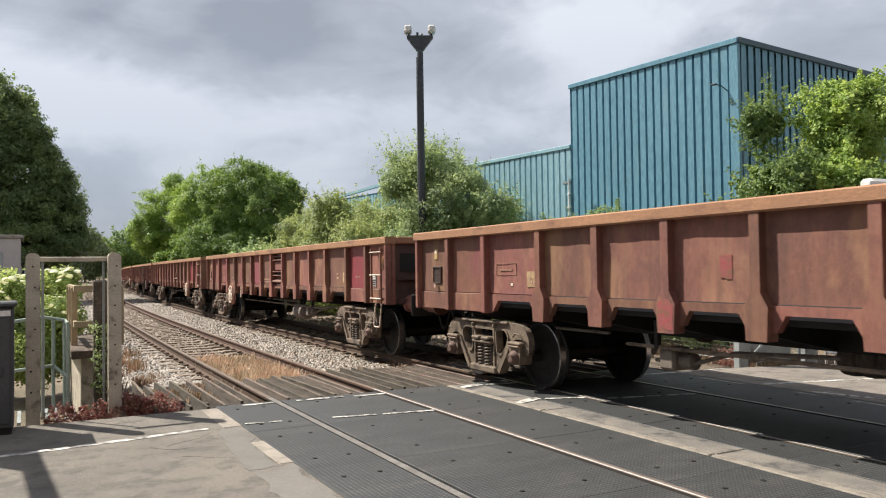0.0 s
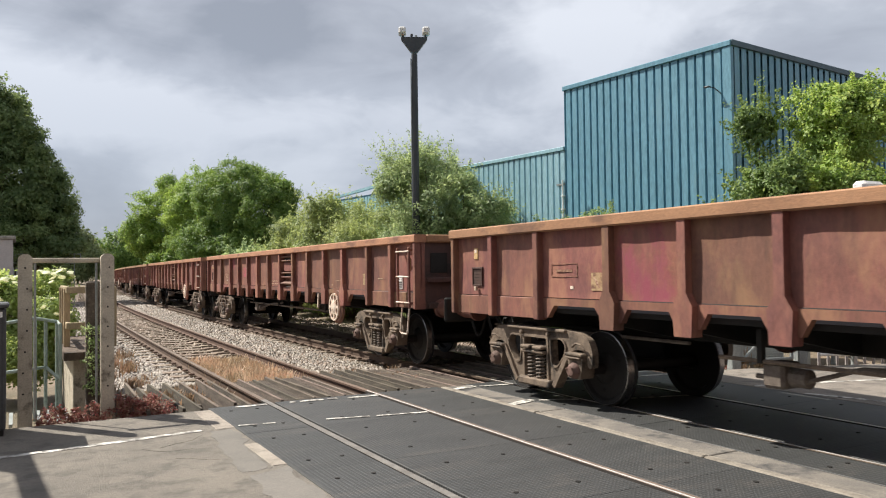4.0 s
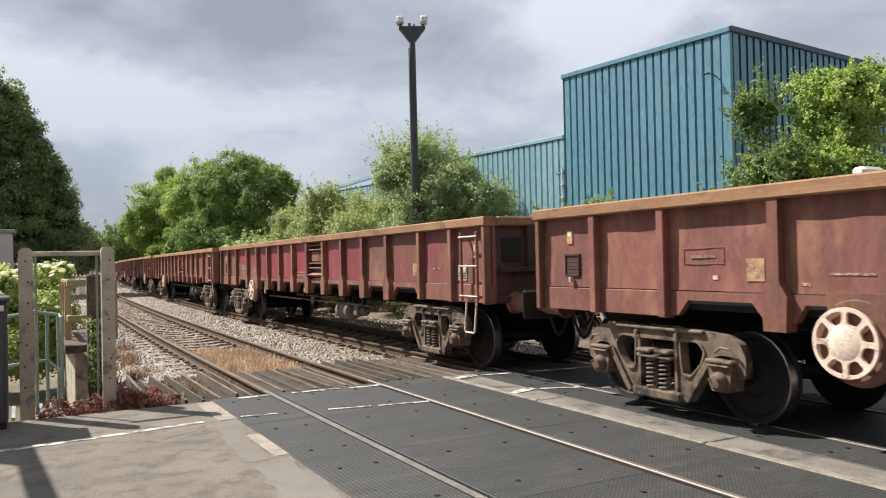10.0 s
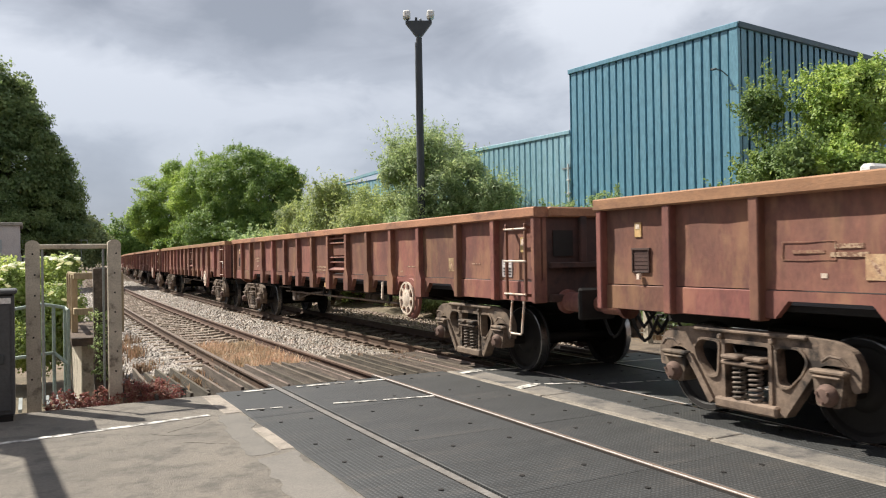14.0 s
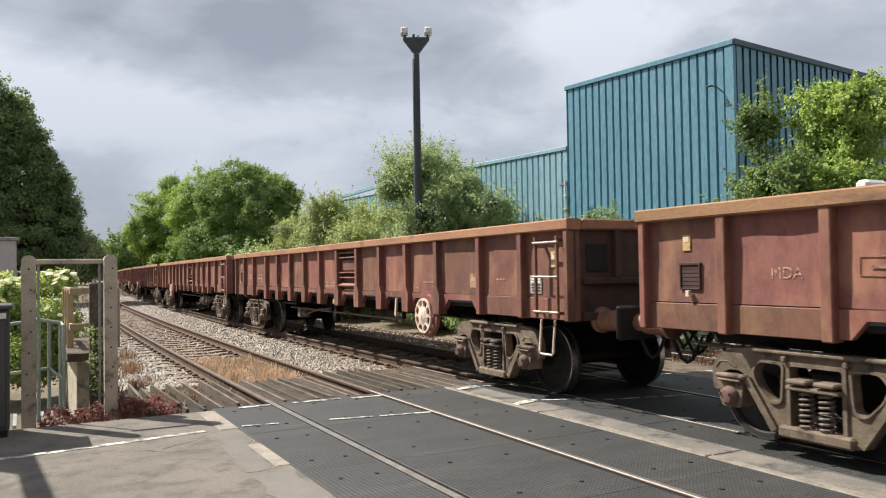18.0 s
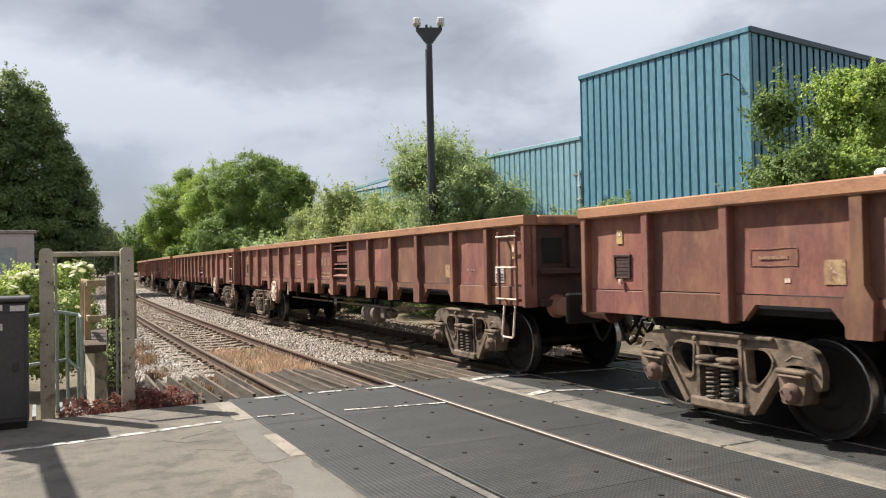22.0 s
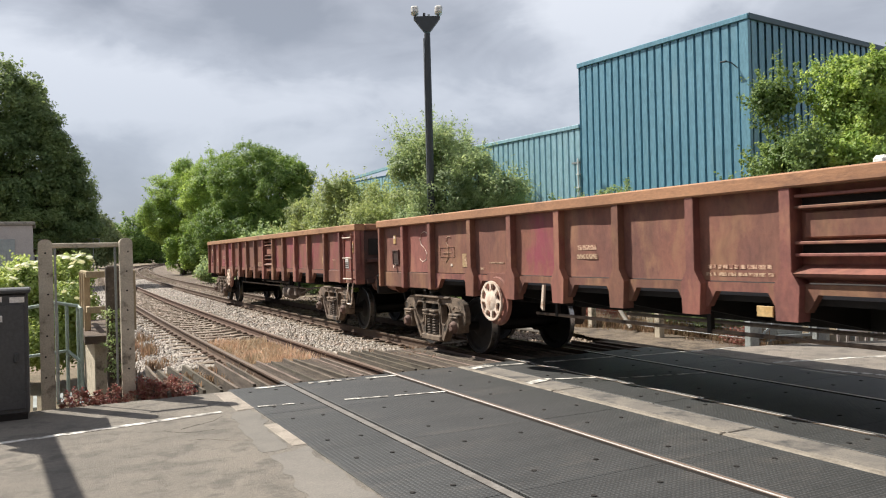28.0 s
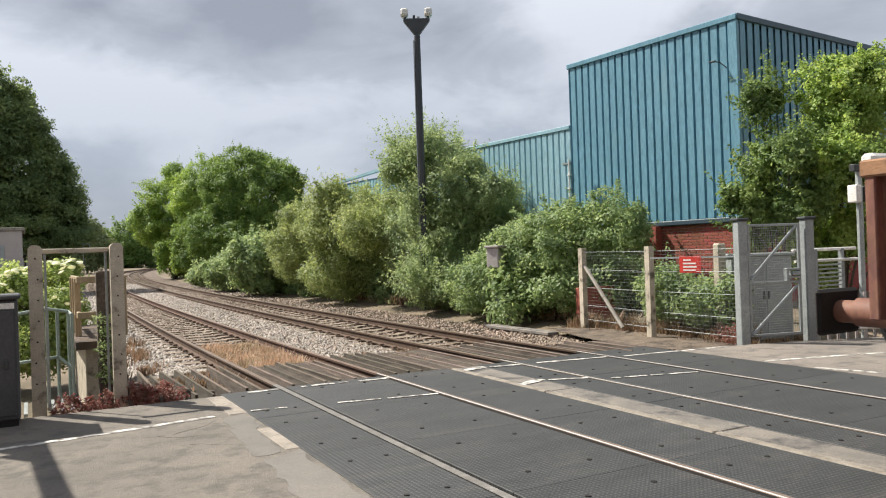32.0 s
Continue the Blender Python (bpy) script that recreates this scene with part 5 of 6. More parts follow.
def make_brick_base():
    """Brick plinth under the cladding: real bricks where the bushes leave it open."""
    wl = thing("brick_wall", "red brick plinth wall in stretcher bond under the cladding", "wall", frame_on(WALL_A, ALONG), kind="structure")
    part("mortar_bed", Mesh().box(0.0, 5.7, -0.04, 0.045, -0.4, 2.2), MORTAR, wl)
    part("pier", Mesh().box(2.45, 2.9, 0.05, 0.28, -0.4, 2.2, 0.01), BRICK, wl)
    bm = Mesh().box(0.0, 0.215, 0.0, 0.10, 0.0, 0.065, 0.004)
    d = bm.data("brick", BRICK)
    for r in range(20):
        z = 2.12 - r * 0.075
        x = -0.1 + (0.1125 if r % 2 else 0.0)
        while x < 2.42:
            part("brick", d, None, wl, "", (max(x, -0.03), -0.048 + random.uniform(-0.002, 0.003), z))
            x += 0.225
    solid("brick_wall", Mesh().box(11.55, 12.6, 14.9, 15.1, -0.3, 0.75, 0.02), BRICK, "low broken red brick wall among weeds", "wall", "structure")


make_brick_base()


# ---- camera mast ----
def make_mast():
    m = thing("camera_mast", "tall dark tapered steel mast with two white camera heads", "mast", (11.15, 22.30, -0.1))
    part("column", Mesh().box(-0.09, 0.09, -0.11, 0.11, 0.0, 3.2, 0.01), MAST, m)
    part("mast_tube", Mesh().tube([(0, 0, 3.1), (0, 0, 8.75)], 0.12, 10, r_end=0.10), MAST, m, smooth=True)
    part("cable_guide", Mesh().box(-0.135, -0.10, -0.05, 0.0, 0.3, 8.6, 0.005), GALV, m)
    h = Mesh()
    h.prism([(-0.10, 8.80), (0.10, 8.80), (0.42, 9.22), (0.42, 9.28), (-0.42, 9.28), (-0.42, 9.22)], -0.10, 0.10, "y")
    h = part("head_frame", h, MAST, m)
    for s in (-1, 1):
        part("camera", Mesh().box(s * 0.38 - 0.12, s * 0.38 + 0.12, -0.20, 0.20, 9.36, 9.60, 0.05), WHITE, m, "white camera housing")
        part("camera_foot", Mesh().tube([(s * 0.36, 0, 9.26), (s * 0.36, 0, 9.38)], 0.035, 8), MAST, m)
    part("bracket", Mesh().box(-0.12, -0.04, -0.05, 0.05, 9.26, 9.40, 0.01), MAST, m)
    part("bracket", Mesh().box(0.02, 0.10, -0.05, 0.05, 9.26, 9.36, 0.01), GALV, m)
    m.rotation_euler[2] = radians(-26)


make_mast()


# ---- unseen caster beside the near road, its form made up to fit the shadow on the asphalt ----
def make_shadow_caster():
    p = thing("sign_post", "unseen post with arm and plate, shaped to cast a shadow", "sign post", (-1.42, 7.6, 0))
    part("post", Mesh().tube([(0, 0, -0.2), (0, 0, 3.3)], 0.06, 10), GALV, p, smooth=True)
    part("arm", Mesh().prism([(-0.09, 0.0), (0.09, 0.0), (-0.22, 4.65), (-0.36, 4.65)], 3.16, 3.24, "z"), GALV, p)
    part("plate", Mesh().prism([(2.45, 3.15), (3.6, 3.15), (3.55, 2.32), (2.60, 2.22)], -0.21, -0.18, "x"), GALV, p)
    part("bracket", Mesh().box(-0.24, -0.15, 2.35, 2.43, 2.7, 3.16, 0.01), GALV, p)


make_shadow_caster()


# Unseen walls, added behind and left of the camera to hold back sky light.
def make_sky_blockers():
    for name, x0, x1, y0, y1, h in (("wall_south", -26, 34, -9.4, -9.0, 9.0), ("wall_west", -13.4, -13.0, -9.0, 16.0, 6.0)):
        solid(name, Mesh().box(x0, x1, y0, y1, -0.4, h, 0.02), BLOCKER, "unseen plain wall added to block sky light", "wall", "structure")


make_sky_blockers()


# ---- far side fence, gate and lineside things ----
def make_fence():
    f = thing("wire_fence", "chain-link fence on pale concrete posts with a leaning strut", "fence", (10.7, 9.4, 0))
    posts = [(0.10, 2.32), (0.44, 4.86)]
    for x, y in posts:
        m = Mesh().prism([(-0.065, -0.065), (0.065, -0.065), (0.065, 0.065), (-0.065, 0.065)], -0.3, 1.69, "z")
        part("post", m, POST, f, "", (x, y, 0))
    part("post", Mesh().box(-0.10, 0.10, -0.09, 0.09, -0.3, 1.70, 0.03), POST, f, "broken-topped concrete post", (1.12, 1.48, 0))
    part("strut", Mesh().tube([(0.44, 4.80, 1.30), (0.22, 3.3, 0.0)], 0.042, 6), CONCRETE, f)
    # mesh: line wires and diagonals
    m = Mesh()
    a, b = Vector((0.0, 0.1, 0)), Vector((0.46, 4.92, 0))
    for z in (0.08, 0.4, 0.8, 1.2, 1.6):
        m.tube([a + Vector((0, 0, z)), (a + b) / 2 + Vector((0, 0, z - 0.015)), b + Vector((0, 0, z))], 0.0045, 4)
    for k in range(22):
        z = 0.08 + k * 0.072
        m.tube([a + Vector((0, 0, z)), b + Vector((0, 0, z))], 0.0017, 3)
    n = 64
    for k in range(n):
        p = a + (b - a) * (k + 0.5) / n
        m.tube([p + Vector((0, 0, 0.05)), p + Vector((0, 0, 1.62))], 0.0013, 3)
    part("wire_mesh", m, GALV, f)
    s = thing("warning_sign", "red enamel warning sign with four lines of white writing", "sign", Matrix.Translation((10.78, 10.62, 1.32)) @ Matrix.Rotation(radians(-80), 4, "Z"))
    part("plate", Mesh().box(-0.23, 0.23, -0.008, 0.008, -0.15, 0.15, 0.004), RED, s)
    rnd = random.Random(3)
    for k, (w0, w1) in enumerate(((-0.14, 0.02), (-0.15, 0.13), (-0.15, 0.14), (-0.15, 0.12))):
        z = 0.085 - k * 0.062
        part("text_bar", Mesh().box(w0, w1, -0.0125, -0.0085, z - 0.014, z + 0.014), WHITE, s)
    part("cross_wire", Mesh().box(-0.9, 0.9, 0.012, 0.03, 0.12, 0.15), GALV, s)


make_fence()


def make_gate():
    g = thing("metal_gate", "grey steel pedestrian gate with mesh and diagonal braces", "gate", Matrix.Translation((10.68, 9.37, 0)) @ Matrix.Rotation(radians(-13.5), 4, "Z"))
    for x in (0.0, 1.33):
        p = Mesh().box(x - 0.085, x + 0.085, -0.085, 0.085, -0.3, 2.06, 0.012)
        po = part("gate_post", p, GALV, g)
        part("post_cap", Mesh().box(x - 0.115, x + 0.115, -0.115, 0.115, 2.06, 2.11, 0.015), MAST, po)
    fr = Mesh()
    for x in (0.15, 1.15):
        fr.box(x - 0.025, x + 0.025, -0.025, 0.025, 0.08, 2.0, 0.006)
    for z in (0.10, 0.99, 1.98):
        fr.box(0.15, 1.15, -0.02, 0.02, z - 0.022, z + 0.022, 0.005)
    part("gate_frame", fr, GALV, g)
    part("brace", Mesh().tube([(0.16, -0.03, 1.06), (1.08, -0.03, 1.95)], 0.025, 6), GALV, g)
    part("brace", Mesh().tube([(0.16, -0.03, 0.12), (1.08, -0.03, 0.93)], 0.025, 6), GALV, g)
    m = Mesh()
    for k in range(26):
        m.tube([(0.17 + k * 0.038, 0.01, 0.1), (0.17 + k * 0.038, 0.01, 1.97)], 0.0025, 3)
    for k in range(46):
        m.tube([(0.15, 0.01, 0.12 + k * 0.041), (1.15, 0.01, 0.12 + k * 0.041)], 0.0025, 3)
    part("wire_mesh", m, GALV, g)
    lk = Mesh().box(0.86, 1.14, -0.06, 0.04, 1.05, 1.09, 0.01)
    lk.box(0.86, 0.90, -0.06, 0.04, 1.0, 1.22, 0.01)
    lk.box(0.86, 1.14, -0.06, 0.04, 1.19, 1.23, 0.01)
    lk.box(0.98, 1.14, -0.07, 0.05, 1.10, 1.17, 0.01)
    part("latch", lk, GALV, g)
    c = thing("equipment_cabinet", "pale grey steel equipment cabinet behind the gate", "cabinet", Matrix.Translation((12.55, 10.6, -0.2)) @ Matrix.Rotation(radians(-20), 4, "Z"))
    part("body", Mesh().box(-0.55, 0.55, -0.25, 0.25, 0.0, 1.62, 0.02), GALV, c)
    part("roof", Mesh().box(-0.6, 0.6, -0.3, 0.3, 1.62, 1.68, 0.015), GALV, c)
    for s in (-1, 1):
        d = part("door", Mesh().box(s * 0.27 - 0.25, s * 0.27 + 0.25, -0.265, -0.252, 0.1, 1.52, 0.004), GALV, c)
        part("handle", Mesh().box(s * 0.05 - 0.02, s * 0.05 + 0.02, -0.285, -0.266, 0.8, 0.95, 0.004), MAST, d)
    # white hand rails past the gate
    r = thing("guard_rail", "white-painted tubular guard rail beside the road", "railing", (12.15, 9.0, 0))
    for z, y in ((1.52, 0.5), (1.32, 0.45)):
        part("rail", Mesh().tube([(0.0, y, z), (1.55, y - 0.15, z)], 0.028, 8), WHITE, r)
    for x in (0.45, 1.2):
        part("post", Mesh().box(x - 0.04, x + 0.04, 0.35, 0.43, -0.3, 1.53, 0.008), GALV, r)
    for k in range(9):
        part("slat", Mesh().box(0.5, 1.15, 0.36, 0.375, 0.62 + k * 0.075, 0.65 + k * 0.075), GALV, r)
    # low white rail by the kerb
    k = thing("kerb_rail", "low white rail on short posts along the far footway", "railing", (12.2, 8.75, 0))
    part("rail", Mesh().tube([(0.0, 0.1, 0.16), (2.6, -0.75, 0.10)], 0.03, 8), WHITE, k)
    for i in range(14):
        x = 0.15 + i * 0.18
        part("picket", Mesh().box(x - 0.03, x + 0.03, 0.25 - x * 0.28, 0.28 - x * 0.28, -0.1, 0.75, 0.008), SHED, k)
    # signal pole with a white box
    p = thing("signal_pole", "grey steel signal pole carrying a white box and a cross arm", "signal pole", (13.25, 8.92, 0))
    part("pole", Mesh().tube([(0, 0, -0.2), (0, 0, 2.95)], 0.055, 10), GALV, p, smooth=True)
    part("arm", Mesh().box(-0.18, 0.95, -0.06, 0.06, 2.90, 3.03, 0.012), MAST, p)
    bx = part("box", Mesh().box(-0.20, -0.06, -0.10, 0.10, 2.34, 2.66, 0.02), WHITE, p, "white signal box")
    part("hood", Mesh().box(0.08, 0.20, -0.10, 0.10, 2.36, 2.64, 0.02), MAST, p)
    part("lamp_cover", Mesh().box(0.25, 0.85, -0.14, 0.14, 3.06, 3.24, 0.06), WHITE, p, "white rounded cover")
    q = thing("concrete_pillar", "pale concrete post beside the footway", "post", (13.75, 8.6, 0))
    part("shaft", Mesh().box(-0.09, 0.09, -0.09, 0.09, -0.2, 1.75, 0.02), CONCRETE, q)
    b = thing("relay_box", "grey-green lineside box half hidden in brambles", "relay box", Matrix.Translation((10.88, 17.5, -0.2)) @ Matrix.Rotation(radians(25), 4, "Z"))
    part("post", Mesh().box(-0.04, 0.04, -0.04, 0.04, 0.0, 1.6, 0.01), GALV, b)
    part("body", Mesh().box(-0.24, 0.24, -0.18, 0.18, 1.46, 1.98, 0.02), SHED, b)
    part("lid", Mesh().box(-0.28, 0.28, -0.22, 0.22, 1.98, 2.04, 0.015), SHED, b)
    t = thing("cable_trough", "broken concrete cable trough lid in the cess", "trough", (10.15, 14.6, -0.2))
    part("lid", Mesh().box(-0.15, 0.15, -0.5, 2.2, 0.0, 0.07, 0.01), STRIP, t)


make_gate()


# ---- near side: posts, cabinet, railing, blockwork ----
def make_near_side():
    c = thing("equipment_cabinet", "dark grey steel lineside cabinet with white labels", "cabinet", (-0.48, 9.80, 0))
    body = part("body", Mesh().box(-0.38, 0.36, -0.24, 0.30, 0.06, 1.36, 0.02), CABINET, c)
    part("plinth", Mesh().box(-0.36, 0.34, -0.22, 0.28, -0.02, 0.07), UNDER, c)
    part("roof", Mesh().box(-0.41, 0.39, -0.28, 0.33, 1.36, 1.41, 0.015), CABINET, c)
    d = part("door", Mesh().box(-0.34, 0.32, -0.256, -0.243, 0.12, 1.24, 0.004), CABINET, c)
    part("handle", Mesh().box(0.22, 0.26, -0.285, -0.257, 0.62, 0.72, 0.006), MAST, d)
    part("label", Mesh().box(0.19, 0.33, -0.2445, -0.2405, 1.26, 1.32), WHITE, c, "white label")
    part("label", Mesh().box(-0.02, 0.12, -0.2445, -0.2405, 1.27, 1.33), WHITE, c, "white label")
    lab = part("label", Mesh().box(0.02, 0.12, -0.2605, -0.2565, 1.06, 1.13), WHITE, c, "white label with a black letter")
    for x in (0.04, 0.075):
        part("text_bar", Mesh().box(x, x + 0.022, -0.264, -0.261, 1.07, 1.12), UNDER, lab)
    hole = Mesh().lathe([(-0.079, 0.011), (-0.0745, 0.011)], 8, "y").data("bolt_hole", UNDER)
    for x, y, h in ((0.065, 10.22, 1.95), (0.955, 10.42, 1.96)):
        p = thing("concrete_post", "drilled weathered concrete fence post with a rounded top", "post", (x, y, 0), "fence posts")
        m = Mesh()
        pts = [(-0.075, -0.3), (0.075, -0.3), (0.075, h - 0.06)] + [(0.075 * math.cos(a), h - 0.06 + 0.06 * math.sin(a)) for a in [math.pi * k / 8 for k in range(1, 8)]] + [(-0.075, h - 0.06)]
        m.prism(pts, -0.075, 0.075, "y")
        part("shaft", m, POST, p)
        for k in range(7):
            part("bolt_hole", hole, None, p, "", (random.choice((-0.02, 0.0, 0.02)), 0, 0.35 + k * 0.24))
    # top rail and wicket frame between the posts
    w = thing("wicket_frame", "grey timber top rail with thin steel uprights between two posts", "frame", (0.5, 10.5, 0))
    part("top_rail", Mesh().box(-0.40, 0.42, -0.03, 0.03, 1.85, 1.91, 0.012), POST, w)
    for x in (-0.33, 0.34):
        part("upright", Mesh().tube([(x, 0, 0.0), (x, 0, 1.86)], 0.016, 6), GALV, w)
    # second, square post behind
    q = thing("timber_post", "split weathered timber post against the fence", "post", (0.83, 10.85, 0))
    part("shaft", Mesh().box(-0.085, 0.085, -0.08, 0.08, -0.2, 1.62, 0.02), TIMBER, q)
    # grey-green step rail
    r = thing("hand_rail", "grey-green tubular hand rail beside a steel step", "railing", (0.30, 10.95, 0))
    for x, y, h in ((-0.12, 0.0, 1.16), (0.0, 0.12, 1.14), (0.13, 0.2, 1.10), (0.16, -0.05, 1.08)):
        part("upright", Mesh().tube([(x, y, -0.1), (x, y, h)], 0.021, 8), GREENRAIL, r, smooth=True)
    part("rail", Mesh().tube([(-0.50, -0.05, 1.12), (-0.12, 0.0, 1.17), (0.13, 0.2, 1.11), (0.16, -0.05, 1.08)], 0.021, 8), GREENRAIL, r, smooth=True)
    part("rail", Mesh().tube([(-0.50, 0.0, 0.52), (-0.12, 0.0, 0.55), (0.0, 0.12, 0.55), (0.16, -0.05, 0.40)], 0.021, 8), GREENRAIL, r, smooth=True)
    st = thing("metal_step", "open steel bar step leading off the road", "step", (0.15, 10.75, 0))
    for k in range(9):
        part("bar", Mesh().box(-0.45 + k * 0.1, -0.41 + k * 0.1, -0.35, 0.55, -0.06, -0.02), GALV, st)
    # block wall and yellowed timber fence
    b = thing("block_wall", "low pale rendered block wall with dark coping", "wall", (0.72, 11.3, 0))
    part("wall", Mesh().box(-0.10, 0.10, -0.1, 2.6, -0.3, 0.62, 0.01), POST, b)
    part("coping", Mesh().prism([(-0.22, 0.62), (0.22, 0.62), (0.22, 0.72), (-0.22, 0.72)], -0.35, 2.7, "y"), BALLAST, b)
    part("block", Mesh().box(0.10, 0.38, 0.1, 0.45, 0.25, 0.66, 0.02), UNDER, b)
    f = thing("timber_fence", "yellowed timber post and rail fence on the wall", "fence", (0.72, 11.6, 0.72))
    for x, y in ((-0.14, 0.3), (-0.14, 0.95), (-0.14, 1.6), (0.14, 0.0), (0.42, 0.0)):
        part("post", Mesh().box(x - 0.04, x + 0.04, y - 0.04, y + 0.04, 0.0, 0.80, 0.008), OLDWOOD, f)
    for z in (0.30, 0.78):
        part("rail", Mesh().box(-0.16, -0.11, 0.0, 1.8, z - 0.045, z + 0.045, 0.008), OLDWOOD, f)
        part("rail", Mesh().box(-0.16, 0.46, -0.03, 0.02, z - 0.045, z + 0.045, 0.008), OLDWOOD, f)
    # far shed and its palisade
    s = thing("shed", "pale grey flat-roofed metal shed behind a palisade fence", "shed", (-3.2, 51.0, -0.3))
    part("wall", Mesh().box(-6, 2.9, 0, 5, 0, 4.1, 0.03), SHED, s)
    part("roof", Mesh().box(-6.1, 3.05, -0.1, 5.1, 4.1, 4.3, 0.03), CONCRETE, s)
    part("door", Mesh().box(0.4, 2.0, -0.06, 0.0, 0, 3.3, 0.02), GALV, s)
    p = thing("palisade_fence", "grey steel palisade fence in the distance", "fence", (-6.0, 47.5, -0.2))
    for i in range(38):
        part("pale", Mesh().prism([(-0.035, 0), (0.035, 0), (0.035, 2.2), (0, 2.4), (-0.035, 2.2)], -0.01, 0.01, "y"), GALV, p, "", (i * 0.16, 0, 0))
    for z in (0.4, 1.9):
        part("rail", Mesh().box(0, 6.0, 0.01, 0.05, z, z + 0.05), GALV, p)
    gp = thing("parapet_rail", "grey steel parapet railing far along the line", "railing", (-1.4, 60.0, 0))
    part("rail", Mesh().box(0, 5.2, -0.03, 0.03, 3.15, 3.22), GALV, gp)
    part("rail", Mesh().box(0, 5.2, -0.03, 0.03, 2.55, 2.62), GALV, gp)
    for i in range(14):
        part("baluster", Mesh().box(i * 0.4 - 0.02, i * 0.4 + 0.02, -0.02, 0.02, -0.5 if i % 6 == 0 else 2.55, 3.2), GALV, gp)


make_near_side()


# ---- plants ----
def unit(v):
    return v / np.maximum(np.linalg.norm(v, axis=-1, keepdims=True), 1e-9)


def leaves_at(name, pos, nrm, size, mat, rng, slim=1.0):
    """One folded leaf at each place, facing about its normal."""
    count = len(pos)
    t = unit(np.cross(nrm, rng.normal(size=(count, 3))))
    s = np.cross(nrm, t)
    ln = size * rng.uniform(0.6, 1.35, size=(count, 1))
    wd = ln * slim * rng.uniform(0.26, 0.40, size=(count, 1))
    fold = nrm * wd * 0.35
    v = np.stack([pos - t * ln * 0.5, pos + s * wd + fold, pos + t * ln * 0.5, pos - s * wd + fold], 1).reshape(-1, 3)
    me = bpy.data.meshes.new(name)
    k = np.arange(count) * 4
    tri = np.stack([k, k + 1, k + 2, k, k + 2, k + 3], 1).reshape(-1)
    me.vertices.add(len(v))
    me.vertices.foreach_set("co", v.astype(np.float32).ravel())
    me.loops.add(len(tri))
    me.loops.foreach_set("vertex_index", tri.astype(np.int32))
    me.polygons.add(len(tri) // 3)
    me.polygons.foreach_set("loop_start", np.arange(0, len(tri), 3, dtype=np.int32))
    me.materials.append(mat)
    me.update(calc_edges=True)
    me.validate()
    return me


def leaf_mesh(name, blobs, count, size, mat, seed, up=0.35, slim=1.0, shoots=0.10, uneven=0.20, bough=0.5, depth=1.0, reach=1.0):
    """Leaves on rounded boughs over joined masses (x, y, z, radius across, radius up), with gaps between them and shoots that stand out."""
    rng = np.random.default_rng(seed)
    bl = np.array(blobs, float)
    rad = np.stack([bl[:, 3], bl[:, 3], bl[:, 4]], -1)
    area = bl[:, 3] * (bl[:, 3] + 2 * bl[:, 4])
    size_of = np.minimum(bough, 0.55 * bl[:, 3])
    share = area / size_of ** 2
    n = int(1.75 * share.sum()) + 4
    w = rng.choice(len(bl), n, p=share / share.sum())
    d = unit(rng.normal(size=(n, 3)))
    # slow waves over each mass make its outline uneven
    waves = np.zeros(n)
    for f in (2.5, 4.5, 8.0):
        k = rng.normal(size=(len(bl), 3)) * f
        ph = rng.uniform(0, 6.28, len(bl))
        waves += np.sin((d * k[w]).sum(-1) + ph[w]) * (2.5 / f) ** 0.5
    br = size_of[w] * rng.uniform(0.5, 1.4, n)
    fac = depth * (1.0 + uneven * waves * 0.55 + rng.normal(size=n) * 0.05 - 0.75 * size_of[w] / bl[w, 3])
    c = bl[w, :3] + d * fac[:, None] * rad[w]
    # leave out boughs that lie deep inside another mass
    near = np.full(n, 9.0)
    for i in range(len(bl)):
        q = np.linalg.norm((c - bl[i, :3]) / rad[i], axis=-1)
        near = np.where(w == i, near, np.minimum(near, q))
    keep = np.flatnonzero(near > 0.62 * depth)
    c, d, w, br = c[keep], d[keep], w[keep], br[keep]
    m = max(1, int(count * (1 - shoots)))
    k = rng.choice(len(c), m, p=br ** 2 / (br ** 2).sum())
    way = unit(rng.normal(size=(m, 3)) + d[k] * 0.55 + np.array([0, 0, 0.5]))
    pos = c[k] + way * (br[k] * (1.05 - 0.5 * rng.random(m) ** 2))[:, None] * np.array([1, 1, 0.72]) + rng.normal(size=(m, 3)) * size * 0.5
    nrm = way * 0.75 + d[k] * 0.25 + rng.normal(size=(m, 3)) * 0.42
    # shoots
    ns = count - m
    if ns > 20:
        many = max(3, ns // 22)
        high = np.flatnonzero(d[:, 2] > -0.1)
        if len(high) == 0:
            high = np.arange(len(c))
        b = high[rng.integers(0, len(high), many)]
        out = unit(d[b] * 0.7 + rng.normal(size=(many, 3)) * 0.35 + np.array([0, 0, 0.7]))
        length = rng.uniform(0.6, 1.7, many) * br[b] * reach
        j = rng.integers(0, many, ns)
        al = rng.random(ns)
        p2 = c[b[j]] + out[j] * (br[b[j]] * 0.6 + al * length[j])[:, None] + rng.normal(size=(ns, 3)) * size * 0.4
        pos = np.concatenate([pos, p2])
        nrm = np.concatenate([nrm, rng.normal(size=(ns, 3)) * 0.6 + d[b[j]] * 0.3])
    nrm[:, 2] += up
    return leaves_at(name, pos, unit(nrm), size, mat, rng, slim)


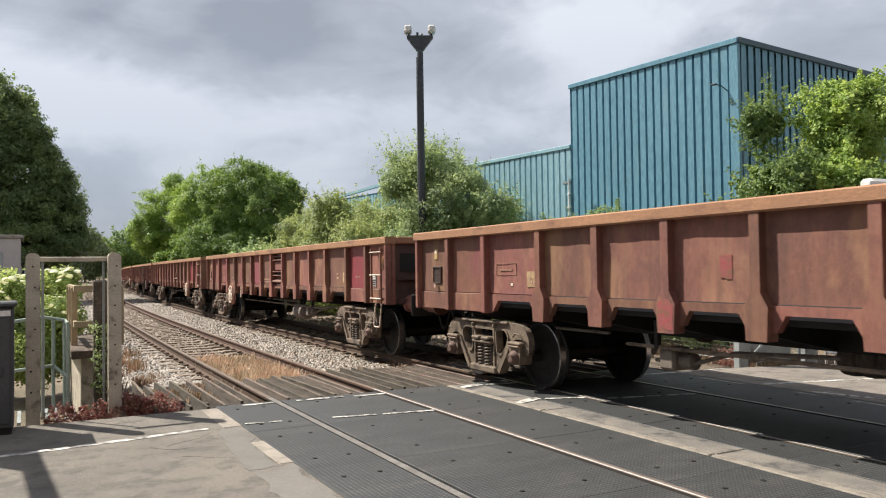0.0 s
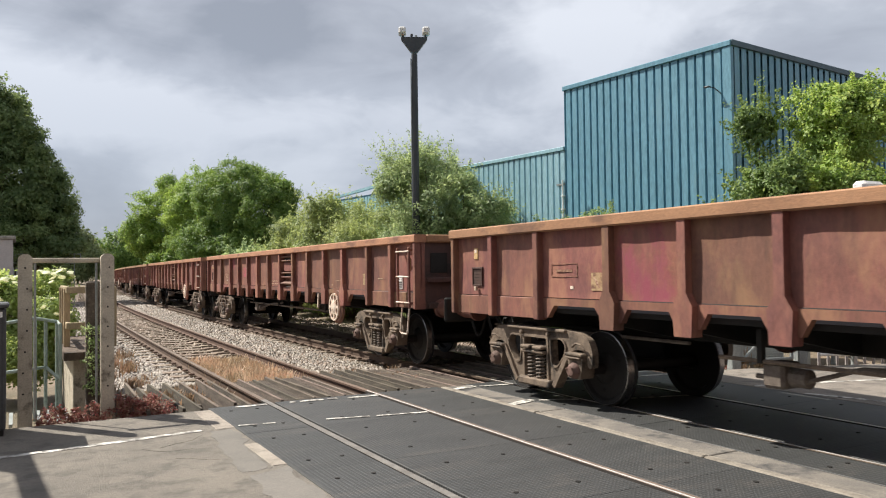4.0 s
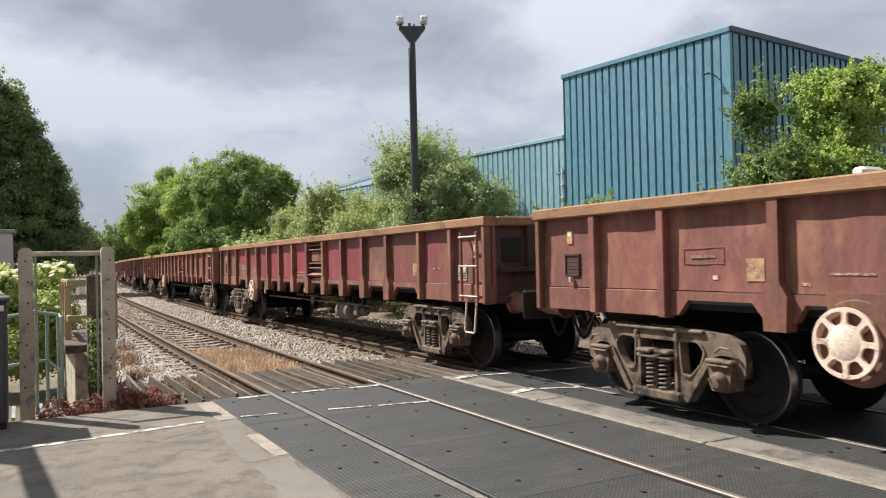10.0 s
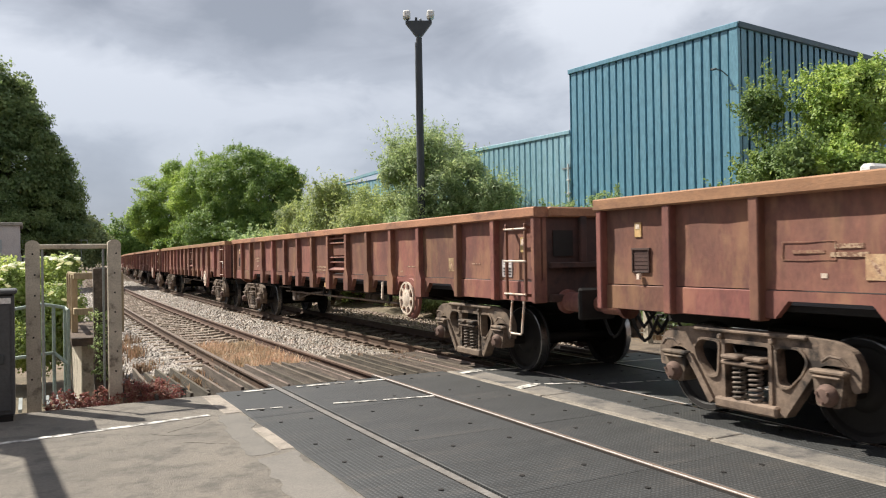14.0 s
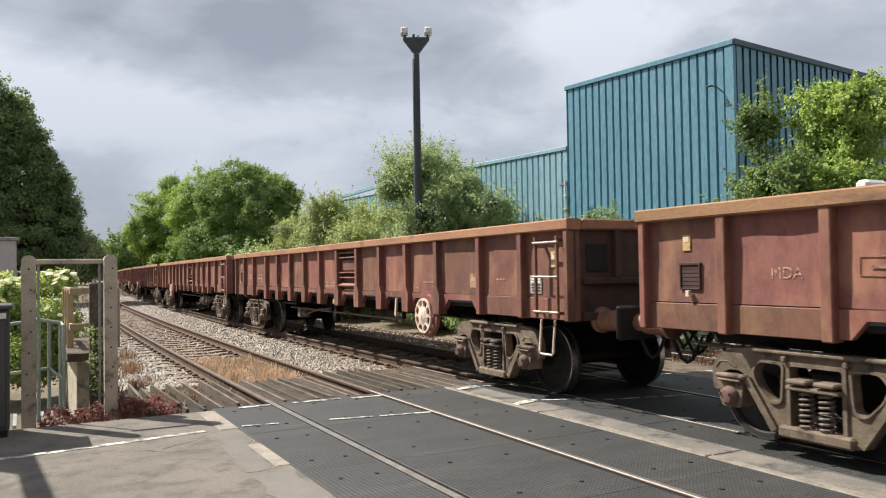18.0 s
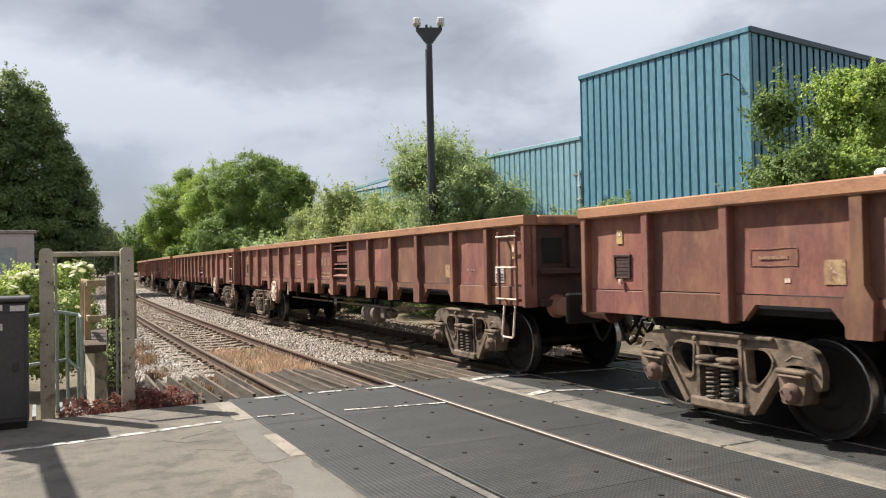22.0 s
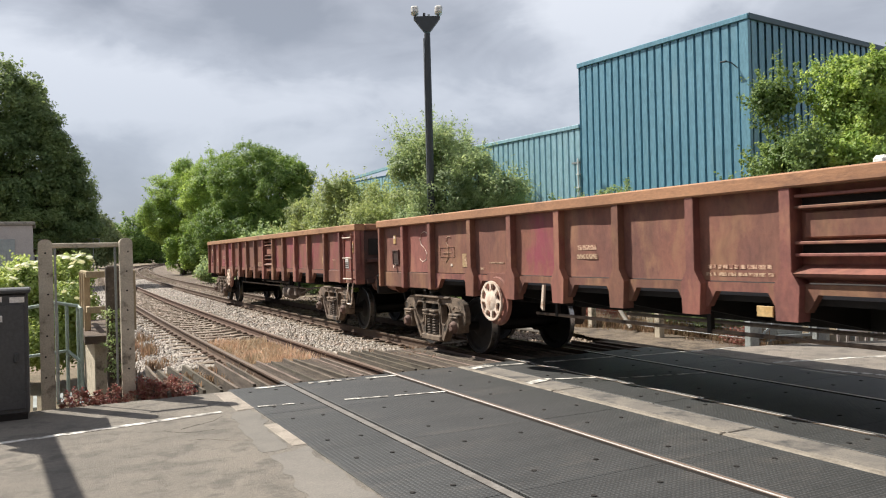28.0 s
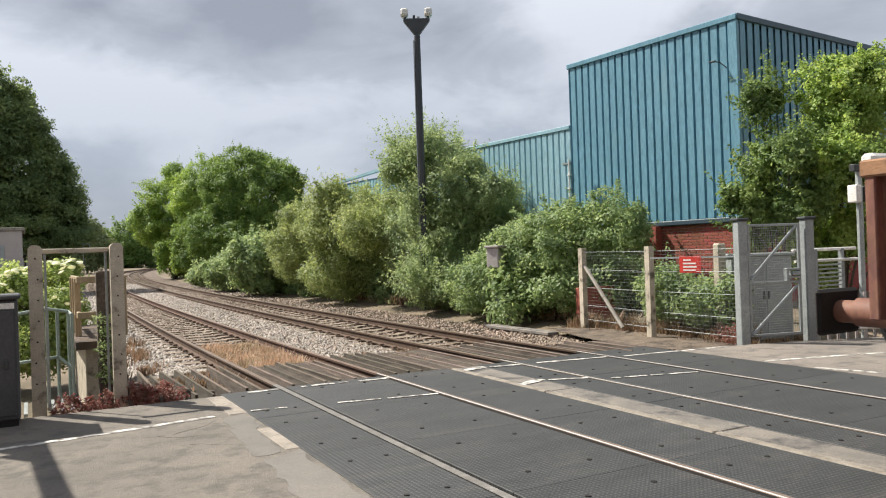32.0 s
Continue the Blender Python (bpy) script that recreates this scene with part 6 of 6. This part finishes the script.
def limbs(base, tips, r, seed):
    """A tapered trunk from base and bent limbs to the tips, each a mesh of its own."""
    rnd = random.Random(seed)
    b, made = Vector(base), []
    for i, tip in enumerate(tips):
        tp = Vector(tip)
        mid = b.lerp(tp, 0.5) + Vector((rnd.uniform(-1, 1), rnd.uniform(-1, 1), 0)) * (tp - b).length * 0.08
        mid.z += (tp.z - b.z) * 0.1
        path = [b, b.lerp(mid, 0.5) + Vector((0, 0, 0.1)), mid, mid.lerp(tp, 0.55), tp]
        made.append(Mesh().tube(path, r * (1.0 if i == 0 else 0.5), 7, r_end=r * 0.12))
    return made


def plant(name, label, category, base, blobs, count, size, mat, seed, trunk=0.1, group="", skirt=False, slim=1.0, shoots=0.10, uneven=0.20, bough=0.5, fill=0.82, reach=1.0):
    """A tree or bush: trunk with limbs, a crown of leaves on boughs, and an inner layer of leaves."""
    p = thing(name, label, category, base, group)
    if skirt:
        blobs = list(blobs) + [(x * 1.06, y * 1.06, 0.30 * z, r * 0.80, 0.40 * z) for x, y, z, r, h in blobs if z < 4]
    inv = Matrix.Translation(-Vector(base))
    tips = [(b[0], b[1], b[2] + b[4] * 0.3) for b in sorted(blobs, key=lambda q: -q[3])[:9]]
    for i, m in enumerate(limbs(base, tips, trunk, seed)):
        part("limb" if i else "trunk", m, BARK, p, "", inv, True)
    part("crown", leaf_mesh("crown", blobs, count, size, mat, seed, 0.35, slim, shoots, uneven, bough, 1.0, reach), mat, p, "", inv)
    part("inner_leaves", leaf_mesh("inner_leaves", blobs, max(200, int(count * 0.4)), size * 1.5, mat, seed + 100, 0.35, slim, 0.0, uneven, bough, fill), None, p, "", inv)
    return p


def spread(blobs, k, lift=0.0):
    """The masses moved outward from the eye by a factor, and grown with it."""
    e = Vector(EYE)
    out = []
    for x, y, z, r, h in blobs:
        q = e + (Vector((x, y, z)) - e) * k
        out.append((q.x, q.y, q.z + lift, r * k, h * k))
    return out


B1 = spread([(11.27, 13.61, 1.79, 0.94, 1.13), (10.61, 14.18, 1.7, 1.14, 1.14), (10.1, 15.02, 1.34, 1.04, 0.98), (11.0, 12.96, 0.94, 0.72, 0.66), (10.27, 13.58, 0.73, 0.97, 0.49), (9.71, 15.91, 0.95, 1.08, 0.67), (11.83, 13.31, 2.21, 0.35, 0.5)], 1.18) + [(11.73, 12.23, 0.7, 0.59, 0.53), (11.82, 11.4, 0.5, 0.56, 0.51), (11.85, 10.7, 0.6, 0.33, 0.54), (11.85, 18.2, 0.75, 0.6, 0.55), (11.5, 18.9, 0.6, 0.6, 0.6)]
plant("bramble_bush", "dense green bramble bush behind a wire fence", "bush", (12.9, 16.6, -0.2), B1, 85000, 0.075, LEAF_ELDER, 21, 0.06, "lineside bushes", True, bough=0.26)
B2 = spread([(10.08, 18.42, 2.72, 1.37, 1.21), (10.75, 17.5, 2.66, 0.89, 0.96), (9.76, 19.71, 4.23, 0.87, 0.79), (10.6, 19.27, 4.27, 0.56, 0.56), (9.82, 18.34, 1.51, 1.2, 1.2), (9.56, 19.83, 2.17, 0.95, 1.27), (9.07, 17.61, 0.81, 1.0, 0.5)], 1.24) + [(10.86, 23.65, 4.52, 0.56, 0.75), (11.88, 23.11, 5.14, 0.7, 0.5), (12.52, 21.65, 4.33, 0.63, 0.54), (13.0, 20.3, 3.49, 0.5, 0.5)]
B2 = [(x, y, z, r * 0.90, h * 0.88) for x, y, z, r, h in B2]
plant("buddleia_bush", "tall grey-green buddleia bush beside a mast", "bush", (12.8, 23.4, -0.2), B2, 105000, 0.09, LEAF_BUSH, 22, 0.08, "lineside bushes", False, 0.6, 0.34, 0.30, bough=0.30, reach=1.8)
B3 = spread([(9.43, 23.3, 2.29, 1.99, 1.63), (9.16, 24.56, 2.8, 1.5, 0.95), (9.69, 22.02, 2.95, 1.21, 0.9), (9.08, 23.49, 1.22, 1.63, 0.99), (8.76, 27.05, 2.02, 1.32, 1.11)], 1.27) + [(10.6, 29.48, 4.04, 0.9, 0.56), (10.4, 33.05, 3.3, 0.86, 0.74), (10.4, 34.21, 2.4, 0.9, 1.0), (10.6, 26.0, 2.6, 1.1, 1.0), (11.2, 30.0, 2.6, 1.3, 1.0)]
B3 += [(11.7, 34.0, 1.6, 1.2, 1.1), (11.6, 37.0, 1.4, 1.2, 1.0), (12.0, 31.0, 1.5, 1.1, 1.1), (12.4, 28.0, 1.5, 1.0, 1.1), (12.6, 25.5, 1.3, 1.0, 1.0), (12.9, 29.0, 2.6, 1.2, 1.0), (13.2, 25.0, 2.4, 1.1, 1.0)]
B3 = [(x, y, z, r * 0.92, h * 0.88) for x, y, z, r, h in B3]
plant("willow_bush", "broad pale green willow bush along the cess", "bush", (12.3, 30.5, -0.2), B3, 110000, 0.105, LEAF_WILLOW, 23, 0.09, "lineside bushes", False, 0.6, 0.16, bough=0.42)
B4 = spread([(9.1, 33.66, 1.54, 1.72, 1.03), (9.16, 40.42, 1.14, 1.45, 0.81), (9.2, 47.19, 0.77, 1.0, 0.47)], 1.2)
plant("low_bush", "low bramble thicket beside the track", "bush", (10.9, 44.0, -0.2), B4, 40000, 0.15, LEAF_ELDER, 24, 0.05, "lineside bushes", True, bough=0.45)
LOW = []
rnd_low = random.Random(77)
for i in range(26):
    q = i / 25
    LOW.append((12.6 - 0.2 * q + rnd_low.uniform(-0.3, 0.3), 15.5 + 28 * q, rnd_low.uniform(0.15, 0.4), rnd_low.uniform(0.35, 0.8), rnd_low.uniform(0.25, 0.55)))
for i in range(70):
    # a bank of growth that rises away from the track
    y, u = 16.0 + 32.0 * rnd_low.random(), rnd_low.random()
    top = 2.2 if y < 24 else 2.7 if y < 34 else 1.6
    r = rnd_low.uniform(0.45, 0.9)
    LOW.append((12.45 + 1.5 * u - 0.5 * (y - 16) / 32 + rnd_low.uniform(-0.2, 0.2), y, 0.2 + top * u, r, r * 0.8))
LOW += [(10.72, 17.05, 0.75, 0.42, 0.42), (11.0, 17.5, 1.0, 0.4, 0.25), (10.75, 16.9, 0.2, 0.55, 0.4), (11.2, 16.6, 0.5, 0.5, 0.5)]
plant("low_bush", "trailing brambles at the foot of the lineside bushes", "bush", (12.6, 24.0, -0.1), LOW, 85000, 0.09, LEAF_ELDER, 44, 0.02, "lineside bushes", shoots=0.25, uneven=0.3, bough=0.30)
T1 = [(x + 0.3, y, z, r * 0.95, h * 0.95) for x, y, z, r, h in spread([(11.26, 73.24, 5.97, 3.03, 3.79), (9.8, 74.02, 5.01, 2.02, 2.28), (14.01, 67.25, 6.54, 3.82, 3.82), (11.59, 73.04, 9.75, 1.11, 0.91), (9.8, 69.51, 2.17, 0.67, 1.91), (10.28, 64.73, 2.1, 0.54, 1.79), (12.2, 71.0, 2.4, 2.0, 2.6), (13.5, 66.0, 3.0, 2.4, 3.0)], 1.3)]
plant("sycamore_tree", "leafy sycamore with ivy-clad trunks beside the curve", "tree", (14.6, 93.0, -0.2), T1, 125000, 0.165, LEAF_SYCAMORE, 25, 0.28, "line-side trees", shoots=0.05, uneven=0.15, bough=0.62)
T1B = spread([(15.56, 61.9, 7.05, 3.58, 3.36), (16.56, 59.11, 5.52, 2.6, 3.47), (14.67, 62.39, 3.5, 4.48, 2.69), (17.37, 58.67, 7.22, 1.65, 1.95), (14.28, 64.87, 1.97, 3.7, 1.85)], 1.3)
plant("sycamore_tree", "round-headed sycamore with dense green crown", "tree", (20.0, 81.0, -0.2), T1B, 140000, 0.155, LEAF_TREE, 26, 0.3, "line-side trees", shoots=0.06, uneven=0.13, bough=0.52)
T2 = [(-1.9, 62.6, 12.6, 2.2, 3.0), (-0.6, 61.7, 10.6, 1.5, 2.2), (0.7, 61.1, 8.0, 1.6, 1.7), (-1.2, 62.3, 7.6, 3.6, 4.4), (-0.8, 62.0, 4.6, 3.7, 2.2), (1.9, 60.7, 6.7, 1.1, 0.9), (2.4, 60.7, 5.2, 1.0, 1.2), (-6.0, 63.5, 9.0, 4.5, 5.5), (-0.4, 61.0, 12.0, 0.9, 0.8), (0.9, 60.9, 9.9, 0.7, 0.7), (1.4, 60.6, 3.4, 1.3, 1.0)]
T2 += [(1.9, 60.6, 8.0, 0.9, 0.9), (2.3, 60.6, 3.6, 1.3, 1.2), (1.2, 60.9, 6.0, 1.6, 1.6)]
T2 = [(x + 0.40, y, z, r, h) for x, y, z, r, h in T2]
plant("lime_tree", "tall dark green tree standing against the light", "tree", (-1.0, 62.3, -0.2), T2, 150000, 0.16, LEAF_DARK, 27, 0.35, "line-side trees", shoots=0.05, uneven=0.36, bough=0.58)
FAR_L = [(8.0, 185.0, 11.0, 3.2, 3.2), (11.5, 185.0, 8.8, 3.0, 3.0), (13.6, 184.0, 6.5, 2.3, 2.8), (14.9, 183.0, 4.0, 1.8, 2.4), (9.0, 185.0, 4.0, 6.0, 4.0), (3.0, 186.0, 8.0, 5.0, 6.0)]
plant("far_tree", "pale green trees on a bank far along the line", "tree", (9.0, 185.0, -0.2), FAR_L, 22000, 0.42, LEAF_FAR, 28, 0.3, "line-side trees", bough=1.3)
FAR_R = [(25.0, 240.0, 7.2, 4.8, 6.4), (29.5, 238.0, 5.8, 4.8, 5.6), (23.0, 241.0, 3.5, 6.4, 4.0), (33.0, 236.0, 4.0, 5.0, 4.5), (19.0, 243.0, 9.0, 3.0, 3.2)]
FAR_R = spread(FAR_R, 1.33)
plant("far_tree", "dark green trees closing the curve in the distance", "tree", (34.6, 319.0, -0.2), FAR_R, 22000, 0.7, LEAF_TREE, 38, 0.3, "line-side trees", bough=2.2)
FAR_B = [(70.0, 300.0, 7.0, 14.0, 7.0), (50.0, 320.0, 6.0, 12.0, 6.5), (30.0, 335.0, 5.5, 12.0, 6.5), (8.0, 340.0, 6.0, 12.0, 6.5), (-14.0, 330.0, 6.5, 12.0, 7.0), (-36.0, 320.0, 7.0, 13.0, 7.0)]
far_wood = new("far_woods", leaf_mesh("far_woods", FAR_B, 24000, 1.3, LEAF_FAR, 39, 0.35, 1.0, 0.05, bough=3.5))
tagged(far_wood, "dim line of woods on the horizon", "woods", "", "stuff")
RT = [(14.19, 11.7, 4.62, 0.55, 0.68), (15.15, 10.63, 4.6, 0.77, 1.01), (15.83, 10.26, 4.69, 0.6, 1.07), (13.84, 10.76, 3.39, 0.92, 0.69), (13.66, 11.4, 2.85, 0.36, 0.6), (14.65, 10.34, 3.13, 0.92, 0.92), (13.12, 11.7, 2.45, 0.30, 0.24), (13.81, 10.79, 2.35, 0.92, 0.58), (14.88, 9.65, 2.83, 0.45, 1.12), (15.28, 10.56, 5.15, 0.42, 0.42), (14.01, 11.81, 1.92, 0.49, 0.61), (14.87, 11.36, 1.77, 0.61, 0.61), (15.28, 10.57, 1.85, 0.6, 0.72), (15.91, 10.24, 1.71, 0.48, 0.72), (15.18, 11.2, 1.14, 0.74, 0.6)]
RT = [(x, y, z, r * (0.90 if x > 14.5 else 0.80), h * (0.90 if x > 14.5 else 0.84)) for x, y, z, r, h in RT] + [(12.95, 11.5, 2.72, 0.30, 0.14), (13.2, 11.3, 2.45, 0.34, 0.2)]
RT_LOW = [q for q in RT if q[0] < 14.5]
RT = [q for q in RT if q[0] >= 14.5]
plant("ash_tree", "young bright green ash tree before the shaded wall", "tree", (15.2, 10.7, -0.2), RT, 46000, 0.075, LEAF_LIME, 29, 0.07, "line-side trees", shoots=0.30, uneven=0.42, bough=0.19, fill=0.65, reach=1.0)
plant("sycamore_sapling", "thin dark green sapling at the corner of the blue building", "tree", (13.9, 11.2, -0.2), RT_LOW, 19000, 0.075, LEAF_ASH, 31, 0.045, "line-side trees", shoots=0.36, uneven=0.5, bough=0.14, fill=0.6, reach=2.0)
HOG = [(-0.23, 14.84, 1.08, 0.38, 0.56), (0.33, 15.11, 1.32, 0.49, 0.44), (0.47, 14.47, 0.86, 0.42, 0.47), (-0.1, 15.9, 1.43, 0.4, 0.25), (0.66, 15.5, 1.6, 0.2, 0.2), (-0.8, 15.3, 1.1, 0.6, 0.6), (0.1, 14.6, 0.4, 0.7, 0.5)]
hog = plant("elder_bush", "flowering elder bush with flat cream flower heads", "bush", (0.1, 15.0, -0.3), HOG, 30000, 0.055, LEAF_HOG, 30, 0.03, shoots=0.06, bough=0.16)


# flat flower heads over the elder
def flower_heads():
    rng = np.random.default_rng(4)
    for i in range(80):
        b = HOG[int(rng.integers(0, 6))]
        a, r = rng.uniform(0, 6.28), rng.uniform(0.1, 0.95)
        x, y = b[0] + b[3] * r * math.cos(a), b[1] + b[3] * r * math.sin(a) - 0.12
        z = b[2] + b[4] * math.sqrt(max(0.05, 1 - r * r)) * 1.02
        m = Mesh().lathe([(-0.012, 0.01), (-0.004, 0.040), (0.010, 0.048 + 0.01 * (i % 3)), (0.020, 0.028)], 9, "z")
        tilt = Matrix.Rotation(rng.uniform(-0.5, 0.5), 4, "X") @ Matrix.Rotation(rng.uniform(-0.5, 0.5), 4, "Y")
        part("flower_head", m, FLOWER, hog, "", Matrix.Translation((x - 0.1, y - 15.0, z + 0.3)) @ tilt)


flower_heads()


def tufts(name, boxes, count, height, mat, seed, label, category, lean=0.5, width=0.010):
    """Upright blades of grass or weed stems, scattered over patches (x0, x1, y0, y1, z)."""
    rng = np.random.default_rng(seed)
    bx = np.array(boxes, float)
    area = (bx[:, 1] - bx[:, 0]) * (bx[:, 3] - bx[:, 2])
    clump = max(8, count // 28)
    wc = rng.choice(len(bx), clump, p=area / area.sum())
    c = bx[wc]
    cx = c[:, 0] + (c[:, 1] - c[:, 0]) * rng.random(clump)
    cy = c[:, 2] + (c[:, 3] - c[:, 2]) * rng.random(clump)
    tall = rng.uniform(0.45, 1.15, clump)
    k = rng.integers(0, clump, count)
    px, py = cx[k] + rng.normal(size=count) * 0.07, cy[k] + rng.normal(size=count) * 0.07
    base = np.stack([px, py, c[k, 4]], -1)
    a = rng.uniform(0, 6.283, count)
    h = height * tall[k] * rng.uniform(0.6, 1.2, count)
    tip = base + np.stack([np.cos(a) * h * lean * rng.random(count), np.sin(a) * h * lean * rng.random(count), h], -1)
    side = np.stack([-np.sin(a), np.cos(a), 0 * a], -1) * width
    mid = (base + tip) / 2 + np.stack([0 * a, 0 * a, h * 0.08], -1)
    v = np.stack([base - side, base + side, mid + side * 0.9, tip, mid - side * 0.9], 1).reshape(-1, 3)
    me = bpy.data.meshes.new(name)
    n = np.arange(count) * 5
    tri = np.stack([n, n + 1, n + 2, n, n + 2, n + 4, n + 4, n + 2, n + 3], 1).reshape(-1)
    me.vertices.add(len(v))
    me.vertices.foreach_set("co", v.astype(np.float32).ravel())
    me.loops.add(len(tri))
    me.loops.foreach_set("vertex_index", tri.astype(np.int32))
    me.polygons.add(len(tri) // 3)
    me.polygons.foreach_set("loop_start", np.arange(0, len(tri), 3, dtype=np.int32))
    me.materials.append(mat)
    me.update(calc_edges=True)
    return tagged(new(name, me), label, category, "", "stuff")


def stones(name, strips, count, mat, seed, label, size=(0.016, 0.042)):
    """Loose stones in strips (offset from the far track's middle from, to; along the line from, to)."""
    rng = np.random.default_rng(seed)
    st = np.array(strips, float)
    w = (st[:, 1] - st[:, 0]) * np.sqrt(st[:, 3] - st[:, 2])
    k = rng.choice(len(st), count, p=w / w.sum())
    s = st[k]
    off = s[:, 0] + (s[:, 1] - s[:, 0]) * rng.random(count)
    al = s[:, 2] + (s[:, 3] - s[:, 2]) * rng.random(count) ** 2.2
    a = np.maximum(al - BEND, 0) / RADIUS
    x = FAR_X + RADIUS * (1 - np.cos(a)) + off * np.cos(a)
    y = np.where(al > BEND, BEND + RADIUS * np.sin(a), al) - off * np.sin(a)
    z = np.interp(off, [-6.4, -5.6, -4.9, -4.4, -2.8, -2.2, -1.4, -0.8, 0.8, 1.4, 2.9, 3.9], [-0.5, -0.26, -0.20, -0.222, -0.222, -0.18, -0.18, -0.222, -0.222, -0.20, -0.25, -0.30]) + s[:, 4]
    r = rng.uniform(size[0], size[1], count) * (1 + al / 90)
    u = np.array([(1, 0, 0), (-1, 0, 0), (0, 1, 0), (0, -1, 0), (0, 0, 1), (0, 0, -1)], float)
    q = u[None] * r[:, None, None] * rng.uniform(0.6, 1.25, size=(count, 6, 1)) + rng.normal(size=(count, 6, 3)) * (r * 0.25)[:, None, None]
    q[..., 2] *= 0.75
    v = (q + np.stack([x, y, z + r * 0.3], -1)[:, None]).reshape(-1, 3)
    f = np.array([(0, 2, 4), (2, 1, 4), (1, 3, 4), (3, 0, 4), (2, 0, 5), (1, 2, 5), (3, 1, 5), (0, 3, 5)])
    tri = (np.arange(count)[:, None, None] * 6 + f[None]).reshape(-1)
    me = bpy.data.meshes.new(name)
    me.vertices.add(len(v))
    me.vertices.foreach_set("co", v.astype(np.float32).ravel())
    me.loops.add(len(tri))
    me.loops.foreach_set("vertex_index", tri.astype(np.int32))
    me.polygons.add(len(tri) // 3)
    me.polygons.foreach_set("loop_start", np.arange(0, len(tri), 3, dtype=np.int32))
    me.materials.append(mat)
    me.update(calc_edges=True)
    return tagged(new(name, me), label, "ballast", "", "stuff")


stones("pale_ballast", [(-2.65, -0.95, 13.0, 75, 0.0), (-6.0, -4.45, 13.6, 60, 0.0)], 38000, PALE_STONE, 51, "pale grey loose ballast stones beside the tracks")
stones("brown_ballast", [(-4.2, -2.95, 12.8, 60, 0.0), (-0.65, 0.65, 12.8, 60, 0.0), (0.9, 3.6, 12.7, 60, 0.0), (-2.7, -0.9, 13, 60, 0.0)], 32000, BROWN_STONE, 52, "brown dusty ballast stones between the rails")
tufts("dry_grass", [(3.05, 4.25, 12.5, 17.0, -0.18)], 5200, 0.16, STRAW, 61, "straw-coloured dry grass between the rails", "grass", 0.9)
tufts("dry_grass", [(11.6, 12.3, 15.0, 30.0, -0.1), (11.2, 12.4, 10.4, 15.0, -0.15)], 6000, 0.34, DRYWEED, 62, "dry brown weeds at the foot of the bushes", "grass", 0.7)
tufts("grass", [(10.9, 12.8, 9.9, 15.0, -0.2)], 2600, 0.15, DRYWEED, 63, "dry weeds behind the wire fence", "grass", 0.6)
tufts("grass", [(11.6, 12.3, 18.0, 45.0, -0.12)], 3000, 0.26, LEAF_BUSH, 65, "low weeds along the far cess", "grass", 0.8)
tufts("grass", [(0.9, 2.2, 12.6, 20.0, -0.24)], 1200, 0.22, DRYWEED, 64, "dry weeds in the near ballast", "grass", 0.8)


tufts("dry_grass", [(1.3, 2.8, 11.3, 13.2, -0.16), (4.4, 6.3, 11.4, 13.2, -0.16)], 1800, 0.13, DRYWEED, 66, "dead stems among the timber rails", "grass", 1.2)


def weeds(name, blobs, count, mat, seed, label):
    ob = new(name, leaf_mesh(name, blobs, count, 0.032, mat, seed, 0.6, 0.9, 0.35, 0.3, 0.06))
    return tagged(ob, label, "weeds", "", "stuff")


weeds("red_weeds", [(1.17 + 0.13 * k, 10.30 + 0.05 * (k % 3), 0.02, 0.14, 0.13 - 0.02 * (k % 2)) for k in range(4)], 3600, REDWEED, 71, "dark red weeds at the edge of the asphalt")
weeds("red_weeds", [(0.25 + 0.14 * k, 10.14 + 0.05 * (k % 2), 0.01, 0.12, 0.11 - 0.02 * (k % 2)) for k in range(5)], 2600, REDWEED, 72, "brownish red weeds round the concrete posts")
weeds("red_weeds", [(11.9 - 0.05 * k, 18.5 - 0.75 * k, 0.0, 0.35, 0.2) for k in range(6)], 2600, DRYWEED, 73, "rusty red weeds along the cess")
weeds("red_weeds", [(11.0 + 0.12 * k, 9.85 + 0.2 * k, 0.0, 0.2, 0.2) for k in range(3)], 1400, REDWEED, 74, "reddish weeds by the gate post")
weeds("climbing_weed", [(0.83, 10.72, 0.3 + 0.22 * k, 0.09, 0.16) for k in range(4)], 1100, LEAF_ELDER, 75, "green climbing weed on the timber post")


# ---- what moves ----
def motions():
    times = [0.5 * i for i in range(65)]
    for k, w in enumerate(TRAIN):
        walk(w, [(t, on_line(tail_at(t) - k * PITCH - BODY / 2)) for t in times])
    # wheels: keyed every fifteenth of a second, under a quarter turn each time
    span = tail_at(0.0)
    turns = [(i / 15, (span - tail_at(i / 15)) / WHEEL_R) for i in range(481)]
    for w in TRAIN:
        for bogie in w.children:
            for ws in bogie.children:
                if ws.name.startswith("wheelset"):
                    y = ws.location.y
                    walk(ws, [(t, Matrix.Translation((0, y, WHEEL_R)) @ Matrix.Rotation(a, 4, "X")) for t, a in turns])


motions()
